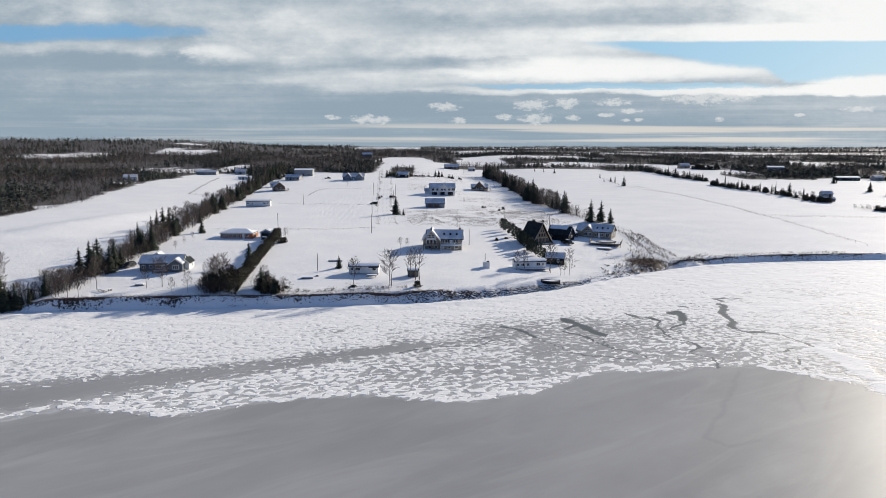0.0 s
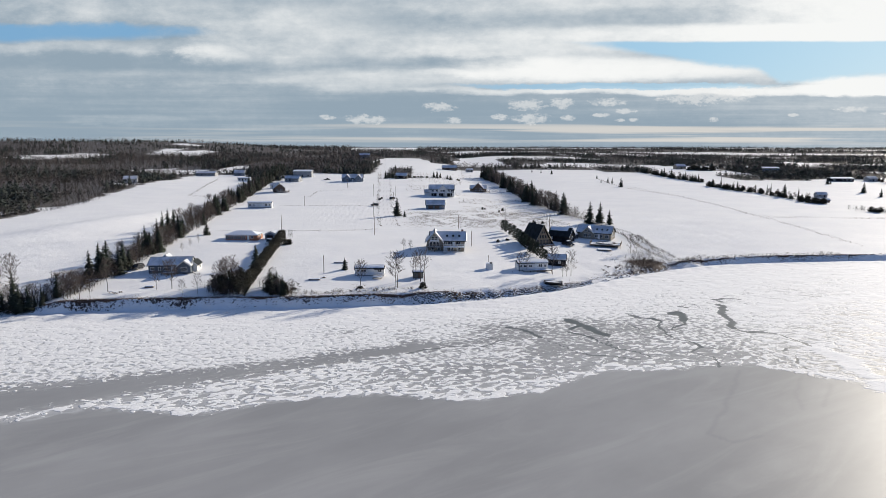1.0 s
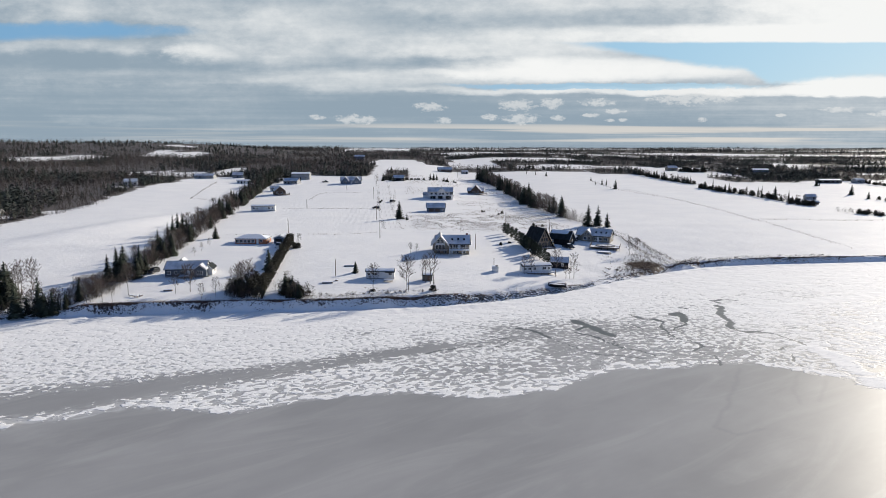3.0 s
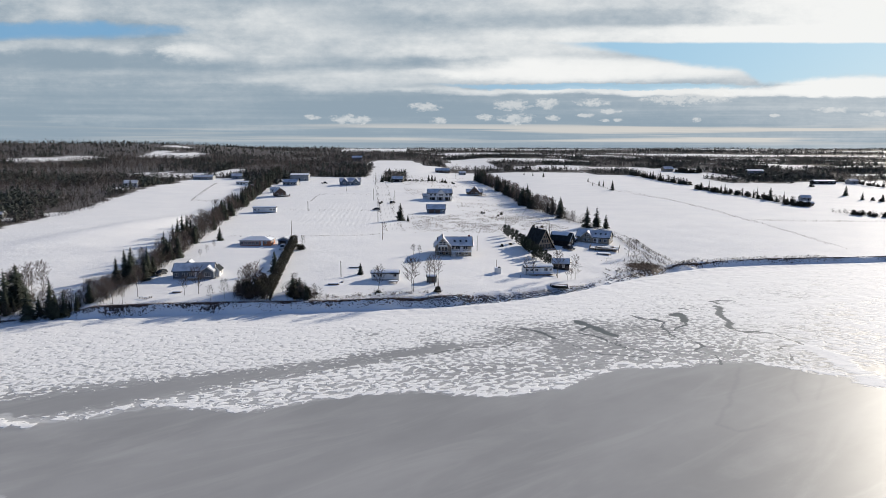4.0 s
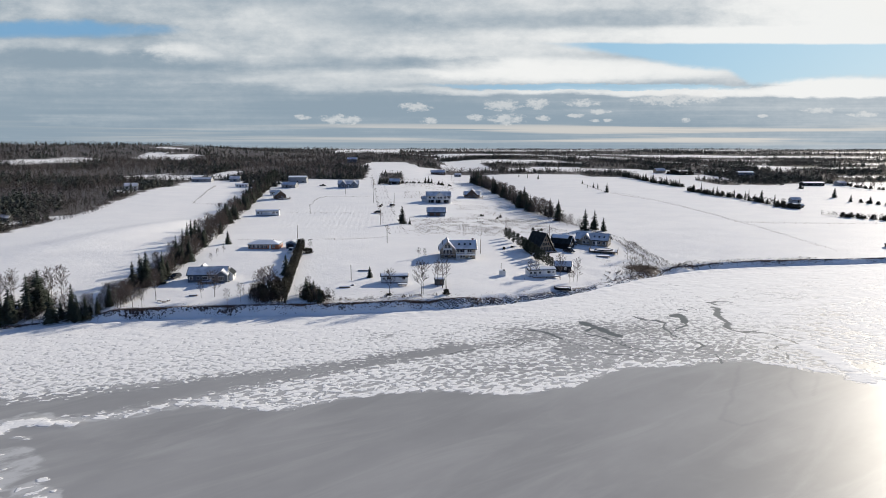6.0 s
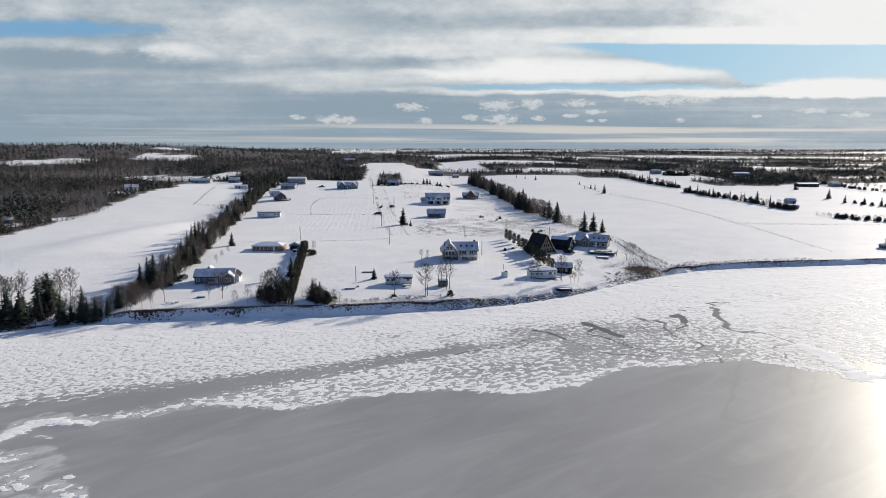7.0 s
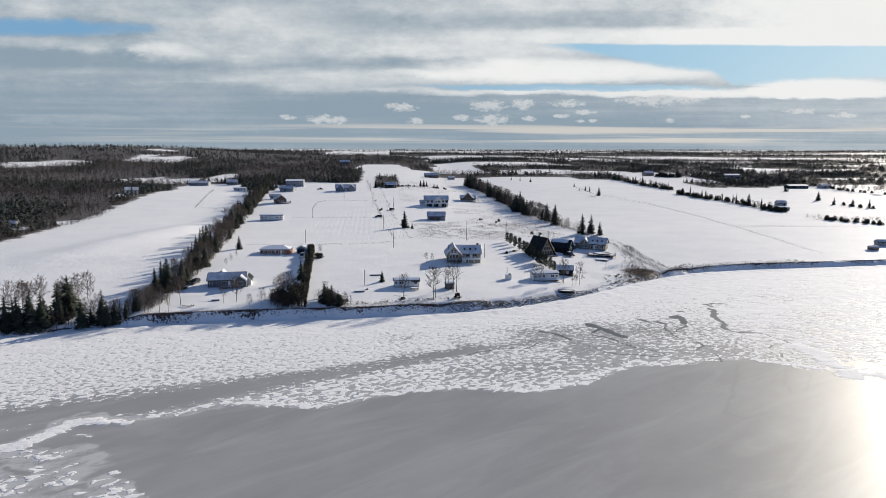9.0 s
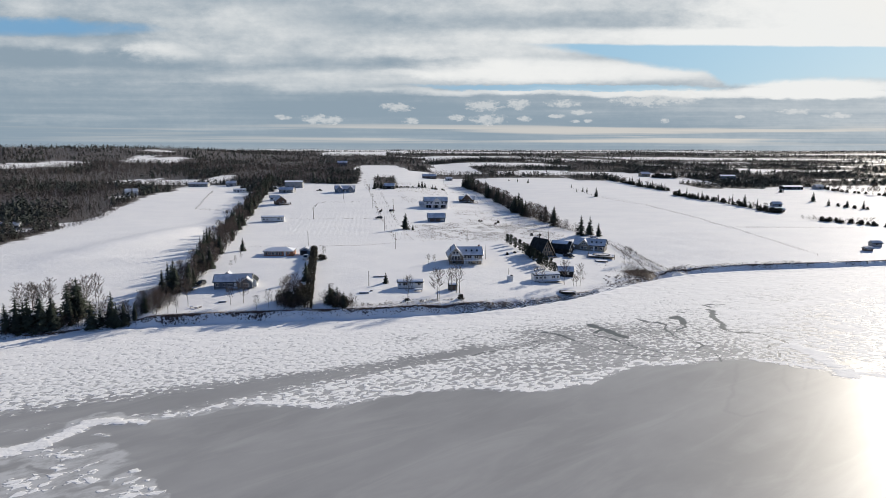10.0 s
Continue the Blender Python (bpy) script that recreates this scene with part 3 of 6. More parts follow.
for ax, ay, bx, by in ((160, 420, 174.9, 350), (174.9, 350, 172.9, 264.6), (172.9, 264.6, 178.4, 240), (179, 331.8, 193.8, 239.2), (147.2, 398.6, 133, 247.1), (328, 535, 326, 477), (326, 477, 315, 396), (-97, 203, -99, 262), (-66, 241, -62, 276)):
    k = np.clip(((gx - ax) * (bx - ax) + (gy - ay) * (by - ay)) / ((bx - ax) ** 2 + (by - ay) ** 2), 0, 1)
    off = np.abs(np.hypot(gx - ax - k * (bx - ax), gy - ay - k * (by - ay)) - 1.0)
    lane = np.maximum(lane, 0.62 * np.exp(-((off / 0.8) ** 2)))
attribute(ground, "lane", np.clip(lane, 0, 1) * 0.8)
attribute(ground, "furrow", np.maximum(bell(gx, gy, -85, -22, 300, 400, 5), 0.28 * bell(gx, gy, 95, 230, 235, 560, 12)))
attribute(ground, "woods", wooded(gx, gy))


# ---- the frozen river ----
def ice_edge(x):
    """Where the rough snow ends and smooth ice begins."""
    return np.interp(x, [-140, -112, -90, -78, -66, -55, -43, -25, -15, -8, 5, 15, 33, 48, 62, 75, 82, 110, 300, 3000], [84, 90, 93, 94, 98, 97, 97.5, 103, 103.5, 102, 101, 106.5, 113, 117, 115, 107.5, 103, 92, 60, -200])


def channel(x, y):
    """The bare channel along the outer ridge: 1 in its middle."""
    hi = np.interp(x, [-200, -112, -81, -54, -27, -10, 9, 30], [80, 102, 111.5, 119, 127.5, 133, 138, 144])
    lo = np.interp(x, [-200, -105, -81, -67, -56, -44, -27, -10, 2, 30], [76, 89, 95, 101, 107.5, 113, 119.5, 127.5, 132, 143])
    mid, half = (hi + lo) / 2, (hi - lo) / 2
    return np.clip(1.35 - np.abs(y - mid) / np.maximum(half, 0.5), 0, 1) * np.interp(x, [-60, -10, 30], [1, 0.8, 0.2])


def strip(x, y, half, line):
    """1 along a polyline, falling to 0 past its half width."""
    best = np.zeros(np.shape(x))
    for (ax, ay), (bx, by) in zip(line, line[1:]):
        k = np.clip(((x - ax) * (bx - ax) + (y - ay) * (by - ay)) / ((bx - ax) ** 2 + (by - ay) ** 2), 0, 1)
        best = np.maximum(best, np.clip(1.35 - np.hypot(x - ax - k * (bx - ax), y - ay - k * (by - ay)) / half, 0, 1))
    return best


# dark leads: half width, strength, line
LEADS = [(1.0, 1.0, [(15.1, 146.5), (18.7, 141.7), (21.9, 138.0)]), (0.6, 0.8, [(21.9, 138.0), (27.3, 126.7), (38.9, 121.7)]), (0.6, 0.7, [(5.7, 140.8), (10.9, 137.0)]), (0.6, 0.8, [(-9.8, 127.9), (-2.3, 131.9), (6.0, 132.3), (13.1, 134.7)]),
         (1.9, 1.15, [(31.2, 152.5), (34.7, 146.8), (36.7, 139.6)]), (0.9, 1.1, [(29.3, 142.3), (32.0, 139.1), (34.1, 134.5)]), (0.6, 0.85, [(34.1, 134.5), (37.9, 128.5), (41.6, 121.7)]), (1.1, 1.1, [(33.4, 147.5), (31.0, 144.5)]), (0.5, 0.8, [(36.7, 139.6), (37.2, 131.8), (39.0, 125.7)]),
         (2.0, 1.3, [(60.4, 158.0), (63.8, 158.2), (61.0, 152.0)]), (0.7, 0.9, [(61.0, 152.0), (60.3, 148.5), (54.2, 142.2)]), (0.9, 1.1, [(65.4, 164.7), (68.1, 163.5)]), (0.7, 0.9, [(69.2, 168.8), (70.9, 168.1)]), (0.5, 0.75, [(70.3, 168.1), (72.2, 164.0), (75.1, 160.8)]),
         (1.0, 1.1, [(53.0, 153.4), (54.4, 151.2)]), (0.7, 0.85, [(54.4, 151.2), (52.1, 143.5), (53.1, 137.0), (55.1, 134.2), (55.2, 130.0), (52.2, 126.3), (55.0, 123.1), (54.4, 118.6), (53.6, 115.7)]), (0.8, 0.8, [(49.0, 157.9), (51.8, 152.5)]), (0.6, 0.75, [(45.2, 150.5), (47.5, 146.0), (46.2, 139.0)]),
         (1.3, 0.85, [(80.5, 172.5), (86.9, 172.8)]), (1.3, 0.9, [(80.5, 172.5), (81.1, 169.0)]), (1.7, 0.9, [(78.2, 166.4), (74.9, 158.0), (72.1, 148.4), (71.1, 142.9)]), (0.75, 0.85, [(71.1, 142.9), (74.8, 140.6), (78.9, 137.9), (80.9, 133.4), (81.3, 129.5)]),
         (0.6, 0.75, [(74.3, 123.7), (73.1, 119.8), (71.9, 118.7), (71.4, 114.8)]), (0.6, 0.75, [(71.2, 126.0), (75.5, 128.0)])]
CRACKS = [(0.45, [(57.2, 114.8), (50.5, 104.2), (41.1, 91.5), (37.9, 87.1), (40, 84), (45, 86)]), (0.4, [(68.8, 111.9), (61.3, 103.1), (60.2, 99), (58.1, 95.6)]), (0.4, [(70.7, 106.8), (62.4, 96.6)])]


def lead_mask(x, y):
    wx, wy = x + 4.6 * (fbm(x, y, 6, 91) - 0.5), y + 4.6 * (fbm(x, y, 6, 92) - 0.5)
    best = np.zeros(np.shape(x))
    for half, strength, line in LEADS:
        best = np.maximum(best, strength * strip(wx, wy, half * 0.85, line))
    return best


# the drifted shelf and small crusts beyond the channel: half width, cover, line
FLOES = [(2.3, 1.0, [(-150, 70), (-110, 78), (-101.7, 82.8), (-96.6, 86.5)]), (1.9, 1.1, [(-96.0, 86.5), (-93.5, 90.5), (-91.9, 93.6), (-89.6, 95.0), (-85.6, 94.0)]), (1.1, 1.0, [(-85.6, 94.0), (-80.3, 93.6)]), (0.6, 0.8, [(-77.4, 95.8), (-76.0, 95.8)]), (0.8, 0.55, [(-74.9, 95.8), (-70.0, 97.6)]),
         (1.0, 0.8, [(-91.0, 68.6), (-88.3, 70.9)]), (0.9, 0.62, [(-77.8, 71.6), (-76.2, 73.6)]), (1.2, 0.66, [(-75.0, 65.8), (-70.1, 66.5)]), (0.9, 0.6, [(-83.8, 72.6), (-82.3, 74.8)]), (0.9, 0.62, [(-97, 70), (-94, 72.5)]), (0.6, 0.55, [(-86.5, 74.0), (-84.0, 77.5)]), (0.7, 0.55, [(-88.5, 88.3), (-85.5, 88.6)])]
POOLS = [(1.3, [(-89.5, 85.1), (-85.3, 84.8)]), (0.9, [(-93.8, 76.0), (-88.8, 75.1)]), (0.9, [(-83.2, 69.2), (-78.4, 68.6)]), (2.0, [(-99.0, 75.0), (-96.5, 77.3)])]
SMOOTH_SNOW = [(5.0, [(84, 161), (106.9, 168.4), (139.1, 178.8), (162.0, 187.8), (260, 222)]), (3.2, [(82.2, 128), (83.6, 117.5), (78.4, 104.5)])]


def ice_cover(x, y):
    """How closely the ice is covered with snow."""
    d = -inland(x, y)
    out = y - ice_edge(x) + 7.5 * (fbm(x, y, 15, 31) - 0.5)
    rough = np.clip(out / 2.6, 0, 1)
    dense = np.interp(d, [0, 14, 28, 50, 75, 100], [1.1, 0.96, 0.81, 0.66, 0.55, 0.47])
    rim = 0.13 * np.exp(-(((out - 2.2) / 2.4) ** 2)) + 0.30 * np.exp(-(((out - 1.6) / 1.2) ** 2)) * (fbm(x, y, 11, 63) > 0.42)
    right = np.clip((x - 70) / 22, 0, 1) * (0.10 + 0.55 * (fbm(x, y, 11, 44) - 0.5))
    grey = 0.50 * bell(x, y, 16, 66, 120, 158, 14) * fbm(x, y, 12, 8) + 0.20 * bell(x, y, -15, 30, 112, 122, 8) + 0.45 * bell(x, y, -30, 40, 126, 152, 10) * np.clip((fbm(x, y, 9, 18) - 0.35) * 2.2, 0, 1)
    ridge = 0.06 * np.clip(1.5 - out / 16, 0, 1) * np.clip((72 - x) / 20, 0, 1)
    c = rough * np.clip(dense - ridge + rim + right - grey - 0.55 * channel(x, y), 0, 1.05)
    for half, line in SMOOTH_SNOW:
        c = np.maximum(c, 1.1 * np.clip(strip(x + 5 * (fbm(x, y, 9, 71) - 0.5), y + 5 * (fbm(x, y, 9, 72) - 0.5), half, line), 0, 1))
    glaze = np.exp(-(((x - 88.5) / 6.5) ** 2) - ((y - 110.5) / 5.0) ** 2) + 0.8 * np.exp(-(((x - 112) / 9) ** 2) - ((y - 122) / 5.0) ** 2)
    c = c * (1 - 0.75 * np.clip(glaze * (0.5 + fbm(x, y, 5, 23)), 0, 1))
    wx, wy = x + 2.4 * (fbm(x, y, 4, 14) - 0.5), y + 2.4 * (fbm(x, y, 4, 15) - 0.5)
    crumbs = 0.64 * np.clip((fbm(x, y, 3.4, 24) - 0.53) * 6, 0, 1) * np.clip((fbm(x, y, 11, 25) - 0.42) * 6, 0, 1)
    c = np.maximum(c, np.where((x < -62) & (y < 84), frost_mask(x, y) * crumbs, 0))
    for half, amount, line in FLOES:
        c = np.maximum(c, amount * np.clip(strip(wx, wy, half, line), 0, 1) * np.where(y < ice_edge(x) + 3, 1, 0))
    return c


def frost_mask(x, y):
    """Paler refrozen sheets beyond the shelf, with dark pools left between them."""
    wx, wy = x + 9 * (fbm(x, y, 7, 81) - 0.5), y + 8 * (fbm(x, y, 7, 82) - 0.5)
    sheet = np.clip(3.5 * (1 - np.minimum(((wx + 92) / 15) ** 2 + ((wy - 75) / 10.5) ** 2, ((wx + 76) / 9) ** 2 + ((wy - 66.5) / 5) ** 2)), 0, 1)
    sheet = np.maximum(sheet, bell(x, y, -150, -72, 20, 62, 6))
    for half, line in POOLS:
        sheet = sheet * (1 - np.clip(strip(wx, wy, half, line), 0, 1))
    east = np.clip((x - 60) / 60, 0, 1) * (y < 115) * 0.6 * fbm(x, y, 15, 55)
    tail = 0.8 * np.clip(strip(wx, wy, 1.6, [(-97, 88), (-92, 97.5), (-84, 96.5), (-74, 97), (-66, 100)]), 0, 1)
    return np.clip(np.maximum(np.maximum(sheet, tail), east), 0, 1)


def ice_height(x, y):
    c = np.where((np.abs(x) < 330) & (y > 20), ice_cover(x, y), 0)
    lumps = np.clip(fbm(x * 0.8, y * 1.2, 2.6, 41, 2) - 0.40, 0, 1) * 0.22
    jumble = 0.45 * np.clip(1 - np.abs(inland(x, y) + 3) / 4, 0, 1) * fbm(x, y, 2.2, 6)
    floe = sum(0.14 * np.clip(strip(x, y, half * 1.3, line), 0, 1) for half, amount, line in FLOES[:3])
    return 0.03 + np.clip(c - 0.2, 0, 1) * lumps + jumble + floe * (0.5 + fbm(x, y, 2.5, 62))


ice, ix, iy = grid("frozen_river", steps(-4900, -175, 235, 4900, 0.62, 1.12), steps(-4900, 55, 240, 900, 0.5, 1.12), ice_height, M["ice"], keep=lambda x, y: inland(x, y) < 6)
tagged(ice, "grey river ice with wind-packed snow and dark leads", "ice", kind="structure")
attribute(ice, "cover", ice_cover(ix, iy))
attribute(ice, "lead", lead_mask(ix, iy))
attribute(ice, "ridge", np.clip(1.5 - (iy - ice_edge(ix)) / 16, 0, 1) * np.clip((72 - ix) / 20, 0, 1))
attribute(ice, "frost", frost_mask(ix, iy))
attribute(ice, "crack", np.max([np.clip(strip(ix + 2 * (fbm(ix, iy, 5, 93) - 0.5), iy, half, line), 0, 1) for half, line in CRACKS], 0))
attribute(ice, "east", np.clip((ix - 66) / 14, 0, 1))


# ---- buildings ----
def gable(parent, cx, cy, L, W, z0, eave, ridge, wall_mat, roof_mat=None, axis="x", over=0.45, snow=0.22, bare=0.0):
    """Walls with gable ends, two roof slopes and the snow on them. axis: the way the ridge runs. bare: share of the far slope's edge left free of snow."""
    roof_mat = roof_mat or M["shingle"]
    turn = (lambda x, y, z: (cx + x, cy + y, z)) if axis == "x" else (lambda x, y, z: (cx - y, cy + x, z))
    a, b = (L / 2, W / 2)
    v = [turn(*p) for p in ((-a, -b, z0), (a, -b, z0), (a, b, z0), (-a, b, z0), (-a, -b, eave), (a, -b, eave), (a, b, eave), (-a, b, eave), (-a, 0, ridge), (a, 0, ridge))]
    part("wall", (v, [(0, 1, 5, 4), (2, 3, 7, 6), (1, 2, 6, 9, 5), (3, 0, 4, 8, 7), (4, 5, 9, 8), (6, 7, 8, 9), (3, 2, 1, 0)]), wall_mat, parent)
    drop = (ridge - eave) / b * over
    for side in (-1, 1):
        low, high = (side * (b + over), eave - drop), (0, ridge)
        ring = [turn(-a - over, low[0], low[1]), turn(a + over, low[0], low[1]), turn(a + over, high[0], high[1]), turn(-a - over, high[0], high[1])]
        if side == 1:
            ring.reverse()
        part("roof", slab(ring, (0, 0, 0.18)), roof_mat, parent)
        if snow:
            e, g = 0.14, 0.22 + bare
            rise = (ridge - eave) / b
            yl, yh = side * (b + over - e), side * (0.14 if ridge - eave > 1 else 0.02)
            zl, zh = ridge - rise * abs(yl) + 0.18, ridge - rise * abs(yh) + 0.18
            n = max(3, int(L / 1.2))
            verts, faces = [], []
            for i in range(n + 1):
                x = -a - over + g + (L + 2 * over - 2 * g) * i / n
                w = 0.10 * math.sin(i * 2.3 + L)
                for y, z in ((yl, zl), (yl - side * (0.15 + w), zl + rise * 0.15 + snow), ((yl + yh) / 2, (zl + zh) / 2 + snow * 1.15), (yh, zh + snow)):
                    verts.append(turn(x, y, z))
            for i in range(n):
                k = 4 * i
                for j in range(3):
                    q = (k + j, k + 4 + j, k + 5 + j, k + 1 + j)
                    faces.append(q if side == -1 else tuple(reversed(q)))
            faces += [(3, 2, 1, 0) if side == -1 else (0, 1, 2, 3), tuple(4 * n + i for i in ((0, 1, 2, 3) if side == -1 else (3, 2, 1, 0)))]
            # steep slopes take the snow whose colour carries painted shade
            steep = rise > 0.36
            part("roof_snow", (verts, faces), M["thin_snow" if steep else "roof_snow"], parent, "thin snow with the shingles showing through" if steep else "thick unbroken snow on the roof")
    for s in (-1, 1):
        for side in (-1, 1):
            p, q = turn(s * (a + over + 0.02), side * (b + over), eave - drop), turn(s * (a + over + 0.02), 0, ridge)
            part("bargeboard", rod(Vector(p) + Vector((0, 0, 0.05)), Vector(q) + Vector((0, 0, 0.05)), 0.12, sides=4), M["trim"], parent)


def hip(parent, L, W, z0, eave, ridge, wall_mat, over=0.5, snow=0.2):
    a, b = L / 2, W / 2
    part("wall", box(-a, -b, z0, a, b, eave), wall_mat, parent)
    A, B, r = a + over, b + over, (L - W) / 2
    for name, dz, inset, mat in (("roof", 0, 0, M["shingle"]), ("roof_snow", 0.14, 0.32, M["roof_snow"])):
        A2, B2 = A - inset, B - inset
        z = eave - 0.1 + dz
        v = [(-A2, -B2, z), (A2, -B2, z), (A2, B2, z), (-A2, B2, z), (-r, 0, ridge + dz * 1.8), (r, 0, ridge + dz * 1.8)]
        part(name, (v, [(0, 1, 5, 4), (1, 2, 5), (2, 3, 4, 5), (3, 0, 4), (3, 2, 1, 0)]), mat, parent)
    part("fascia", join(box(-A, -B - 0.02, eave - 0.25, A, -B + 0.03, eave - 0.08), box(A - 0.03, -B, eave - 0.25, A + 0.02, B, eave - 0.08)), M["trim"], parent)


def window(parent, x, y, z, w, h, face="F", mat=None, bars=1):
    """A framed window set on a wall: frame with its bars, and the pane within."""
    spin = {"F": 0, "R": 90, "B": 180, "L": -90}[face] if isinstance(face, str) else face
    m = Matrix.Translation((x, y, z)) @ pose(0, 0, 0, 0, 0, spin)
    t = 0.11
    v = []
    for depth in (-0.07, 0.02):
        for e in (0.0, t):
            v += [(-w / 2 + e, depth, e), (w / 2 - e, depth, e), (w / 2 - e, depth, h - e), (-w / 2 + e, depth, h - e)]
    f = []
    for k in range(4):
        n = (k + 1) % 4
        f += [(k, n, 4 + n, 4 + k), (8 + n, 8 + k, 12 + k, 12 + n), (n, k, 8 + k, 8 + n), (4 + k, 4 + n, 12 + n, 12 + k)]
    frame_part = part("window", ([m @ Vector(p) for p in v], f), mat or M["trim"], parent)
    for i in range(bars):
        u = -w / 2 + w * (i + 1) / (bars + 1)
        v, f = box(u - 0.04, -0.06, t, u + 0.04, 0.01, h - t)
        part("glazing_bar", ([m @ Vector(p) for p in v], f), mat or M["trim"], frame_part)
    v, f = box(-w / 2 + t, -0.035, t, w / 2 - t, 0.01, h - t)
    part("pane", ([m @ Vector(p) for p in v], f), M["glass"], frame_part, "dark reflecting glass")
    return frame_part


def door(parent, x, y, z, w=0.95, h=2.05, face="F", mat=None):
    spin = {"F": 0, "R": 90, "B": 180, "L": -90}[face]
    m = Matrix.Translation((x, y, z)) @ pose(0, 0, 0, 0, 0, spin)
    v, f = box(-w / 2, -0.06, 0, w / 2, 0.02, h)
    d = part("door", ([m @ Vector(p) for p in v], f), mat or M["trim"], parent)
    v, f = box(w / 2 - 0.16, -0.12, 0.95, w / 2 - 0.1, -0.06, 1.1)
    part("handle", ([m @ Vector(p) for p in v], f), M["steel"], d)


def deck(parent, x0, y0, x1, y1, z, ground_z=0.0, rail=True, mat=None, open_side=()):
    """A raised timber deck: boards, posts, rails with balusters."""
    mat = mat or M["timber"]
    d = part("deck", box(x0, y0, z - 0.2, x1, y1, z), mat, parent, "weathered timber deck dusted with snow")
    part("deck_snow", box(x0 + 0.15, y0 + 0.15, z, x1 - 0.15, y1 - 0.1, z + 0.12), M["roof_snow"], d)
    xs = np.linspace(x0 + 0.1, x1 - 0.1, max(2, int((x1 - x0) / 2.4) + 1))
    for x in xs:
        part("post", box(x - 0.08, y0 + 0.02, ground_z - 0.3, x + 0.08, y0 + 0.18, z + (1.0 if rail else -0.2)), mat, d)
    if rail:
        for a, b, side in (((x0, y0), (x1, y0), "F"), ((x0, y0), (x0, y1), "L"), ((x1, y0), (x1, y1), "R")):
            if side in open_side:
                continue
            bars = [box(min(a[0], b[0]) - 0.04, min(a[1], b[1]) - 0.04, z + h, max(a[0], b[0]) + 0.04, max(a[1], b[1]) + 0.04, z + h + 0.08) for h in (0.12, 0.95)]
            n = int(math.dist(a, b) / 0.3)
            for i in range(n + 1):
                px, py = a[0] + (b[0] - a[0]) * i / n, a[1] + (b[1] - a[1]) * i / n
                bars.append(box(px - 0.025, py - 0.025, z + 0.12, px + 0.025, py + 0.025, z + 0.95))
            part("railing", join(*bars), mat, d)
    return d


def stairs(parent, x, y, z_top, run=3.2, width=1.2, n=9, spin=0, mat=None):
    m = Matrix.Translation((x, y, 0)) @ pose(0, 0, 0, 0, 0, spin)
    pieces = []
    for i in range(n):
        zz = z_top * (1 - (i + 1) / (n + 1))
        pieces.append(box(-width / 2, -run * (i + 1) / n, zz - 0.06, width / 2, -run * i / n + 0.03, zz))
    for s in (-1, 1):
        pieces.append(slab([(s * width / 2 - 0.04, 0, z_top - 0.3), (s * width / 2 + 0.04, 0, z_top - 0.3), (s * width / 2 + 0.04, -run, -0.2), (s * width / 2 - 0.04, -run, -0.2)], (0, 0, 0.28)))
        pieces.append(slab([(s * width / 2 - 0.04, 0, z_top + 0.85), (s * width / 2 + 0.04, 0, z_top + 0.85), (s * width / 2 + 0.04, -run, 0.85), (s * width / 2 - 0.04, -run, 0.85)], (0, 0, 0.08)))
    v, f = join(*pieces)
    part("stairs", ([m @ Vector(p) for p in v], f), mat or M["timber"], parent, "outside timber steps")


def skylight(parent, x, y, z, pitch, w=0.75, h=1.1, spin=0):
    m = Matrix.Translation((x, y, z)) @ pose(0, 0, 0, 0, 0, spin) @ pose(0, 0, 0, pitch, 0, 0)
    v, f = box(-w / 2, -h / 2, 0, w / 2, h / 2, 0.34)
    s = part("skylight", ([m @ Vector(p) for p in v], f), M["black"], parent)
    v, f = box(-w / 2 + 0.08, -h / 2 + 0.08, 0.34, w / 2 - 0.08, h / 2 - 0.08, 0.36)
    part("pane", ([m @ Vector(p) for p in v], f), M["glass"], s)


def chimney(parent, x, y, z0, z1, w=0.6, mat=None):
    c = part("chimney", join(box(x - w / 2, y - w / 2, z0, x + w / 2, y + w / 2, z1), box(x - w / 2 - 0.08, y - w / 2 - 0.08, z1, x + w / 2 + 0.08, y + w / 2 + 0.08, z1 + 0.15)), mat or M["brick"], parent)
    part("chimney_cap", box(x - w / 2 + 0.05, y - w / 2 + 0.05, z1 + 0.15, x + w / 2 - 0.05, y + w / 2 - 0.05, z1 + 0.3), M["roof_snow"], c)


def slate_bungalow():
    h = thing("house", -84.2, 197.0, 3.0, "slate-blue bungalow with white trim and a snowy gable roof", "house", size=0.84)
    part("foundation", box(-8.0, -3.9, -0.5, 8.0, 3.9, 0.45), M["concrete"], h)
    gable(h, -0.5, 0, 15.0, 8.0, 0.3, 3.0, 5.3, M["slate"])
    gable(h, 5.2, -2.0, 7.0, 4.6, 0.3, 3.0, 4.7, M["slate"], axis="y")
    gable(h, 7.4, 1.0, 6.4, 3.2, 0.2, 2.6, 4.1, M["white"], axis="y", over=0.3, snow=0.0)
    for x, w, b in ((-6.6, 1.3, 1), (-4.0, 0.9, 0), (-1.4, 2.2, 2), (2.1, 0.9, 0)):
        window(h, x, -4.02, 1.0, w, 1.35, bars=b)
    window(h, 5.2, -5.52, 0.9, 2.2, 1.6, bars=2)
    door(h, 0.6, -4.02, 0.45, 0.95, 2.05)
    window(h, 3.0, -4.02, 0.6, 0.9, 1.9, bars=0)
    window(h, 9.12, 1.4, 1.0, 1.2, 1.2, "R")
    deck(h, -2.8, -6.6, 2.2, -4.05, 0.5, rail=True)
    gable(h, -3.2, 2.6, 4.4, 3.0, 3.0, 4.5, 6.0, M["slate"], axis="y", over=0.25)


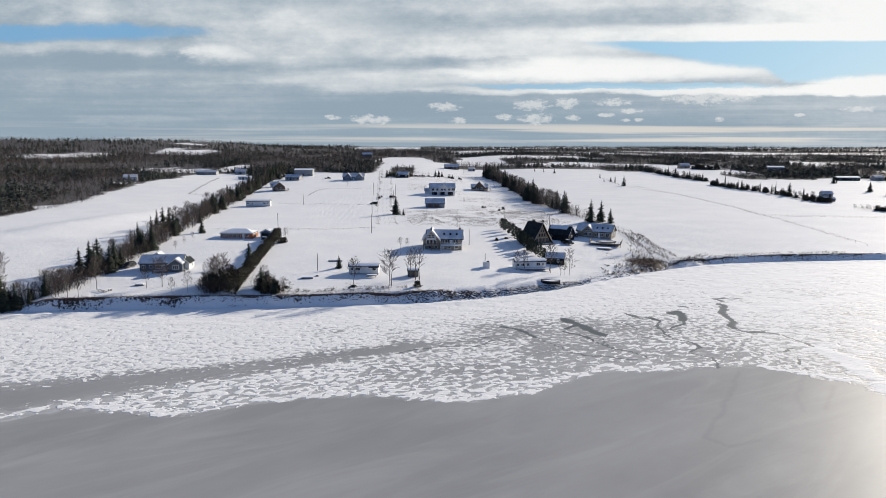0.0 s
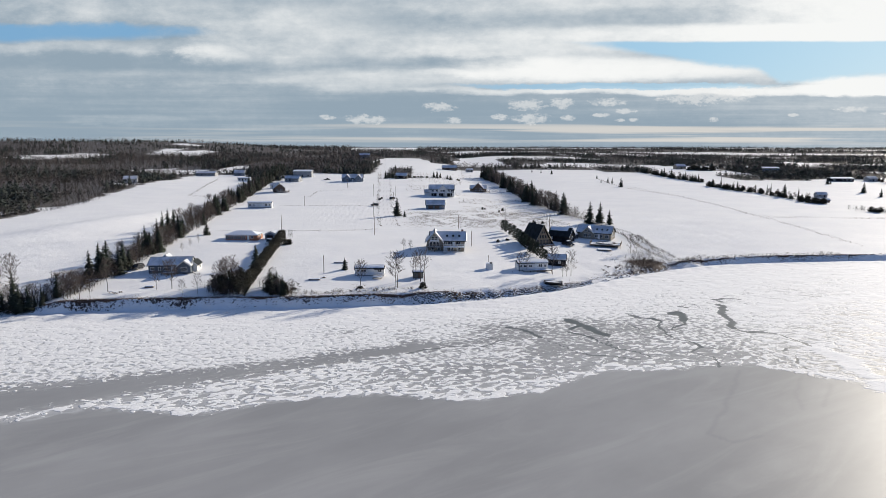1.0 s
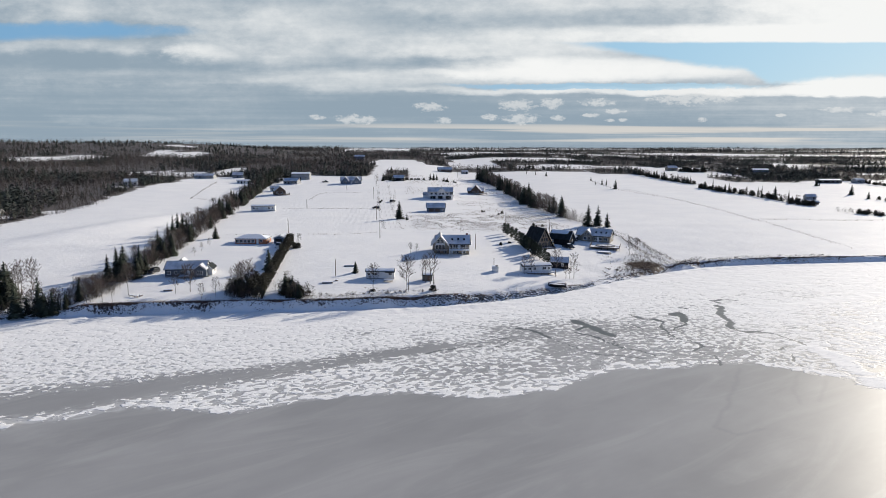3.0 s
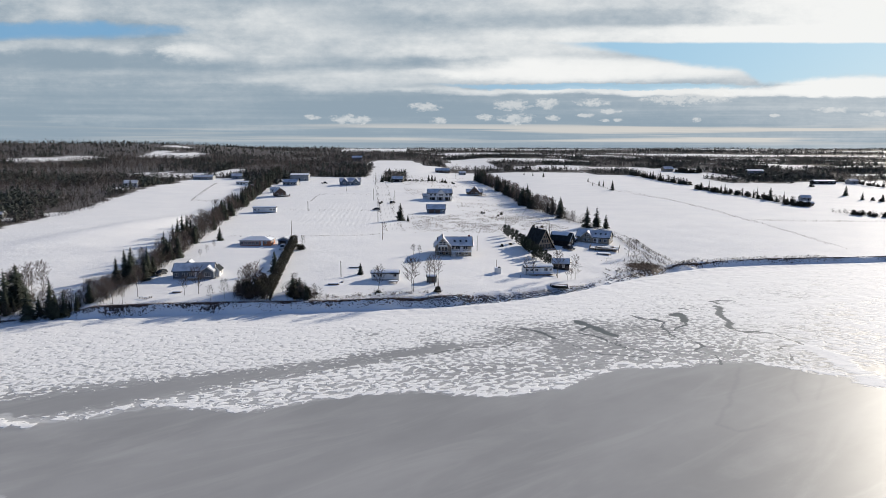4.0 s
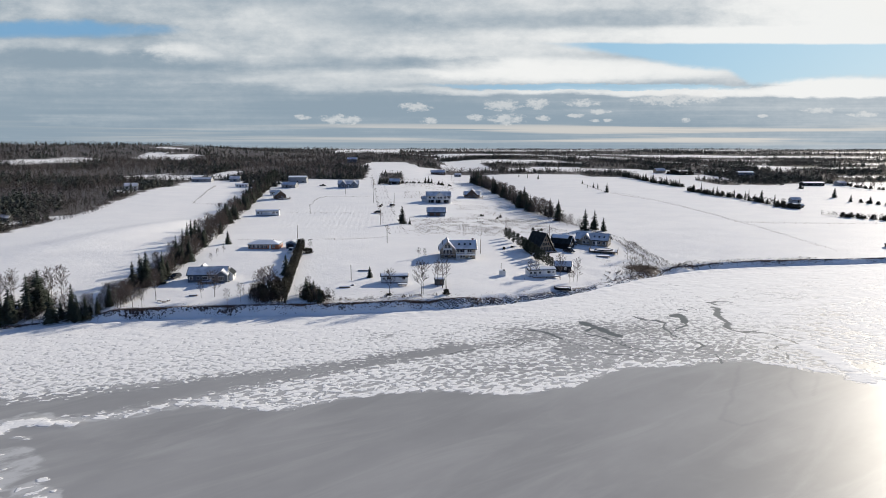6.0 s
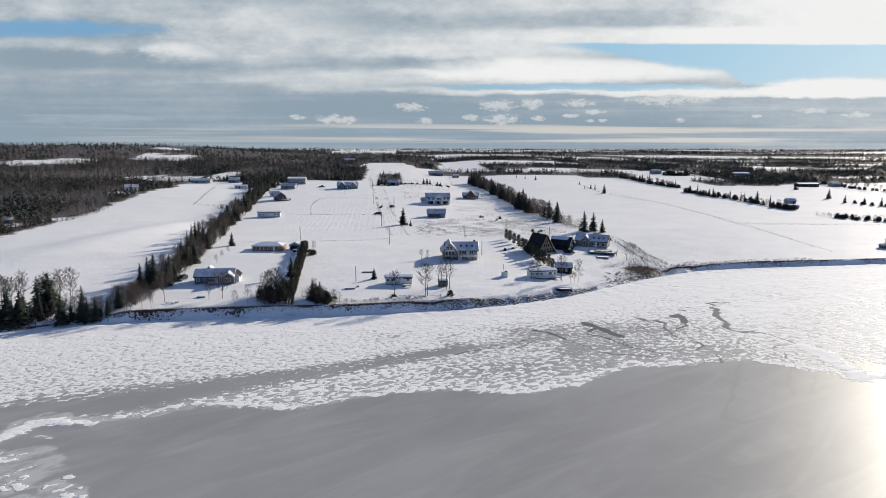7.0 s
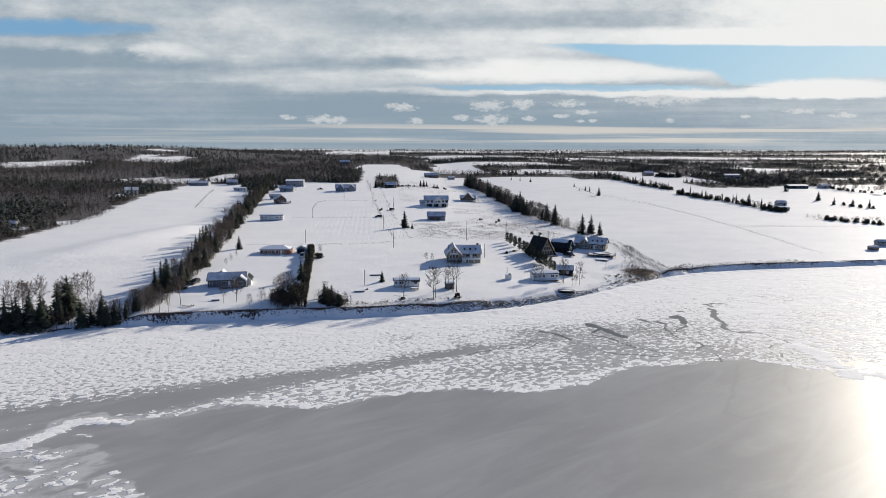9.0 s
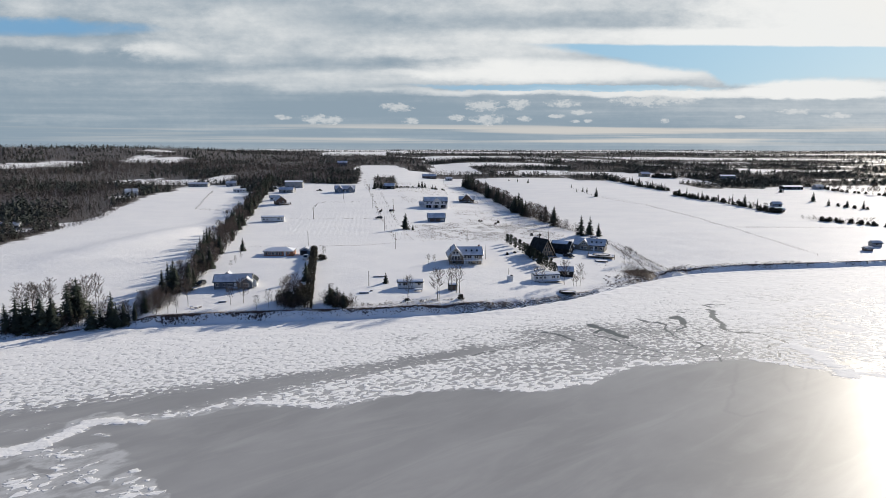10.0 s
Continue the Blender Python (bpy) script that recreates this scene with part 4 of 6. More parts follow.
def cedar_bungalow():
    h = thing("house", -75.6, 248.6, -4.0, "low orange cedar and brick bungalow with a snowy hip roof", "house", size=0.9)
    hip(h, 14.0, 7.5, 0, 2.5, 3.7, M["cedar"])
    part("sun_porch", box(-6.9, -3.95, 0.1, 2.0, -3.77, 2.3), M["cedar"], h)
    for i in range(5):
        window(h, -6.0 + 1.75 * i, -3.98, 0.6, 1.5, 1.5, bars=1)
    window(h, 4.6, -3.78, 0.9, 1.2, 1.2)
    door(h, 3.0, -3.78, 0.1)
    for y in (-1.6, 0.8):
        window(h, 7.02, y, 0.9, 1.0, 1.1, "R")


def cedar_garage():
    h = thing("garage", -64.4, 248.4, -6.0, "small blue-grey garage with a snowy roof beside the hedge", "garage")
    gable(h, 0, 0, 5.0, 4.4, 0, 2.2, 3.2, M["blue"], axis="y", over=0.3)
    part("garage_door", box(-1.6, -2.56, 0.0, 1.0, -2.5, 2.0), M["black"], h)


def main_house():
    h = thing("house", 4.0, 234.3, -3.0, "large beige house with snowy cross gable and raised deck", "house")
    part("foundation", box(-6.8, -4.2, -0.5, 6.8, 4.2, 1.75), M["sand"], h, "walk-out lower storey")
    gable(h, 0.6, 0, 12.8, 8.4, 1.75, 3.9, 6.5, M["beige"], over=0.6)
    gable(h, -4.3, -0.6, 10.2, 5.8, 1.75, 3.9, 7.0, M["beige"], axis="y", over=0.7)
    for x in (-5.6, -4.3, -3.0):
        window(h, x, -5.74, 1.95, 1.1, 1.8, bars=0)
    for x in (-4.95, -3.65):
        window(h, x, -5.74, 4.2, 1.05, 1.5, bars=0)
    deck(h, -6.0, -6.9, -2.6, -5.74, 4.1, 3.7, True, M["trim"])
    for x, w in ((-0.2, 1.2), (1.6, 1.8), (4.6, 1.8)):
        window(h, x, -4.24, 2.3, w, 1.4, bars=1)
    door(h, 3.05, -4.24, 1.8, 0.9, 2.0)
    for x, w in ((-4.8, 1.4), (-2.6, 1.2), (2.0, 1.8), (4.8, 1.6)):
        window(h, x, -4.24, 0.25, w, 1.25)
    deck(h, -0.9, -6.6, 6.9, -4.22, 1.75, 0, True, M["trim"])
    stairs(h, -0.2, -6.6, 1.75, 3.2, 1.3, 9, 0, M["trim"])
    deck(h, -7.2, -7.0, -1.3, -5.78, 1.75, 0, True)
    for x in (0.4, 2.7, 5.0):
        skylight(h, x, -2.3, 5.2, 32)
    window(h, -7.22, -1.0, 4.2, 1.2, 1.2, "L")
    chimney(h, 6.2, 1.6, 5.0, 7.1, 0.7)
    for y in (-2.0, 1.8):
        window(h, 7.02, y, 2.4, 1.1, 1.2, "R")
    part("dish", slab([(7.2 + 0.3 * math.cos(i * 0.785), 0.5, 6.6 + 0.3 * math.sin(i * 0.785)) for i in range(8)], (0, 0.08, 0)), M["metal"], h)


def a_frame():
    h = thing("a_frame_house", 41.6, 250.0, 24.0, "dark A-frame house with a glazed timber front", "house")
    A, H = 4.9, 8.1
    for s in (-1, 1):
        ring = [(s * A, -5.4, -0.2), (s * A, 5.0, -0.2), (0, 5.0, H), (0, -5.4, H)]
        part("roof", slab(ring if s == 1 else ring[::-1], (s * 0.28, 0, 0.12)), M["shingle"], h, "steep dark shingle slope swept clear of snow")
    v = [(-A + 0.4, -4.7, 0), (A - 0.4, -4.7, 0), (0, -4.7, H - 0.5), (-A + 0.4, 4.7, 0), (A - 0.4, 4.7, 0), (0, 4.7, H - 0.5)]
    part("wall", (v, [(0, 1, 2), (5, 4, 3), (1, 0, 3, 4)]), M["timber"], h)
    for x in (-2.25, -0.75, 0.75, 2.25):
        window(h, x, -4.75, 0.4, 1.35, 1.9, mat=M["sand"], bars=0)
    for x in (-1.2, 0, 1.2):
        window(h, x, -4.75, 2.75, 1.05, 1.5, mat=M["sand"], bars=0)
    for x in (-0.5, 0.5):
        window(h, x, -4.75, 4.6, 0.8, 1.2, mat=M["sand"], bars=0)
    for s in (-1, 1):
        part("bargeboard", rod((s * (A + 0.1), -5.45, -0.1), (0, -5.45, H + 0.15), 0.18, sides=4), M["sand"], h)
    part("floor_beam", box(-3.4, -4.85, 2.4, 3.4, -4.7, 2.6), M["sand"], h)
    chimney(h, 0.9, 2.2, 5.8, 8.7, 0.42, M["black"])
    part("deck", box(-4.2, -7.2, 0.0, 4.2, -4.7, 0.3), M["timber"], h)


def dark_barn():
    h = thing("barn", 53.6, 256.5, -34.0, "black-boarded barn with a snow-streaked dark gable roof", "barn")
    gable(h, 0, 0, 9.0, 6.8, 0, 2.6, 5.6, M["dark"], over=0.35, snow=0.0)
    part("roof_snow", slab([(-4.4, -1.5, 4.5), (3.0, -1.5, 4.5), (3.4, -0.1, 5.8), (-4.4, -0.1, 5.8)], (0, 0, 0.15)), M["roof_snow"], h)
    window(h, -3.0, -3.42, 1.1, 0.9, 1.1)
    window(h, 4.52, 0.4, 1.1, 1.0, 1.1, "R")
    part("barn_door", box(-0.6, -3.48, 0, 1.6, -3.4, 2.2), M["black"], h)


def skylight_house():
    h = thing("house", 70.4, 264.0, -30.0, "sand-coloured house with skylights in a snowy roof", "house")
    part("foundation", box(-7.3, -3.8, -0.6, 7.3, 3.8, 0.3), M["concrete"], h)
    gable(h, 0, 0, 14.6, 7.8, 0.2, 2.8, 5.3, M["sand"], over=0.45)
    gable(h, -2.6, -1.4, 6.2, 4.8, 0.2, 2.9, 5.2, M["sand"], axis="y", over=0.4)
    for x in (-3.2, -2.0):
        window(h, x, -4.52, 3.0, 0.9, 1.0, bars=0)
    for x, w in ((-3.3, 1.4), (-1.6, 1.2)):
        window(h, x, -4.52, 0.9, w, 1.4)
    for x, w in ((1.2, 1.5), (3.2, 1.5), (5.6, 1.6)):
        window(h, x, -3.92, 0.8, w, 1.4)
    door(h, 2.2, -3.92, 0.3)
    for x in (1.0, 3.2, 5.4):
        skylight(h, x, -2.2, 3.95, 32)
    for y in (-1.5, 1.4):
        window(h, 7.32, y, 1.0, 1.1, 1.2, "R")
    window(h, -7.32, 0, 1.0, 1.2, 1.2, "L")


def pool_deck():
    h = thing("pool_deck", 70.0, 248.0, -22.0, "railed timber deck round an above-ground pool filled with snow", "deck")
    deck(h, -6.0, -4.2, 6.0, 4.0, 0.9, 0, True)
    ring_v, ring_f = [], []
    n = 28
    for i in range(n):
        a = 2 * math.pi * i / n
        for r, z in ((3.2, 0.5), (3.35, 0.5), (3.35, 1.35), (3.2, 1.35)):
            ring_v.append((r * 1.15 * math.cos(a), r * 0.9 * math.sin(a), z))
    for i in range(n):
        for j in range(4):
            ring_f.append((4 * i + j, 4 * i + (j + 1) % 4, 4 * ((i + 1) % n) + (j + 1) % 4, 4 * ((i + 1) % n) + j))
    part("pool_wall", (ring_v, ring_f), M["black"], h)
    part("pool_snow", slab([(3.2 * 1.15 * math.cos(2 * math.pi * i / n), 2.88 * math.sin(2 * math.pi * i / n), 1.0) for i in range(n)], (0, 0, 0.2)), M["roof_snow"], h)
    low = thing("low_deck", 66.6, 238.6, -16.0, "small low timber platform under snow", "deck")
    deck(low, -2.6, -1.6, 2.6, 1.6, 0.6, 0, False)


def flat_home(name, x, y, rot, L, W, H, wall, label, category, windows, porch=None, snow=0.2, group=""):
    """A long low mobile home under a nearly flat snowy roof."""
    h = thing(name, x, y, rot, label, category, group)
    part("skirt", box(-L / 2 + 0.1, -W / 2 + 0.1, -0.3, L / 2 - 0.1, W / 2 - 0.1, 0.5), M["grey"], h)
    gable(h, 0, 0, L, W, 0.45, H, H + 0.55, wall, over=0.25, snow=snow)
    for u, w, hh in windows:
        window(h, u, -W / 2 - 0.02, 1.3, w, hh)
    door(h, L * 0.12, -W / 2 - 0.02, 0.55)
    if porch:
        deck(h, porch[0], -W / 2 - porch[2], porch[1], -W / 2 - 0.03, 0.5, 0, False)
    return h


def shore_cabins():
    flat_home("mobile_home", 31.2, 203.6, 5.0, 10.4, 3.6, 2.7, M["white"], "white mobile home with a snowy roof behind the bank", "mobile home", [(-4.2, 1.1, 1.0), (-2.6, 1.1, 1.0), (-0.8, 1.1, 1.0), (2.6, 1.4, 1.1), (4.3, 0.9, 1.0)], (-3.6, 6.2, 1.4))
    c = flat_home("cabin", -22.0, 192.0, -2.0, 9.0, 3.4, 2.5, M["white"], "white cabin trailer with a snowy roof", "cabin", [(-3.6, 0.9, 0.9), (-1.8, 1.6, 1.0), (3.2, 1.2, 1.0)], None, 0.2)
    part("shade_roof", slab([(1.6, -2.7, 2.3), (4.6, -2.7, 2.3), (4.6, -1.7, 2.6), (1.6, -1.7, 2.6)], (0, 0, 0.1)), M["black"], c)
    t = thing("picnic_table", -19.4, 187.4, -3.0, "picnic table loaded with snow", "table")
    part("tabletop", box(-1.5, -0.5, 0.68, 1.5, 0.5, 0.76), M["timber"], t)
    part("snow_cap", box(-1.45, -0.48, 0.76, 1.45, 0.48, 1.0), M["roof_snow"], t)
    for s in (-1, 1):
        part("bench", box(-1.5, s * 0.85 - 0.15, 0.40, 1.5, s * 0.85 + 0.15, 0.46), M["timber"], t)
        part("leg", join(rod((s * 1.1, -0.8, 0), (s * 1.1, 0.3, 0.7), 0.05, sides=4), rod((s * 1.1, 0.8, 0), (s * 1.1, -0.3, 0.7), 0.05, sides=4)), M["timber"], t)
    s = thing("shed", -6.9, 189.4, -2.0, "small grey-green board shed with snow on its roof", "shed")
    gable(s, 0, 0, 3.2, 2.4, 0, 1.9, 2.3, M["olive"], over=0.15, snow=0.15)
    door(s, 0.4, -1.22, 0.05, 0.8, 1.7, mat=M["brown"])
    p = thing("pump_house", 16.9, 202.2, -6.0, "white pump house with a tall mast beside it", "shed")
    part("wall", box(-1.1, -1.0, -0.2, 1.1, 1.0, 1.9), M["white"], p)
    part("roof", box(-1.2, -1.1, 1.9, 1.2, 1.1, 2.05), M["trim"], p)
    part("roof_snow", box(-1.15, -1.05, 2.05, 0.1, 1.05, 2.2), M["roof_snow"], p)
    part("hatch", box(0.1, -0.5, 2.05, 0.9, 0.3, 2.35), M["black"], p)
    part("mast", rod((-0.4, 1.1, 0), (-0.4, 1.1, 4.6), 0.08), M["pole"], p)
    b = thing("shed", 42.0, 212.6, -14.0, "black board shed with a snowy gable roof", "shed")
    gable(b, 0, 0, 6.0, 4.8, 0, 2.3, 3.7, M["dark"], axis="x", over=0.35, snow=0.18)
    window(b, 0.9, -2.42, 0.9, 0.8, 1.1)
    door(b, -1.2, -2.42, 0.05, 1.4, 2.0, mat=M["black"])
    x, y = 35.3, 188.3
    o = thing("dinghy", x, y, -18.0, "dark upturned wooden boat hull drawn up on the bank", "boat", z=float(land_height(x, y)) + 0.1)
    verts, faces = [], []
    for i in range(9):
        u = i / 8 * 2 - 1
        w, hgt = 1.25 * (1 - abs(u) ** 3 * 0.55), 1.0 + 0.18 * u * u
        verts += [(u * 2.9, -w, hgt), (u * 2.9, -w * 0.7, 0.1), (u * 2.9, 0, -0.1), (u * 2.9, w * 0.7, 0.1), (u * 2.9, w, hgt)]
    for i in range(8):
        for j in range(4):
            faces.append((5 * i + j, 5 * i + j + 1, 5 * i + 6 + j, 5 * i + 5 + j))
    faces += [(4, 3, 2, 1, 0), (40, 41, 42, 43, 44)]
    part("hull", (verts, faces), M["black"], o)
    part("gunwale", join(*[rod((verts[5 * i + j]), (verts[5 * i + 5 + j]), 0.07, sides=4) for i in range(8) for j in (0, 4)]), M["timber"], o)
    part("deck_snow", slab([(-2.6, -0.8, 0.8), (2.6, -0.8, 0.8), (2.6, 0.8, 0.8), (-2.6, 0.8, 0.8)], (0, 0, 0.2)), M["roof_snow"], o)


def garage_house():
    h = thing("house", 10.6, 427.5, -1.0, "white two-storey house with three garage doors and a long balcony", "house", size=0.93)
    gable(h, 0, 0, 18.0, 8.5, 0, 5.4, 8.2, M["white"], over=0.5)
    gable(h, 0.6, -1.6, 6.6, 5.4, 2.8, 5.4, 7.9, M["white"], axis="y", over=0.4)
    gable(h, -10.4, 1.0, 4.5, 5.0, 0, 3.0, 4.6, M["white"], over=0.3)
    for x in (-5.6, 0.0, 5.6):
        part("garage_door", box(x - 1.9, -4.34, 0.05, x + 1.9, -4.24, 2.4), M["black"], h)
    deck(h, -8.8, -6.0, 8.8, -4.27, 2.8, 0, True, M["trim"])
    for x in (-6.6, -3.6, -0.2, 1.6, 5.0, 7.4):
        window(h, x, -4.28 if abs(x - 0.6) > 2.6 else -4.93, 3.2, 1.6, 1.7)
    part("dark_wall", box(6.6, -4.31, 2.9, 8.9, -4.26, 5.2), M["dark"], h)


def back_row():
    b = thing("workshop", 4.0, 356.5, -2.0, "blue-grey workshop with a snowy roof and dark doors", "workshop")
    gable(b, 0, 0, 10.6, 7.0, 0, 2.6, 4.9, M["blue"], over=0.4)
    for x in (-2.6, 0.9):
        part("garage_door", box(x - 1.4, -3.58, 0.05, x + 1.4, -3.5, 2.1), M["brown"], b)
    window(b, 4.2, -3.52, 0.9, 1.0, 1.0)
    flat_home("mobile_home", -94.6, 356.0, 3.0, 13.0, 4.0, 2.9, M["white"], "white mobile home with a long dark porch", "mobile home", [(-5.2, 1.2, 1.0), (-3.2, 0.8, 0.9), (3.4, 1.4, 1.0), (5.3, 1.0, 1.0)], (-2.4, 3.6, 1.2))
    d = thing("house", -102.5, 443.5, 18.0, "dark brown house with a snowy gable roof and low deck", "house")
    gable(d, 0, 0, 9.0, 7.6, 0, 3.0, 6.0, M["brown"], axis="y", over=0.5)
    for x in (-1.8, 1.2):
        window(d, x, -4.52, 1.0, 1.3, 1.3)
    deck(d, -2.0, -8.2, 6.2, -4.55, 0.7, 0, True)
    e = thing("house", -58.6, 524.5, 0.0, "blue house with two snowy front gables", "house")
    gable(e, 0, 0, 17.0, 8.0, 0, 2.9, 5.6, M["blue"], over=0.4)
    for x in (-4.4, 4.8):
        gable(e, x, -2.6, 6.4, 5.4, 0, 2.9, 5.9, M["blue"], axis="y", over=0.4)
        window(e, x, -5.82, 0.9, 1.8, 1.5)
    door(e, 0.2, -4.02, 0.1)
    for x in (-1.2, 1.8):
        window(e, x, -4.02, 1.0, 1.0, 1.2)
    f = thing("house", 41.0, 470.0, -8.0, "brown chalet with a snowy roof and a wide deck", "house")
    gable(f, -1.0, 0, 8.0, 7.5, 0, 3.0, 6.6, M["brown"], axis="y", over=0.8)
    gable(f, -1.0, 0.5, 12.0, 5.0, 0, 2.5, 4.6, M["brown"], over=0.5)
    for x in (-2.6, 0.6):
        window(f, x, -4.02, 0.9, 1.4, 1.6)
    deck(f, -6.5, -7.0, 7.5, -4.1, 0.8, 0, True)


slate_bungalow(), cedar_bungalow(), cedar_garage(), main_house(), a_frame(), dark_barn(), skylight_house(), pool_deck(), shore_cabins(), garage_house(), back_row()


# ---- trees ----
def spruce_shape(rng, height=12.0, width=2.6, whorls=18, arms=9, sprays=True):
    """Arrays of trunk and crown of a spruce: drooping boughs in tiers, each bough a bent spray with side twigs."""
    trunk = rod((0, 0, 0), (0, 0, height * 0.95), height * 0.016, height * 0.003, 5)
    V, F = [], []
    for i in range(whorls):
        s = i / (whorls - 1)
        z = height * (0.08 + 0.90 * s)
        reach = width * (1 - s) ** 0.8 * (0.85 + 0.3 * rng.random()) + 0.12
        n = max(4, int(arms * (1 - 0.45 * s)))
        for k in range(n):
            a = 2 * math.pi * (k + rng.random() * 0.8) / n + i * 0.7
            r = reach * (0.50 + 0.72 * rng.random())
            ca, sa = math.cos(a), math.sin(a)
            droop = r * (0.28 + 0.25 * rng.random())
            hw = r * (0.20 + 0.14 * rng.random()) + 0.10
            base = len(V)
            zz = z + (rng.random() - 0.5) * height * 0.055
            for u, w, dz in ((0.02, 0.25, 0.12), (0.5, 1.0, -0.15), (0.82, 0.75, -0.62), (1.06, 0.06, -0.8)):
                x, y = r * u * ca, r * u * sa
                V += [(x - sa * hw * w, y + ca * hw * w, zz + droop * dz - 0.15 * hw * w), (x, y, zz + droop * dz + 0.12 * hw), (x + sa * hw * w, y - ca * hw * w, zz + droop * dz - 0.15 * hw * w)]
            for j in range(3):
                q = base + 3 * j
                F += [(q, q + 1, q + 4), (q, q + 4, q + 3), (q + 1, q + 2, q + 5), (q + 1, q + 5, q + 4)]
            if sprays:
                for t in (0.4, 0.72):
                    for sgn in (-1, 1):
                        b = len(V)
                        x, y = r * t * ca, r * t * sa
                        ex, ey = x + r * 0.22 * ca - sgn * sa * hw * 1.5, y + r * 0.22 * sa + sgn * ca * hw * 1.5
                        zc = zz - droop * 0.5 * t
                        V += [(x, y, zc + 0.05), (x + 0.3 * hw * ca, y + 0.3 * hw * sa, zc - 0.25 * hw), (ex, ey, zc - 0.25 * hw - 0.05 * r)]
                        F += [(b, b + 1, b + 2)]
    k = len(V)
    for z, rad in ((0.10, 0.24), (0.35, 0.19), (0.62, 0.11), (0.96, 0.01)):
        V += [(rad * width * math.cos(j * 1.047 + z) * rng.uniform(0.8, 1.2), rad * width * math.sin(j * 1.047 + z) * rng.uniform(0.8, 1.2), z * height) for j in range(6)]
    F += [(k + 6 * i + j, k + 6 * i + (j + 1) % 6, k + 6 * i + 6 + (j + 1) % 6, k + 6 * i + 6 + j) for i in range(3) for j in range(6)]
    return trunk, (V, F)


def bare_shape(rng, height=10.0, spread=2.7, limbs=11, twigs=15, lean=0.0, thick=1.0, sub=3, clear=0.3):
    """A leafless tree: a wood mesh of trunk and limbs, and a mesh of fine twigs."""
    wood, TV, TF = [], [], []
    r0 = height * 0.014 * thick
    pts = [Vector((lean * height * (i / 4) ** 2 + rng.uniform(-0.12, 0.12) * i, rng.uniform(-0.12, 0.12) * i, height * 0.94 * i / 4)) for i in range(5)]
    for i in range(4):
        wood.append(rod(pts[i], pts[i + 1], r0 * (1 - i * 0.23), r0 * (1 - (i + 1) * 0.23), 4))

    def twig(p, d, length, w):
        side = d.cross(Vector((rng.uniform(-1, 1), rng.uniform(-1, 1), rng.uniform(-1, 1)))).normalized() * w
        mid = p + d * length * 0.5 + Vector((0, 0, length * 0.06))
        k = len(TV)
        TV.extend([p - side, p + side, mid + side * 0.7, mid - side * 0.7, p + d * length + Vector((0, 0, length * 0.16))])
        TF.extend([(k, k + 1, k + 2), (k, k + 2, k + 3), (k + 3, k + 2, k + 4)])

    for i in range(limbs):
        s = clear + (0.95 - clear) * (i + rng.random() * 0.6) / limbs
        a = i * 2.4 + rng.random()
        j = min(3, int(s * 4))
        p = pts[j].lerp(pts[j + 1], s * 4 - j)
        shape = math.sin(math.pi * min(1, 0.25 + 0.8 * (s - clear) / (1 - clear)))
        length = spread * (0.45 + 0.75 * shape) * rng.uniform(0.8, 1.15)
        rise = 0.45 + 1.0 * s
        d = Vector((math.cos(a), math.sin(a), rise)).normalized()
        q = p + d * length
        wood.append(rod(p, q, r0 * 0.36 * (1.1 - s * 0.6), r0 * 0.10, 3))
        for m in range(sub):
            u = 0.35 + 0.6 * (m + rng.random()) / sub
            b = p.lerp(q, u)
            d2 = (d + Vector((rng.uniform(-0.9, 0.9), rng.uniform(-0.9, 0.9), rng.uniform(-0.1, 0.6)))).normalized()
            l2 = length * 0.55 * rng.uniform(0.6, 1.1)
            e = b + d2 * l2
            wood.append(rod(b, e, r0 * 0.17, r0 * 0.07, 3))
            for t in range(max(1, twigs // sub)):
                c = b.lerp(e, rng.uniform(0.2, 1.0))
                twig(c, (d2 + Vector((rng.uniform(-1, 1), rng.uniform(-1, 1), rng.uniform(-0.3, 0.8)))).normalized(), l2 * rng.uniform(0.35, 0.75), 0.016 + 0.004 * height / 10)
    return join(*wood), (TV, TF)


def shrub_shape(rng, height=2.0, spread=1.4, stems=26):
    """A leafless bush: a sheaf of thin curved stems."""
    V, F = [], []
    for i in range(stems):
        a, r = rng.uniform(0, 6.283), spread * math.sqrt(rng.random())
        p = Vector((math.cos(a) * r * 0.4, math.sin(a) * r * 0.4, 0))
        tip = Vector((math.cos(a) * r, math.sin(a) * r, height * rng.uniform(0.55, 1.0)))
        mid = p.lerp(tip, 0.5) + Vector((0, 0, height * 0.12))
        for b in range(3):
            e = tip + Vector((rng.uniform(-0.4, 0.4), rng.uniform(-0.4, 0.4), rng.uniform(-0.3, 0.35))) * height * 0.4
            w = Vector((-math.sin(a + b), math.cos(a + b), 0)) * 0.022
            k = len(V)
            V += [p - w, p + w, mid + w, mid - w, e]
            F += [(k, k + 1, k + 2, k + 3), (k + 3, k + 2, k + 4)]
    return V, F


rng = random.Random(7)


def tree_thing(name, label, category, pieces, group=""):
    """A tree as an Empty with its parts, standing at the origin until it is placed."""
    t = new(name)
    tagged(t, label, category, group)
    for pname, geometry, mat in pieces:
        piece = part(pname, geometry, mat, t)
        if pname in ("twig_spray", "stem_tuft", "crown", "foliage"):
            piece["kind"] = "stuff"
    return t


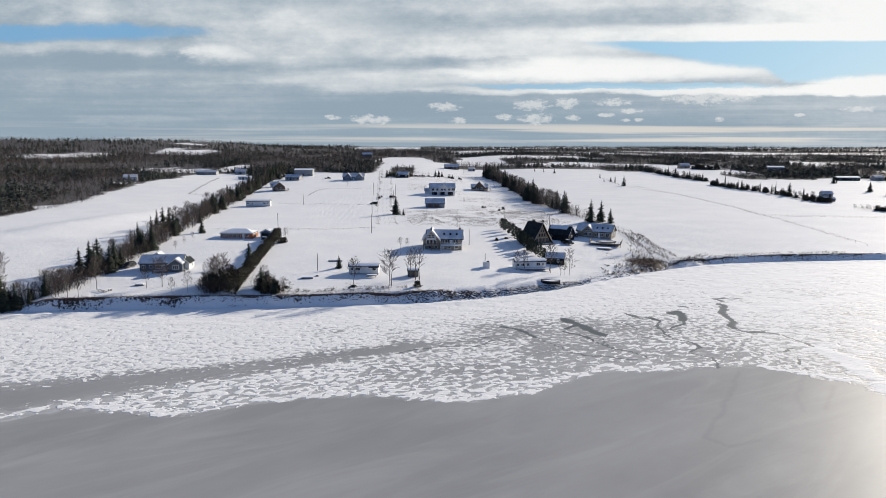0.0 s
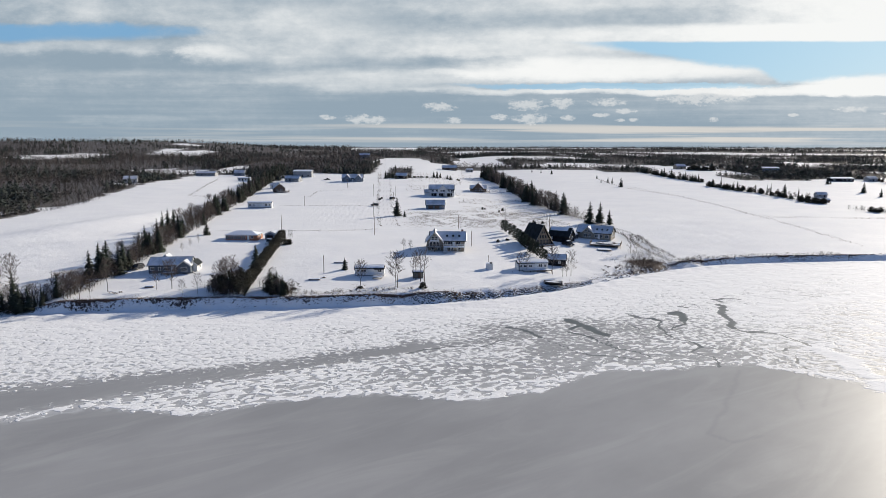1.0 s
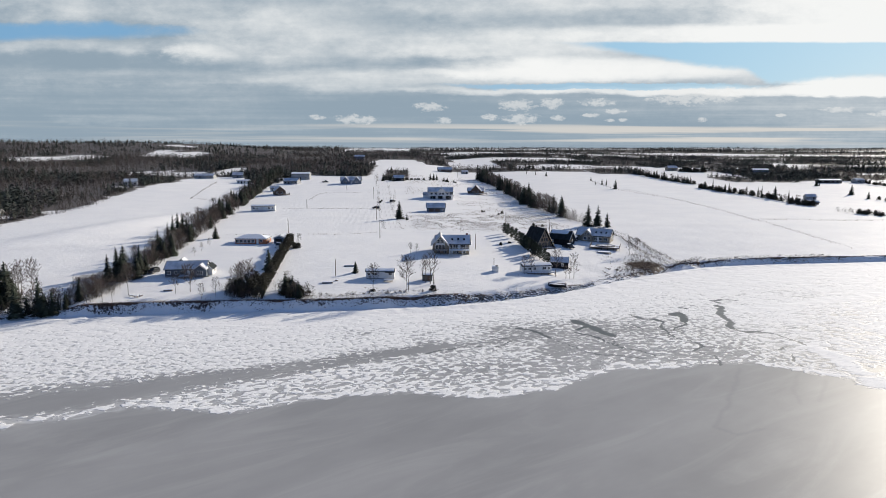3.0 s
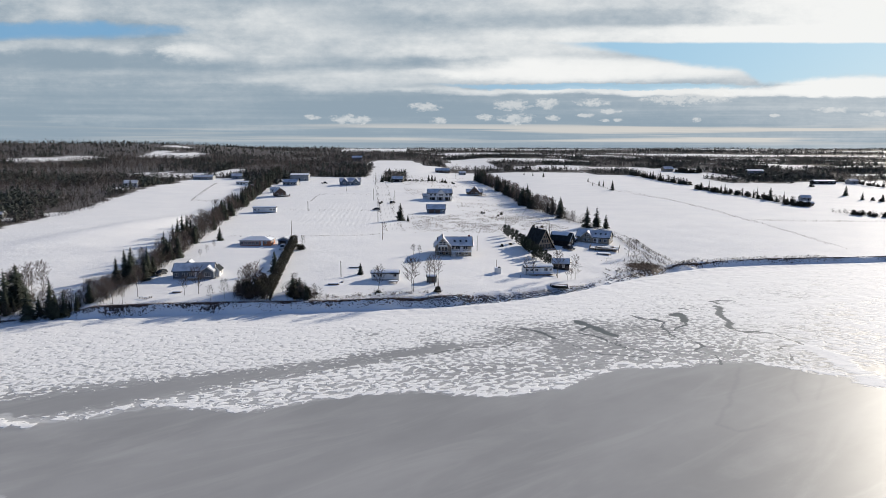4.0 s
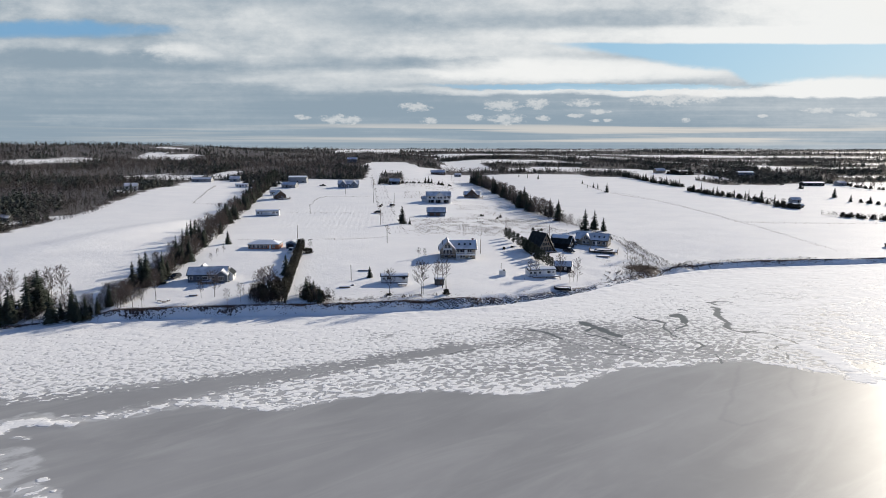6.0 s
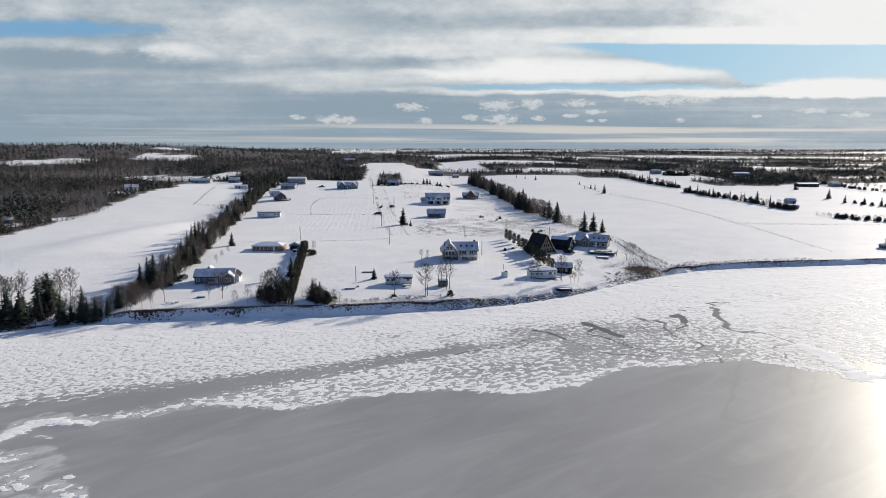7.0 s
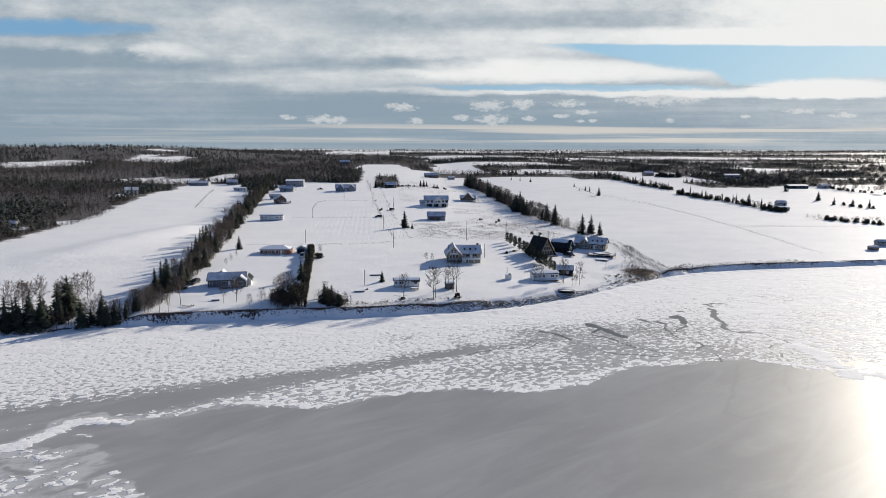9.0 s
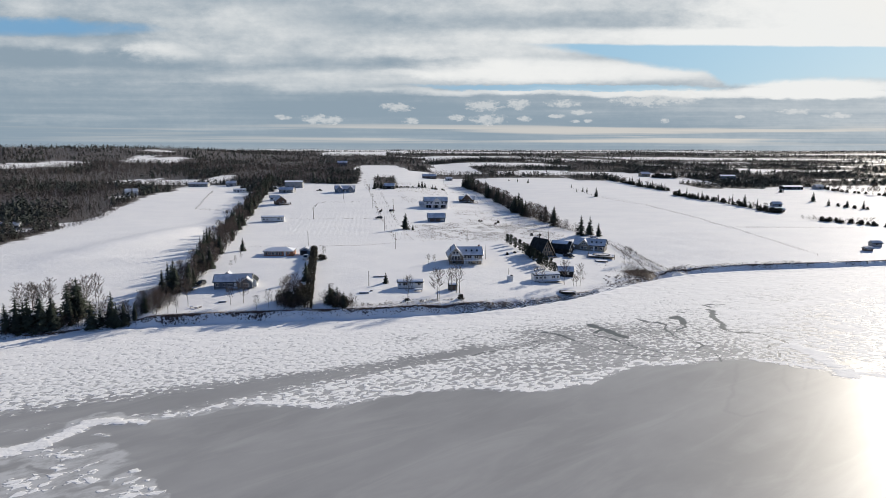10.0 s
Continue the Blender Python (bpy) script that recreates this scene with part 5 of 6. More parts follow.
class Planter:
    """Plants copies of a few shapes; the first one planted of each shape is the shape itself."""

    def __init__(self, makers):
        self.makers, self.made = makers, {}

    def plant(self, k, x, y, size, spin=None, sink=0.1, width=None, lean=0.0):
        k %= len(self.makers)
        m = pose(x, y, float(land_height(x, y)) - sink, lean, 0, rng.uniform(0, 360) if spin is None else spin)
        if k not in self.made:
            self.made[k] = ob = self.makers[k]()
        else:
            ob = copy_thing(self.made[k], m)
        ob.matrix_basis = m @ Matrix.Diagonal((width or size, width or size, size, 1))
        return ob


def spruce_maker(seed, width, whorls, label):
    def make():
        trunk, crown = spruce_shape(random.Random(seed), 10.0, width, whorls)
        return tree_thing("spruce_tree", label, "tree", [("trunk", trunk, M["bark"]), ("crown", crown, M["needle"])], "spruces")
    return make


def bare_maker(seed, label, bark="bark", **kw):
    def make():
        wood, twigs = bare_shape(random.Random(seed), **kw)
        return tree_thing("bare_tree", label, "tree", [("trunk", wood, M[bark]), ("twig_spray", twigs, M["twig"])], "leafless trees")
    return make


def shrub_maker(seed, label, **kw):
    def make():
        return tree_thing("shrub", label, "shrub", [("stem_tuft", shrub_shape(random.Random(seed), **kw), M["twig"])], "leafless shrubs")
    return make


spruces = Planter([spruce_maker(11, 2.1, 20, "dark green spruce standing in snow"), spruce_maker(12, 2.6, 19, "broad dark green spruce standing in snow"), spruce_maker(13, 1.7, 20, "slender dark spruce standing in snow"), spruce_maker(14, 2.3, 18, "ragged dark spruce standing in snow")])
bares = Planter([bare_maker(21, "leafless grey tree with a rounded crown"), bare_maker(22, "tall thin leafless tree in snow", spread=2.0, limbs=10, thick=0.8, clear=0.4), bare_maker(23, "leafless tree with fine spreading twigs", spread=3.2, limbs=15),
                 bare_maker(24, "pale leafless birch with upswept twigs", bark="birch", spread=2.1, limbs=13, thick=0.75), bare_maker(25, "slender leafless poplar on the bank", spread=1.5, limbs=12, thick=1.0, clear=0.45)])
lawn_trees = Planter([bare_maker(26, "leafless lawn tree with a dense rounded crown", limbs=28, sub=4, twigs=44, spread=2.6, clear=0.26), bare_maker(27, "leafless lawn tree with a narrow crown", limbs=24, sub=4, twigs=40, spread=2.0, clear=0.34, thick=0.9),
                      bare_maker(28, "pale leafless birch on the lawn", bark="birch", limbs=22, sub=4, twigs=40, spread=2.3, thick=0.8, clear=0.22), bare_maker(29, "tall leafless poplar on the bank", limbs=20, sub=3, twigs=24, spread=1.3, clear=0.36, thick=1.1)])
shrubs = Planter([shrub_maker(31, "tangle of brown leafless stems"), shrub_maker(32, "low brown leafless bush", height=1.4, spread=1.6), shrub_maker(33, "upright leafless alder bush", height=3.0, spread=1.3, stems=34)])


def along(points, step, jitter):
    """Places along a polyline with sideways jitter."""
    for (ax, ay), (bx, by) in zip(points, points[1:]):
        n = max(1, int(math.dist((ax, ay), (bx, by)) / step))
        for i in range(n):
            k = (i + rng.random()) / n
            yield ax + (bx - ax) * k + rng.uniform(-jitter, jitter), ay + (by - ay) * k + rng.uniform(-jitter, jitter) * 0.6


# the tree row along the western field
WEST_ROW = [(-106, 170), (-103, 195), (-104, 240), (-112, 330), (-121, 430), (-130, 540), (-136, 620)]


# stretches of the row where spruces stand close together; hardwood and brush between them
SPRUCE_STRETCHES = [(181, 183, 0.7), (188, 200, 0.85), (216, 226, 0.9), (243, 268, 1.05), (286, 292, 1.0), (318, 352, 0.95), (372, 400, 0.95), (416, 470, 1.0), (480, 640, 1.05)]


def in_stretch(y, stretches):
    return next((size for a, b, size in stretches if a <= y <= b), 0.0)


for x, y in along(WEST_ROW[:3], 0.8, 4.4):
    size = in_stretch(y, SPRUCE_STRETCHES)
    if size and rng.random() < 0.6:
        k = size * rng.uniform(0.8, 1.2)
        spruces.plant(rng.randrange(4), x, y, k, width=k * rng.uniform(0.85, 1.1))
    elif rng.random() < (0.12 if size else 0.45):
        lawn_trees.plant(rng.randrange(3), x, y, rng.uniform(0.45, 0.8))
for x, y in along(WEST_ROW[2:], 1.25, 4.2):
    size = in_stretch(y, SPRUCE_STRETCHES)
    if size and rng.random() < 0.62:
        k = size * rng.uniform(0.6, 1.1)
        spruces.plant(rng.randrange(4), x, y, k, width=k * rng.uniform(0.85, 1.1))
    elif rng.random() < 0.6:
        lawn_trees.plant(rng.randrange(2), x, y, rng.uniform(0.5, 0.95))
# the wooded bank at the western end of the shore: spruces in front, grey hardwood behind
for x, y, size in ((-140, 157, 0.8), (-138, 159, 0.9), (-136.5, 156, 0.75), (-134.6, 158.5, 0.95), (-133, 161, 0.8), (-131.5, 159.5, 1.0), (-130, 162.5, 0.85), (-128.8, 160.5, 0.75), (-127.4, 167, 1.05), (-126, 170.5, 1.1), (-124.4, 168, 0.8), (-125.2, 163.5, 0.7),
                   (-118.6, 161.5, 0.82), (-117.0, 164.0, 0.5), (-113.4, 163.4, 0.98), (-112.0, 162.8, 0.72), (-110.4, 164.2, 0.62), (-114.8, 165.2, 0.6), (-107.6, 165.5, 0.5), (-106.4, 171.0, 0.62)):
    spruces.plant(rng.randrange(4), x, y, size * 1.12, width=size * rng.uniform(1.05, 1.35))
    if x < -124 or x > -115:
        spruces.plant(rng.randrange(4), x + rng.uniform(-1.8, 1.8), y + rng.uniform(1.5, 5), size * rng.uniform(0.5, 0.95))
for i in range(20):
    x = rng.uniform(-146, -123)
    lawn_trees.plant(rng.choice((2, 2, 1)), x, float(shore_y(x)) + rng.uniform(12, 26), rng.uniform(0.75, 1.1))
for i in range(16):
    x = rng.uniform(-120, -101)
    lawn_trees.plant(rng.choice((0, 1, 2)), x, float(shore_y(x)) + rng.uniform(4, 14), rng.uniform(0.4, 0.7))
for i in range(26):
    x = rng.uniform(-190, -146)
    (spruces if rng.random() < 0.5 else bares).plant(rng.randrange(4), x, float(shore_y(x)) + rng.uniform(4, 26), rng.uniform(0.6, 1.0))


# the tree row between the houses and the eastern field
EAST_ROW = [(61, 618), (66, 550), (68, 489), (68, 432), (70, 380), (75, 350)]
EAST_STRETCHES = [(352, 366, 1.15), (380, 392, 1.2), (404, 432, 1.2), (452, 474, 1.15), (500, 520, 1.1), (540, 620, 1.25)]
for x, y in along(EAST_ROW, 1.15, 4.0):
    size = in_stretch(y, EAST_STRETCHES)
    if size and rng.random() < 0.42:
        k = size * rng.uniform(0.5, 1.15)
        spruces.plant(rng.randrange(4), x, y, k, width=k * rng.uniform(0.8, 1.1))
    elif rng.random() < 0.62:
        lawn_trees.plant(rng.randrange(2), x, y, rng.uniform(0.6, 1.1))
for x, y, s in ((73.0, 337, 1.25), (77.8, 301, 1.12), (83.4, 303, 1.05), (86.6, 298, 0.75)):
    spruces.plant(3, x, y, s, width=s * 1.1)
# single trees
for x, y, s in ((-17, 322, 1.0), (-13, 318, 0.35), (-93.4, 258, 0.62), (-30.6, 198.6, 0.42), (-60.0, 203, 0.75)):
    spruces.plant(1, x, y, s)
for k, x, y, s in ((1, -23.6, 176.5, 0.9), (0, -13.5, 178.5, 1.05), (3, -7.6, 186.8, 1.0), (3, -6.2, 184.8, 1.1), (3, -5.0, 184.6, 1.08), (3, -8.4, 188.2, 0.9), (1, -94.3, 174.0, 1.0), (1, -98.2, 166.4, 0.7), (1, -96.0, 167.6, 0.5), (1, -81.4, 175.6, 0.62), (0, -77.7, 177.1, 0.85), (2, -72.1, 169.6, 0.5), (2, -68.8, 172.0, 0.62), (2, -91.5, 224.5, 0.34), (2, -91.3, 232.2, 0.34), (2, -90.7, 240.0, 0.36),
                   (1, 37.4, 199.1, 1.0), (1, 29.3, 201.2, 0.7), (1, 26.7, 200.6, 0.66), (2, 43.5, 198.6, 0.9), (1, 40.4, 197.3, 0.5), (1, 41.9, 198.0, 0.42), (2, 75.7, 234.9, 0.78), (2, 78.2, 235.1, 0.72), (1, -12.0, 230, 0.45), (2, -9.5, 231, 0.4)):
    lawn_trees.plant(k, x, y, s)


def leaf_clumps(rng, centres, size, leaves, flat=0.6):
    """Small leaf blades scattered round given centres."""
    V, F = [], []
    for c in centres:
        for i in range(leaves):
            d = Vector((rng.gauss(0, 1), rng.gauss(0, 1), rng.gauss(0, flat)))
            p = Vector(c) + d * size * 0.45
            a = Vector((rng.gauss(0, 1), rng.gauss(0, 1), rng.gauss(0, 0.7))).normalized() * size * 0.42
            b = a.cross(Vector((rng.gauss(0, 1), rng.gauss(0, 1), rng.gauss(0, 1)))).normalized() * size * 0.22
            k = len(V)
            V += [p - a, p + b, p + a, p - b]
            F += [(k, k + 1, k + 2, k + 3)]
    return V, F


def pine_maker(seed, label):
    """A pine with an uneven rounded crown of needle clumps on a few limbs."""
    def make():
        r = random.Random(seed)
        wood, centres = [rod((0, 0, 0), (0.2, 0.1, 9.2), 0.17, 0.04, 6)], []
        for i in range(26):
            z = 1.3 + 8.2 * (i / 25) ** 0.9
            reach = 2.3 * math.sin(math.pi * min(0.97, 0.22 + 0.75 * i / 25)) ** 0.8 * r.uniform(0.65, 1.15)
            a = i * 2.4 + r.random()
            tip = Vector((math.cos(a) * reach, math.sin(a) * reach, z + 0.3))
            wood.append(rod((0.1, 0, z - 0.3), tip, 0.05, 0.02, 3))
            centres += [Vector((0.1, 0, z)).lerp(tip, u) + Vector((r.uniform(-0.4, 0.4), r.uniform(-0.4, 0.4), r.uniform(-0.3, 0.3))) for u in (0.45, 0.75, 1.0)]
        return tree_thing("pine_tree", label, "tree", [("trunk", join(*wood), M["bark"]), ("crown", leaf_clumps(r, centres, 0.95, 16), M["needle"])], "pines")
    return make


def evergreen_bush_maker(seed, label, height=3.2, width=1.8):
    def make():
        r = random.Random(seed)
        centres = []
        for i in range(58):
            a, u, z = r.uniform(0, 6.283), math.sqrt(r.random()), r.random()
            rad = width * u * (1 - 0.55 * z)
            centres.append((rad * math.cos(a), rad * math.sin(a), 0.2 + height * z * (1.1 - 0.35 * u)))
        return tree_thing("evergreen_bush", label, "shrub", [("stem_tuft", join(*[rod((0, 0, 0), (c[0] * 0.8, c[1] * 0.8, c[2] * 0.8), 0.05, 0.02, 3) for c in centres[:12]]), M["bark"]), ("foliage", leaf_clumps(r, centres, 0.7, 8), M["cedar_leaf"])], "evergreen bushes")
    return make


pines = Planter([pine_maker(51, "dark rounded pine beside the A-frame"), pine_maker(52, "dark uneven pine beside the A-frame")])
bushes = Planter([evergreen_bush_maker(61, "ragged dark evergreen bush on the bank"), evergreen_bush_maker(62, "dense dark evergreen bush in snow", 2.6, 1.6)])


def hedge():
    """The clipped evergreen hedge that runs inland from the bank."""
    r = random.Random(71)
    h = thing("hedge", -57.0, 176.0, 0, "long clipped dark evergreen hedge running inland from the bank", "hedge")
    x0, y0, z0 = h.matrix_world.translation
    stems, centres = [], []
    n = 150
    for i in range(n):
        s = i / (n - 1)
        x, y = -56.2 - 4.9 * s, 169.5 + 82.0 * s
        z = float(land_height(x, y))
        top = 2.75 + 0.25 * math.sin(i * 0.31) + r.uniform(-0.15, 0.2)
        half = 1.05 + 0.15 * math.sin(i * 0.23 + 1)
        stems.append(rod((x - x0, y - y0, z - z0 - 0.2), (x - x0 + r.uniform(-0.4, 0.4), y - y0, z - z0 + top * 0.8), 0.06, 0.02, 3))
        for j in range(15):
            side = r.choice((-1, 1, 0))
            px = side * half * r.uniform(0.8, 1.05) if side else r.uniform(-half, half)
            pz = r.uniform(0.2, top) if side else top * r.uniform(0.9, 1.02)
            centres.append((x - x0 + px, y - y0 + r.uniform(-0.35, 0.35), z - z0 + pz))
    part("stem_tuft", join(*stems), M["bark"], h)["kind"] = "stuff"
    part("foliage", leaf_clumps(r, centres, 0.5, 11, 0.8), M["cedar_leaf"], h)["kind"] = "stuff"


hedge()

# the dark pines by the A-frame
for x, y, s in ((31.6, 276, 0.5), (32.4, 271, 0.55), (33.2, 265, 0.52), (33.8, 258, 0.58), (34.3, 252, 0.56), (34.7, 247, 0.6), (35.0, 242, 0.6), (35.3, 237, 0.6), (35.7, 232, 0.6), (36.2, 227.5, 0.58), (36.9, 223.5, 0.56), (38.0, 220, 0.52), (39.0, 217.5, 0.42), (35.1, 244.5, 0.5), (35.9, 229.5, 0.52)):
    pines.plant(rng.randrange(2), x, y, s, width=s * 0.86)
# thickets where the hedge meets the bank
for x, y, s in ((-65.5, 178, 0.9), (-63.0, 175.5, 1.1), (-60.5, 177.5, 1.2), (-58.8, 173.5, 1.15), (-61.5, 171.5, 0.9), (-57.5, 177, 1.2), (-64, 181, 0.8), (-59.5, 182, 1.1), (-49.0, 172.5, 1.25), (-47.6, 170.2, 1.0), (-48.8, 176.5, 1.3), (-44.2, 171.0, 1.05), (-45.8, 174.5, 0.9), (-50.0, 180, 0.7)):
    bushes.plant(rng.randrange(2), x, y, s * (1.45 if x < -52 else 1.1), width=s * (0.95 if x < -52 else 0.6))
for k, x, y, s in ((2, -63.5, 179, 0.85), (0, -61.5, 180, 0.9), (2, -65, 177, 0.75), (0, -59.5, 176, 0.8), (0, -62.5, 176, 0.7), (0, -64.5, 181.5, 0.75), (2, -49.5, 178.5, 0.62), (0, -46.5, 172, 0.45), (2, -42.5, 171.5, 0.45), (2, -56.5, 243, 0.5)):
    lawn_trees.plant(k, x, y, s)
for x, y, s in ((-47.0, 173.5, 0.62), (-44.8, 170.5, 0.52), (-49.4, 175, 0.66)):
    spruces.plant(3, x, y, s, width=s * 1.35)
for x, y in ((-45.7, 177.0), (-42.8, 175.6), (-23.9, 177.1), (30.4, 254.2)):
    bushes.plant(1, x, y, 0.28, width=0.6)
for x, y, s in ((-57.2, 236.5, 0.9), (-55.8, 237.5, 0.75)):
    bushes.plant(1, x, y, s)
for x, y in along([(-43, 171.5), (-30, 173), (-8, 177)], 1.1, 1.2):
    shrubs.plant(rng.choice((0, 1)), x, y, rng.uniform(0.25, 0.65))
for i in range(60):
    x = rng.uniform(56, 80)
    y = float(shore_y(x)) + rng.uniform(2, 13)
    shrubs.plant(rng.randrange(2), x, y, rng.uniform(0.25, 0.55))
for x, y in along([(84, 219), (100, 227.5), (112, 232), (135, 236), (160, 238)], 2.0, 0.9):
    if rng.random() < (0.95 if x < 108 else 0.35):
        shrubs.plant(rng.randrange(2), x, y, rng.uniform(0.25, 0.55))
# bushes along the lane and scattered over the meadow
for x, y, s in ((-30, 398, 0.5), (-29, 404, 0.45), (26.0, 250, 0.45), (-5.6, 177.5, 0.7), (31, 357, 0.5), (32.5, 357, 0.4), (39, 345, 0.45), (42, 352, 0.6), (50, 300, 0.55), (54, 298, 0.5)):
    bushes.plant(1, x, y, s)
for i in range(46):
    x, y = rng.uniform(-6, 66), rng.uniform(284, 345)
    shrubs.plant(1, x, y, rng.uniform(0.2, 0.45))
# the eastern fields: hedgerow, single spruces, far bushes
for x, y in along([(243, 690), (247, 640), (250, 600), (255, 566)], 1.5, 2.8):
    k = rng.random()
    if k < 0.34:
        spruces.plant(rng.randrange(4), x, y, rng.uniform(0.45, 0.95), width=rng.uniform(0.6, 1.0))
    elif k < 0.6:
        lawn_trees.plant(rng.randrange(2), x, y, rng.uniform(0.4, 0.7))
    else:
        bushes.plant(rng.randrange(2), x, y, rng.uniform(0.7, 1.4))
for x, y in along([(240, 526), (242, 484), (251, 465), (255, 432), (258, 396)], 1.5, 2.4):
    k = rng.random()
    if k < 0.22:
        spruces.plant(rng.randrange(4), x, y, rng.uniform(0.4, 1.0), width=rng.uniform(0.5, 1.0))
    elif k < 0.62:
        bushes.plant(rng.randrange(2), x, y, rng.uniform(0.7, 1.5))
    elif k < 0.8:
        lawn_trees.plant(rng.randrange(2), x, y, rng.uniform(0.3, 0.6))
for x, y in along([(258, 355), (266, 342), (280, 322), (300, 312)], 1.6, 2.2):
    bushes.plant(rng.randrange(2), x, y, rng.uniform(0.45, 1.1))
for x, y in along([(333, 441), (338, 425), (344, 411)], 3.2, 2.2):
    (bushes if rng.random() < 0.6 else spruces).plant(rng.randrange(2), x, y, rng.uniform(0.5, 0.9))
for x, y in along([(312, 730), (336, 714)], 2.0, 3.0):
    bushes.plant(rng.randrange(2), x, y, rng.uniform(1.2, 2.2))
for x, y in along([(440, 618), (430, 556), (444, 512), (470, 486)], 1.8, 2.6):
    (bushes if rng.random() < 0.5 else lawn_trees).plant(rng.randrange(2), x, y, rng.uniform(0.6, 1.1))
for x, y, s in ((252, 402, 1.0), (250, 408, 1.1), (257, 403, 1.2), (268, 352, 0.8)):
    bushes.plant(rng.randrange(2), x, y, s)
for x, y, s in ((165, 592, 0.4), (157, 551, 0.35), (163, 551, 0.5), (165, 545, 0.55), (161, 509, 0.85), (163, 512, 0.6), (339, 471, 0.85), (360, 546, 0.7), (364, 548, 0.5), (256, 437, 1.0), (132, 640, 0.5), (124, 655, 0.45), (117, 668, 0.35)):
    spruces.plant(rng.randrange(4), x, y, s)

# conifers and garden bushes at the end of the meadow
for x, y, s in ((10, 586, 0.62), (13, 584, 0.7), (16, 586, 0.55), (22, 573, 0.45), (25, 571, 0.4), (-30, 569, 0.6), (-27, 560, 0.7), (-33, 556, 0.75), (-24, 552, 0.5)):
    spruces.plant(1, x, y, s)
for x, y in along([(-24, 572), (-8, 575), (4, 580)], 2.2, 0.8):
    bushes.plant(1, x, y, rng.uniform(0.5, 0.8))
for x, y in along([(20, 572), (34, 560)], 2.6, 1.5):
    bushes.plant(0, x, y, rng.uniform(0.4, 0.8))


# ---- far woods ----
def spread(template, places, sizes, spins, widths):
    """One mesh of many copies of a small template."""
    V, F = (np.array(a) for a in template)
    V = V.astype(np.float32)
    c, s = np.cos(spins)[:, None], np.sin(spins)[:, None]
    X = (V[None, :, 0] * c - V[None, :, 1] * s) * widths[:, None] + places[:, 0:1]
    Y = (V[None, :, 0] * s + V[None, :, 1] * c) * widths[:, None] + places[:, 1:2]
    Z = V[None, :, 2] * sizes[:, None] + places[:, 2:3]
    faces = (F[None] + (np.arange(len(places)) * len(V))[:, None, None]).reshape(-1, 3)
    return np.stack([X, Y, Z], -1).reshape(-1, 3), faces


def triangles(geometry):
    V, F = geometry
    out = []
    for f in F:
        out += [(f[0], f[i], f[i + 1]) for i in range(1, len(f) - 1)]
    return [tuple(v) for v in V], out


def far_bare(seed, limbs=9, twigs=4, thick=1.0):
    """A cheap leafless tree: trunk and limbs as blades, and a rounded haze of twigs."""
    r = random.Random(seed)
    V, F = [], []

    def blade(p, q, w):
        a = r.uniform(0, 6.283)
        side = Vector((math.cos(a), math.sin(a), 0)) * w
        k = len(V)
        V.extend([p - side, p + side, q])
        F.append((k, k + 1, k + 2))

    lean = Vector((r.uniform(-0.6, 0.6), r.uniform(-0.6, 0.6), 8.0))
    blade(Vector((0, 0, 0)), lean, 0.13)
    for i in range(limbs):
        s = 0.14 + 0.72 * i / (limbs - 1)
        a = i * 2.4 + r.random()
        p = lean * s
        q = p + Vector((math.cos(a), math.sin(a), 0.55 + 0.7 * s)) * 2.2 * r.uniform(0.6, 1.15) * (1.25 - 0.6 * s)
        blade(p, q, 0.07)
        for k in range(twigs):
            b = p.lerp(q, r.uniform(0.3, 1))
            blade(b, b + Vector((r.uniform(-1, 1), r.uniform(-1, 1), r.uniform(-0.1, 1.1))) * 1.3, 0.13 * thick)
    return [tuple(v) for v in V], F


def far_spruce(seed):
    """A cheap conifer: uneven tiers of drooping boughs about a thin spire."""
    r = random.Random(seed)
    V, F = [], []
    for i in range(9):
        s = i / 8
        z, reach = 8.6 * (0.06 + 0.86 * s) + r.uniform(-0.3, 0.3), 2.2 * (1 - s) ** 0.75 * r.uniform(0.75, 1.2) + 0.2
        for k in range(5 if s < 0.6 else 4):
            a = 2 * math.pi * (k + r.random()) / 5 + i
            q = reach * r.uniform(0.55, 1.2)
            ca, sa, h = math.cos(a), math.sin(a), 0.42 * q + 0.12
            n = len(V)
            V += [(0, 0, z + 0.8), (ca * q * 0.7 - sa * h, sa * q * 0.7 + ca * h, z - 0.25 * q), (ca * q, sa * q, z - 0.5 * q), (ca * q * 0.7 + sa * h, sa * q * 0.7 - ca * h, z - 0.25 * q)]
            F += [(n, n + 1, n + 2), (n, n + 2, n + 3)]
    return V, F


def far_pine(seed):
    """A cheap rounded evergreen: ragged blades about an uneven crown."""
    r = random.Random(seed)
    V, F = [], []
    for i in range(46):
        z = r.uniform(0.6, 7.2)
        rad = 2.5 * math.sin(math.pi * min(0.95, 0.2 + z / 9.0)) * math.sqrt(r.random()) * r.uniform(0.8, 1.15)
        a = r.uniform(0, 6.283)
        c = Vector((rad * math.cos(a), rad * math.sin(a), z))
        k = len(V)
        for j in range(3):
            V.append(c + Vector((r.gauss(0, 0.75), r.gauss(0, 0.75), r.gauss(0, 0.55))))
        F.append((k, k + 1, k + 2))
    return [tuple(v) for v in V], F


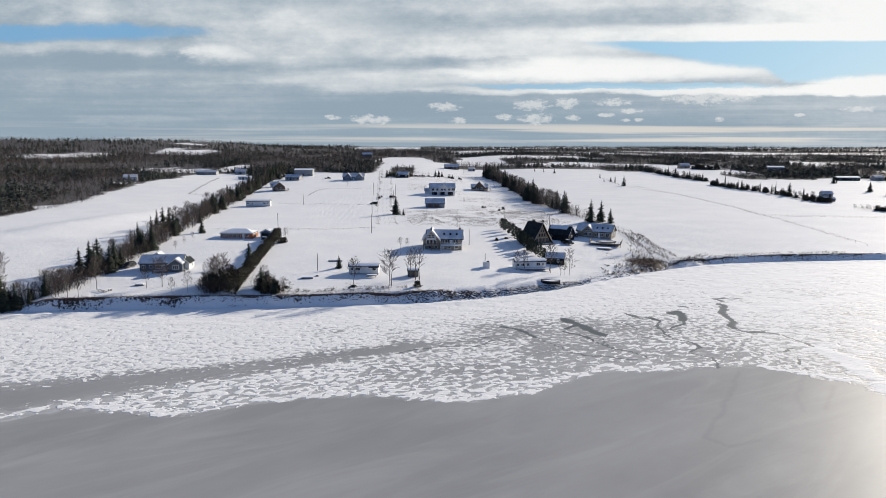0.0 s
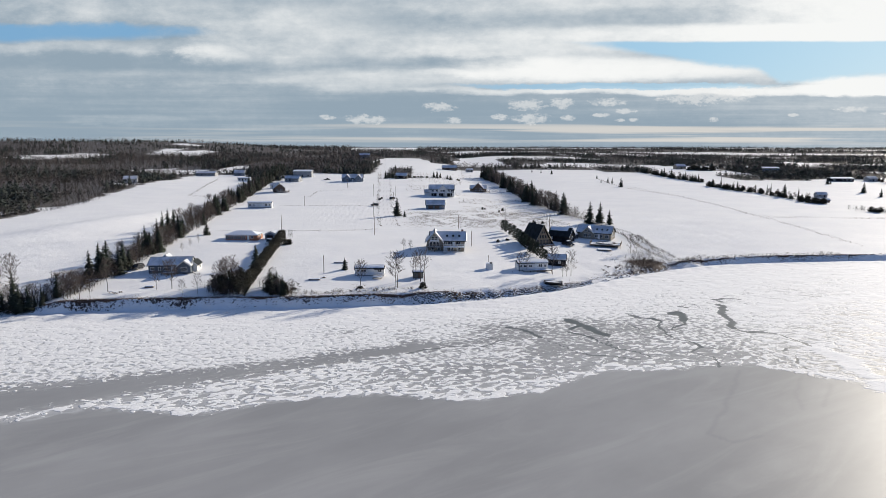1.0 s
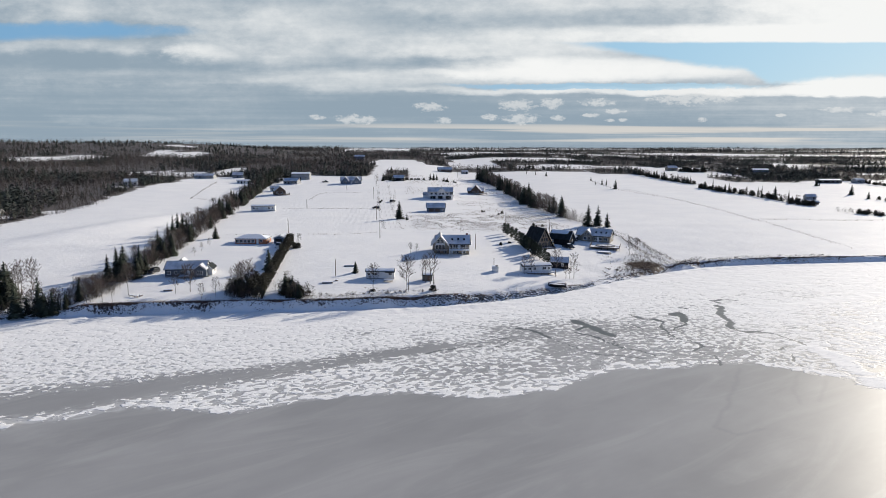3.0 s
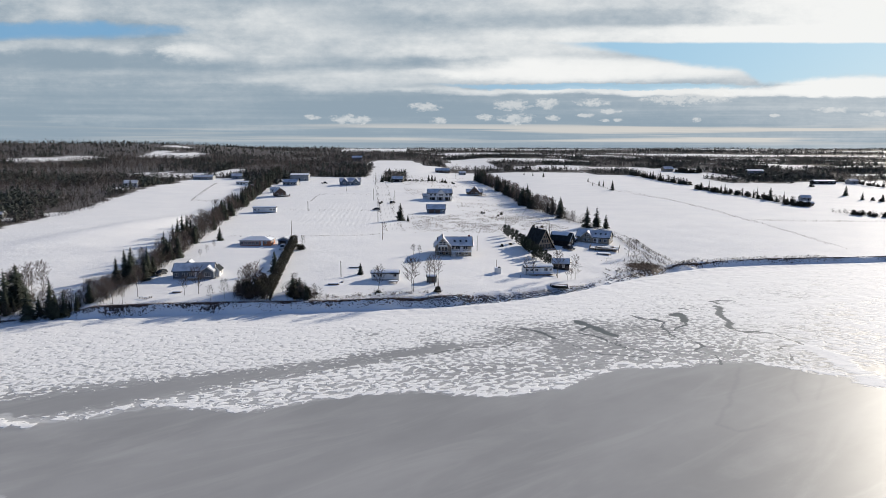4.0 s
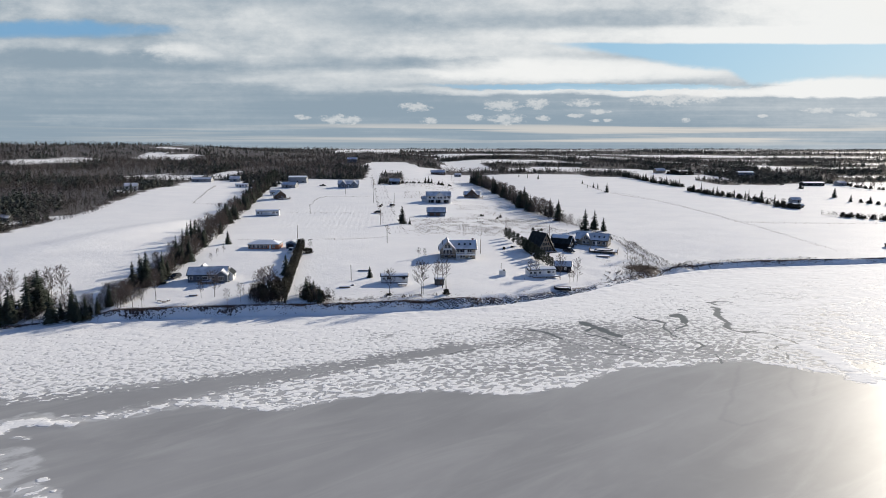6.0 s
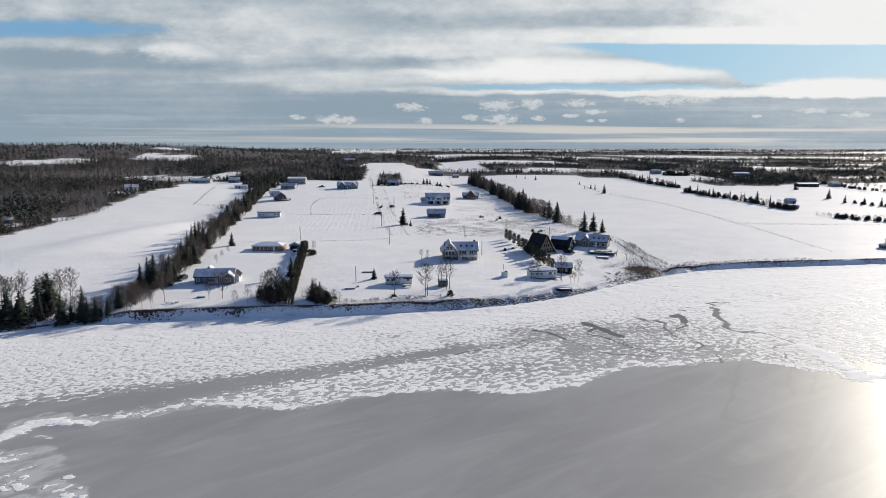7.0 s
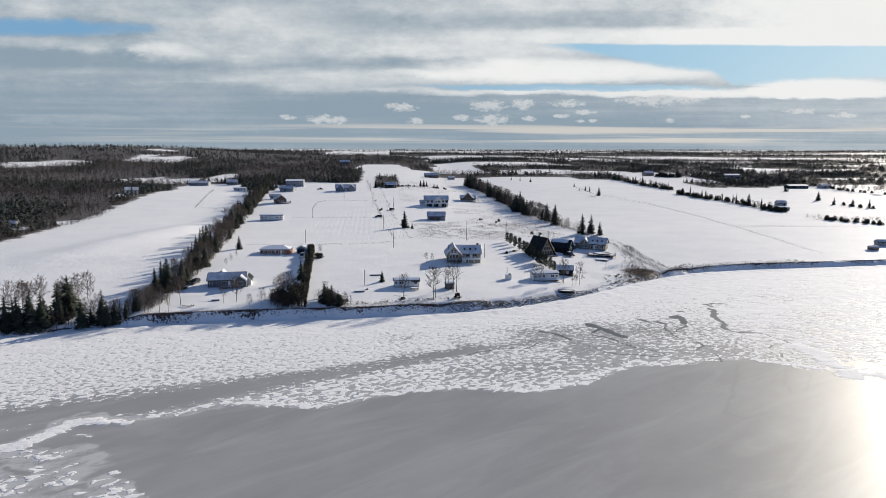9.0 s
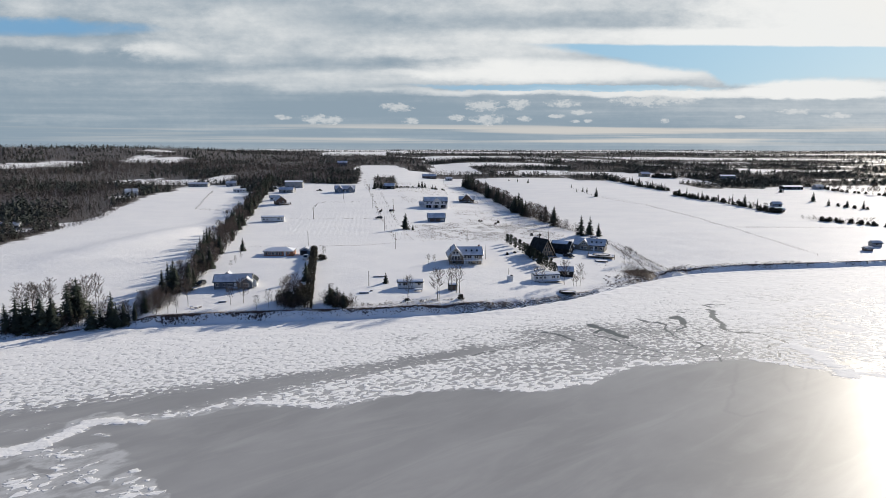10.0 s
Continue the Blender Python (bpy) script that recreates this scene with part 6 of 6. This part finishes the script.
def far_woods():
    gen = np.random.default_rng(5)
    pines, rounded, leafless, far_leafless = [], [], [], []
    for x0, x1, y0, y1, gap, share, height in STANDS:
        nx, ny = int((x1 - x0) / gap), int((y1 - y0) / gap)
        X, Y = np.meshgrid(x0 + (np.arange(nx) + 0.5) * gap, y0 + (np.arange(ny) + 0.5) * gap)
        X, Y = X.ravel() + gen.uniform(-0.5, 0.5, nx * ny) * gap, Y.ravel() + gen.uniform(-0.5, 0.5, nx * ny) * gap
        ok = ~in_clearing(X, Y) & (X > -0.70 * Y - 80) & (X < 0.92 * Y + 60) & (inland(X, Y) > 6) & (fbm(X, Y, 60, 61) + 0.25 * (gap < 6) + 0.004 * np.minimum(np.abs(X - x1), 60) > 0.42)
        X, Y = X[ok], Y[ok]
        if not len(X):
            continue
        patch = fbm(X, Y, 34, 3, 3) * 0.72 + gen.random(len(X)) * 0.28
        pine = patch < np.quantile(patch, share)
        size = height / 10 * (0.42 + 0.62 * gen.random(len(X)) ** 1.4) * (0.70 + 0.6 * fbm(X, Y, 35, 19)) * np.where(Y > 900, 0.85, 1.0)
        rows = np.stack([X, Y, land_height(X, Y) - 0.2, size], -1)
        round_one = pine & (gen.random(len(X)) < (0.85 if x0 > 100 else 0.55 if y0 < 500 else 0.35))
        pines.append(rows[pine & ~round_one]), rounded.append(rows[round_one]), (leafless if y0 < 900 else far_leafless).append(rows[~pine])
    for name, rows, maker, mat, label, wide in (("spruce_wood", np.concatenate(pines), far_spruce, M["far_hazy_needle"], "dark spruce wood on the snowy hills", 1.6), ("pine_wood", np.concatenate(rounded), far_pine, M["far_hazy_needle"], "dark rounded evergreens among the snowy fields", 1.15), ("leafless_wood", np.concatenate(leafless), far_bare, M["far_twig"], "brown leafless hardwood on the snowy hills", 1.35), ("distant_leafless_wood", np.concatenate(far_leafless), lambda k: far_bare(k, 6, 3, 1.7), M["far_twig"], "brown leafless woods on the distant hills", 1.6)):
        verts, faces, k = [], [], 0
        pick = gen.integers(0, 4, len(rows))
        for j in range(4):
            r = rows[pick == j]
            v, f = spread(maker(40 + j), r[:, :3], r[:, 3], gen.uniform(0, 6.28, len(r)), r[:, 3] * wide)
            verts.append(v), faces.append(f + k)
            k += len(v)
        ob = fast_mesh(name, np.concatenate(verts), np.concatenate(faces), mat)
        tagged(ob, label, "woods", kind="stuff")
        


far_woods()


def thicket(name, lines, step, jitter, low, high, label, conifers=0.0):
    """Dense leafless brush along lines, as one mesh."""
    r = random.Random(len(name) + int(step * 10))
    P = []
    for line in lines:
        for (ax, ay), (bx, by) in zip(line, line[1:]):
            k = max(1, int(math.dist((ax, ay), (bx, by)) / step))
            for i in range(k):
                u = (i + r.random()) / k
                P.append((ax + (bx - ax) * u + r.uniform(-jitter, jitter), ay + (by - ay) * u + r.uniform(-jitter, jitter)))
    P = np.array(P)
    gen = np.random.default_rng(9)
    verts, faces, k = [], [], 0
    pick = gen.integers(0, 3, len(P))
    for j in range(3):
        q = P[pick == j]
        size = gen.uniform(low, high, len(q))
        v, f = spread(far_bare(90 + j), np.column_stack([q, land_height(q[:, 0], q[:, 1]) - 0.8 * size]), size, gen.uniform(0, 6.28, len(q)), size * 1.15)
        verts.append(v), faces.append(f + k)
        k += len(v)
    ob = fast_mesh(name, np.concatenate(verts), np.concatenate(faces), M["brush"])
    tagged(ob, label, "brush", kind="stuff")


thicket("field_edge_brush", [WEST_ROW, WEST_ROW, WEST_ROW[:4], WEST_ROW[:3], WEST_ROW[:3]], 0.5, 4.8, 0.2, 0.55, "tangled leafless brush along the western field edge")
thicket("bank_brush", [[(-175, 145), (-139, 160), (-118, 166), (-106, 174)]] * 3, 0.5, 5, 0.15, 0.5, "tangled leafless brush on the wooded bank")
thicket("eastern_brush", [EAST_ROW, EAST_ROW, [(74, 345), (77, 315)]], 0.55, 4.2, 0.25, 0.75, "leafless brush under the eastern tree row")
thicket("wood_edge_brush", [[(-212, 255), (-209, 315), (-203, 345), (-201, 370), (-208, 425), (-213, 480), (-216, 530)]], 0.6, 3.0, 0.2, 0.45, "leafless brush along the edge of the wood")
thicket("hedge_foot_brush", [[(-67, 180), (-58, 171)], [(-51, 178), (-42, 170)], [(-66, 176), (-60, 169)]], 0.14, 2.4, 0.2, 0.5, "leafless brush at the foot of the hedge")


# ---- buildings further off ----
def plain_house(name, x, y, rot, L, W, eave, ridge, wall, label, category, openings=3, snow=0.2, over=0.35, roof=None):
    h = thing(name, x, y, rot, label, category)
    gable(h, 0, 0, L, W, -0.3, eave, ridge, M[wall], M[roof] if roof else None, over=over, snow=snow)
    for i in range(openings):
        u = -L / 2 + L * (i + 0.6) / (openings + 0.2)
        if i == 1:
            door(h, u, -W / 2 - 0.02, 0.1, mat=M["black"])
        else:
            window(h, u, -W / 2 - 0.02, 0.9, min(1.6, L / openings * 0.5), 1.2)
    return h


for row in (
    ("barn", -194, 577, -3, 17.5, 8, 2.6, 4.2, "grey", "long low grey barn beside the field", "barn", 5),
    ("house", -166, 581, 8, 9, 7, 2.8, 5.0, "blue", "small blue house among spruces", "house", 3),
    ("mobile_home", -147.5, 526, 4, 10, 4, 2.4, 3.1, "white", "white mobile home under snow beside spruces", "mobile home", 4),
    ("warehouse", -107, 570, 0, 16, 10, 5.0, 6.2, "grey", "pale grey storage building with a flat-pitched roof", "warehouse", 3),
    ("house", -108, 528, -12, 12, 8, 2.6, 4.6, "grey", "grey bungalow with a snowy roof at the field's end", "house", 4),
    ("garage", -111, 470, 10, 6, 5, 2.3, 3.9, "white", "white garage with a snowy roof", "garage", 2),
    ("house", -19, 560, -10, 10, 8, 2.8, 5.0, "dark", "dark house among bushes beside the lane", "house", 3),
    ("house", 31, 705, 0, 16, 8, 2.8, 5.2, "brown", "brown farmhouse at the end of the meadow", "house", 4),
    ("shed", 52, 690, 10, 7, 5, 2.4, 3.8, "grey", "grey farm shed under snow", "shed", 2),
    ("house", -77, 895, 0, 14, 8, 5.0, 7.5, "blue", "tall blue-grey house before the wood", "house", 4),
    ("house", 309, 745, 8, 12, 8, 3.4, 6.0, "sand", "sand-coloured farmhouse among trees", "house", 3),
    ("house", 392, 697, -6, 18, 8, 4.4, 5.8, "blue", "long blue two-storey house among trees", "house", 6),
    ("shed", 284, 439, -8, 7, 5, 2.2, 3.8, "grey", "grey farm shed with a snowy roof", "shed", 2),
    ("shed", 266.5, 407, -12, 4.5, 3, 1.6, 2.4, "timber", "small weathered field shed", "shed", 1),
    ("barn", 396, 582, -2, 21, 8, 2.8, 3.8, "dark", "long low dark barn in the eastern fields", "barn", 5),
    ("house", 428, 585, 5, 9, 7, 2.8, 4.8, "grey", "small grey house in the eastern fields", "house", 3),
    ("house", -220, 482, 18, 9, 7, 2.8, 4.8, "white", "white house at the edge of the wood", "house", 3),
    ("house", -231, 335, 12, 9, 6, 2.3, 3.8, "grey", "pale bungalow in a clearing of the wood", "house", 3),
    ("shed", -246, 345, 0, 6, 5, 2.4, 3.8, "brown", "brown shed in a clearing of the wood", "shed", 1),
    ("shed", 226, 269, -10, 5.0, 3.4, 2.0, 2.9, "grey", "grey hut at the eastern field's edge", "shed", 1),
    ("shed", 213, 258.5, -6, 4.0, 2.6, 1.4, 2.0, "timber", "low timber hut above the eastern bank", "shed", 1),
):
    plain_house(*row)


# ---- vehicles ----
def vehicle(name, x, y, rot, paint, label, category, L=4.5, W=1.85, H=1.6, pickup=False, snow=True):
    c = thing(name, x, y, rot, label, category, sink=0.0)
    prof = [(-L / 2, 0.35), (L / 2, 0.35), (L / 2, 0.85), (L * 0.3, 1.0), (L * 0.14, H), (-L * (0.05 if pickup else 0.40), H), (-L * (0.09 if pickup else 0.48), 1.0), (-L / 2, 0.95)]
    k = len(prof)
    v = [(px, s * W / 2 * (0.86 if pz > 1.2 else 1), pz) for s in (-1, 1) for px, pz in prof]
    part("body", (v, [tuple(range(k)), tuple(range(2 * k - 1, k - 1, -1))] + [(i, k + i, k + (i + 1) % k, (i + 1) % k) for i in range(k)]), M[paint], c)
    x0, x1 = -L * (0.03 if pickup else 0.38), L * 0.11
    for s in (-1, 1):
        part("side_window", slab([(x0, s * W * 0.455, 1.06), (x1 + 0.35, s * W * 0.455, 1.06), (x1, s * W * 0.44, H - 0.1), (x0 + 0.1, s * W * 0.44, H - 0.1)][:: s], (0, s * 0.03, 0)), M["glass"], c)
        for u in (-0.31, 0.31):
            t = part("wheel", rod((u * L, s * (W / 2 - 0.2), 0.34), (u * L, s * (W / 2 + 0.02), 0.34), 0.34, sides=14), M["tyre"], c)
            part("rim", rod((u * L, s * (W / 2 + 0.01), 0.34), (u * L, s * (W / 2 + 0.035), 0.34), 0.2, sides=10), M["steel"], t)
        part("headlight", box(L / 2 - 0.05, s * W * 0.36 - 0.18, 0.62, L / 2 + 0.02, s * W * 0.36 + 0.18, 0.8), M["trim"], c)
    part("windscreen", slab([(L * 0.31, -W * 0.4, 1.03), (L * 0.31, W * 0.4, 1.03), (L * 0.16, W * 0.37, H - 0.06), (L * 0.16, -W * 0.37, H - 0.06)], (0.03, 0, 0.02)), M["glass"], c)
    if snow:
        part("snow_cap", box(-L * (0.04 if pickup else 0.38), -W * 0.4, H, L * 0.12, W * 0.4, H + 0.12), M["roof_snow"], c)


vehicle("car", -96.7, 199.6, 256, "car", "dark parked car beside the slate bungalow", "car", snow=False)
vehicle("pickup_truck", -63.4, 238.6, 262, "van", "white pickup truck parked by the small garage", "truck", 5.6, 2.0, 1.95, True)
vehicle("car", 61.2, 262.4, 250, "car", "dark car parked between the barn and house", "car")
vehicle("pickup_truck", 54.0, 246.6, 300, "car", "dark pickup truck with snow on its roof", "truck", 5.6, 2.0, 1.9, True)
vehicle("car", -31.2, 366.8, 170, "car", "dark car standing in the field by the lane", "car", snow=False)
vehicle("pickup_truck", -81.7, 537, 10, "car", "dark pickup parked beside the field", "truck", 5.4, 2.0, 1.9, True)
vehicle("car", -22.0, 402.5, 60, "car", "dark car parked on the lane", "car")
vehicle("car", -142, 521, 20, "van", "white car parked by the mobile home", "car")


# ---- poles, fences, garden things ----
def utility_pole(x, y, height, label="brown wooden utility pole standing in snow", arm=False):
    p = thing("utility_pole", x, y, rng.uniform(-8, 8), label, "pole", "utility poles")
    part("pole", rod((0, 0, -0.3), (0, 0, height), 0.12, 0.09, 8), M["pole"], p)
    if arm:
        part("crossarm", box(-1.1, -0.06, height - 0.8, 1.1, 0.06, height - 0.65), M["pole"], p)
        for u in (-0.95, 0, 0.95):
            part("insulator", rod((u, 0, height - 0.65), (u, 0, height - 0.42), 0.06, 0.04, 6), M["steel"], p)


for x, y, hgt, arm in ((-36.8, 195.0, 5.6, False), (-65.8, 272.5, 6.5, False), (-24.8, 260.9, 8.0, False), (-28.6, 316.8, 8.0, False), (-34.9, 417.9, 8.0, False), (-37.5, 520.0, 7.5, False), (12.0, 281.0, 6.5, False), (14.2, 240.0, 6.2, False),
                       (-13.0, 177.8, 3.8, False), (36, 300, 7.0, False), (-71.4, 364.8, 6.0, False), (-57.5, 470, 6.0, False), (52.6, 276, 7.0, False), (-20.6, 417.6, 7.0, False), (-21, 395, 5.5, False), (40, 640, 7, True)):
    utility_pole(x, y, hgt, arm=arm)


def fence(points, gap, height, label):
    f = thing("fence", points[0][0], points[0][1], 0, label, "fence")
    x0, y0, z0 = f.matrix_world.translation
    mesh = None
    tops = []
    for (ax, ay), (bx, by) in zip(points, points[1:]):
        n = max(1, int(math.dist((ax, ay), (bx, by)) / gap))
        for i in range(n):
            x, y = ax + (bx - ax) * i / n, ay + (by - ay) * i / n
            z = float(land_height(x, y)) - z0
            if mesh is None:
                ob = part("post", rod((0, 0, -0.3), (0, 0, height * 0.75), 0.06, 0.05, 5), M["pole"], f)
                mesh = ob.data
            else:
                ob = new("post", mesh)
                ob.parent = f
            ob.location = (x - x0, y - y0, z)
            tops.append((x - x0, y - y0, z + height * 0.62))
    for a, b in zip(tops, tops[1:]):
        part("wire", rod(a, b, 0.02, sides=3), M["steel"], f)


fence([(165, 590), (161, 508), (169, 497), (177, 440), (181, 367), (179, 330), (179, 242)], 7.0, 1.1, "old post and wire fence across the eastern field")
fence([(179, 330), (210, 326), (242, 322), (262, 320)], 6.0, 1.1, "post and wire fence beside the eastern field")
fence([(-170.4, 530), (-164, 480), (-156, 419)], 4.0, 1.2, "post and wire fence across the western field")
fence([(-156, 419), (-142, 418.5), (-127.9, 418.4)], 4.5, 1.2, "post and wire fence below the barn")
fence([(24.0, 197.2), (24.2, 195.0)], 1.2, 1.0, "two posts of a broken rail fence")


def bench(x, y, rot, label, L=2.0):
    b = thing("bench", x, y, rot, label, "bench", sink=0.02)
    part("seat", box(-L / 2, -0.25, 0.40, L / 2, 0.25, 0.48), M["timber"], b)
    part("snow_cap", box(-L / 2 + 0.05, -0.22, 0.48, L / 2 - 0.05, 0.22, 0.64), M["roof_snow"], b)
    for s in (-1, 1):
        part("leg", box(s * L * 0.38 - 0.06, -0.2, -0.1, s * L * 0.38 + 0.06, 0.2, 0.40), M["timber"], b)


for x, y, rot, L in ((-92.8, 172.6, 12, 1.1), (-91.2, 171.8, -10, 1.0), (-90.3, 173.0, 60, 0.9)):
    bench(x, y, rot, "rough log bench half buried in snow", L)


def low_platform(x, y, rot, L, W, label):
    p = thing("platform", x, y, rot, label, "platform", sink=0.05)
    part("frame", box(-L / 2, -W / 2, 0.0, L / 2, W / 2, 0.35), M["timber"], p)
    part("snow_cap", box(-L / 2 + 0.1, -W / 2 + 0.1, 0.35, L / 2 - 0.1, W / 2 - 0.1, 0.55), M["roof_snow"], p)


low_platform(-38.4, 185.9, 3, 3.4, 1.4, "snowy timber boat cradle on the lawn")
low_platform(-35.9, 188.4, 0, 0.9, 0.8, "small dark crate capped with snow")
low_platform(-32.9, 207.4, 2, 4.6, 0.5, "long low timber beam in snow")
low_platform(-84.6, 178.6, 8, 2.4, 1.2, "low timber platform under snow")


# ---- dry grass standing through the snow ----
def grass(name, places, low, high, label):
    gen = np.random.default_rng(len(name))
    r = random.Random(3)
    V, F = [], []
    for i in range(9):
        a, lean = r.uniform(0, 6.283), r.uniform(0.1, 0.5)
        w = Vector((-math.sin(a), math.cos(a), 0)) * 0.035
        p = Vector((r.uniform(-0.25, 0.25), r.uniform(-0.25, 0.25), -0.05))
        k = len(V)
        V += [p - w, p + w, p + Vector((math.cos(a) * lean, math.sin(a) * lean, r.uniform(0.5, 1)))]
        F.append((k, k + 1, k + 2))
    P = np.array(places)
    size = gen.uniform(low, high, len(P))
    v, f = spread(([tuple(q) for q in V], F), np.column_stack([P, land_height(P[:, 0], P[:, 1])]), size, gen.uniform(0, 6.28, len(P)), size * 1.3)
    tagged(fast_mesh(name, v, f, M["grass"]), label, "grass", kind="stuff")


gen = np.random.default_rng(17)


def scatter(n, x0, x1, y0, y1, clump=14.0, seed=1, keep=0.5):
    X, Y = gen.uniform(x0, x1, n), gen.uniform(y0, y1, n)
    ok = fbm(X, Y, clump, seed) > keep
    return list(zip(X[ok], Y[ok]))


grass("meadow_grass", [p for p in scatter(9000, -14, 70, 280, 356, 7, 3, 0.42) if gen.random() < float(bell(p[0], p[1], -9, 64, 286, 344, 16))] + scatter(3500, -14, 58, 430, 640, 20, 4, 0.5) + scatter(2500, 20, 72, 300, 420, 14, 6, 0.5), 0.2, 0.66, "dry brown meadow grass poking through thin snow")
edge = []
for i in range(2200):
    x = gen.uniform(-104, 62)
    edge.append((x, float(shore_y(x)) + gen.uniform(2.0, 3.0 + 4 * (gen.random() ** 4))))
grass("bank_grass", edge + scatter(700, 62, 86, 208, 245, 9, 8, 0.45) + scatter(1200, -45, -4, 171, 181, 6, 9, 0.48), 0.12, 0.38, "dry brown grass along the top of the bank")
sides = []
for i in range(1300):
    y = 286 + 380 * gen.random() ** 1.2
    if float(value_noise(y, 0.0, 14, 3)) > 0.35:
        sides.append((float(lane_x(y)) + gen.choice((-4.4, -4.4, 3.6)) + gen.normal(0, 0.6), y))
for ax, ay, bx, by in ((165, 590, 161, 508), (161, 508, 177, 440), (177, 440, 181, 367), (181, 367, 179, 330), (179, 330, 179, 260), (179, 330, 262, 320), (-170.4, 530, -156, 419), (-156, 419, -128, 418.4), (-93, 270, -75.5, 268), (-75.5, 268, -40.5, 270), (-40.5, 270, -25, 276.5), (-96, 366, -31, 366.5), (-76, 409, -76, 441), (-76, 441, -71, 451.5), (-71, 451.5, -37.6, 451)):
    for i in range(int(math.dist((ax, ay), (bx, by)) * 1.6)):
        k = gen.random()
        sides.append((ax + (bx - ax) * k + gen.normal(0, 0.5), ay + (by - ay) * k + gen.normal(0, 0.5)))
grass("lane_grass", sides, 0.2, 0.6, "dry grass and weeds beside the lane")
thicket("lane_brush", [[(-26.5, 320), (-32, 420), (-38, 520), (-44, 640)], [(-20, 330), (-23, 420), (-28, 520), (-34, 640)]], 1.3, 0.8, 0.03, 0.11, "low leafless brush along both sides of the lane")
thicket("path_brush", [[(74, 337), (80, 300), (84, 270), (83, 245), (85.5, 220)], [(90, 268), (88.5, 245), (90, 226)]], 0.22, 0.6, 0.06, 0.2, "dark leafless brush along the shore path")
thicket("point_brush", [[(74, 229), (79, 223), (83, 217)], [(72, 225), (80, 217.5)], [(70, 219), (77, 213)], [(66, 212), (72, 208)], [(76, 235), (81.8, 231)], [(64, 210), (71, 214)]], 0.10, 2.4, 0.06, 0.18, "dense dark brush on the wooded point")
thicket("path_brush", [[(86.5, 224), (87.5, 250), (88.5, 276), (79, 300)], [(80, 222), (83.5, 240)], [(86, 222), (104, 231)]], 0.35, 0.6, 0.06, 0.17, "dark brush along the field path")
thicket("lip_brush", [[(84, 217.5), (95, 224.5), (106, 228.6), (118, 231.6)], [(86, 220), (100, 228)], [(118, 231.6), (160, 235.5)]], 0.14, 0.9, 0.05, 0.15, "dark low brush along the lip of the eastern bank")
thicket("field_brush", [[(254, 366), (262, 352)], [(262, 352), (290, 345)], [(252, 426), (258, 402)]], 0.5, 2.0, 0.2, 0.42, "leafless brush round the eastern field huts")
thicket("garden_hedge", [[(-16, 566), (20, 566)], [(2, 572), (10, 572)]], 0.6, 0.8, 0.12, 0.3, "leafless hedge before the far meadow")


# ---- turf lip and boulders of the bank ----
def stone(seed, flat=0.7):
    r = random.Random(seed)
    bm = bmesh.new()
    bmesh.ops.create_icosphere(bm, subdivisions=1, radius=0.5)
    for v in bm.verts:
        v.co *= r.uniform(0.72, 1.12)
        v.co.z *= flat
    me = bpy.data.meshes.new("rock")
    bm.to_mesh(me)
    bm.free()
    me.materials.append(M["rock"])
    return me


def rock_armour():
    a = thing("rock_armour", 22, 180, 0, "dark angular armour stones dusted with snow along the bank", "rocks", sink=0)
    x0, y0, z0 = a.matrix_world.translation
    shapes = [stone(s, 0.6 + 0.08 * s) for s in range(6)]
    r = random.Random(81)
    for i in range(300):
        x = r.uniform(-6, 50)
        y = float(shore_y(x)) + r.uniform(-0.9, 1.9)
        s = r.uniform(0.45, 1.0)
        ob = new("rock", shapes[i % 6])
        ob.parent = a
        ob.matrix_basis = pose(x - x0, y - y0, max(0.0, float(land_height(x, y))) + 0.12 * s - z0, r.uniform(-25, 25), r.uniform(-25, 25), r.uniform(0, 360)) @ Matrix.Diagonal((s * 1.2, s, s, 1))
    V, F, k = [], [], 0
    for i in range(560):
        me = shapes[i % 6]
        x = r.uniform(-9, 70) if i > 420 else r.uniform(-9, 50)
        y = float(shore_y(x)) + r.uniform(-1.0, 2.1)
        s = r.uniform(0.3, 0.8)
        m = pose(x - x0, y - y0, max(0.0, float(land_height(x, y))) + 0.05 - z0, r.uniform(-30, 30), 0, r.uniform(0, 360)) @ Matrix.Scale(s, 4)
        V += [m @ v.co for v in me.vertices]
        F += [tuple(q + k for q in p.vertices) for p in me.polygons]
        k += len(me.vertices)
    part("small_stone", (V, F), M["rock"], a, "small loose stones between the armour blocks")["kind"] = "stuff"


rock_armour()


def bank_clods():
    """Dark turf and soil slumped from the lip of the bank."""
    r = random.Random(91)
    shapes = [stone(100 + s, 0.55) for s in range(4)]
    V, F, k = [], [], 0
    for i in range(9000):
        x = r.uniform(-135, 4) if r.random() < 0.72 else r.uniform(84, 230)
        lip = r.random() < 0.7
        d = r.uniform(1.9, 2.5) if lip else r.uniform(0.2, 2.0)
        if float(value_noise(x, 0.0, 9, 2)) + r.uniform(-0.25, 0.25) < (0.22 if lip else 0.30):
            continue
        y = float(shore_y(x)) + d
        s = r.uniform(0.3, 0.85) if lip else r.uniform(0.15, 0.5)
        m = pose(x, y, float(land_height(x, y)) - 0.08, r.uniform(-30, 30), r.uniform(-20, 20), r.uniform(0, 360)) @ Matrix.Diagonal((s * 1.7, s * 0.9, s * 0.8, 1))
        V += [m @ v.co for v in shapes[i % 4].vertices]
        F += [tuple(q + k for q in p.vertices) for p in shapes[i % 4].polygons]
        k += len(shapes[i % 4].vertices)
    tagged(fast_mesh("bank_clods", V, F, M["soil"]), "dark clods of turf and soil along the eroded bank", "soil", kind="stuff")


bank_clods()
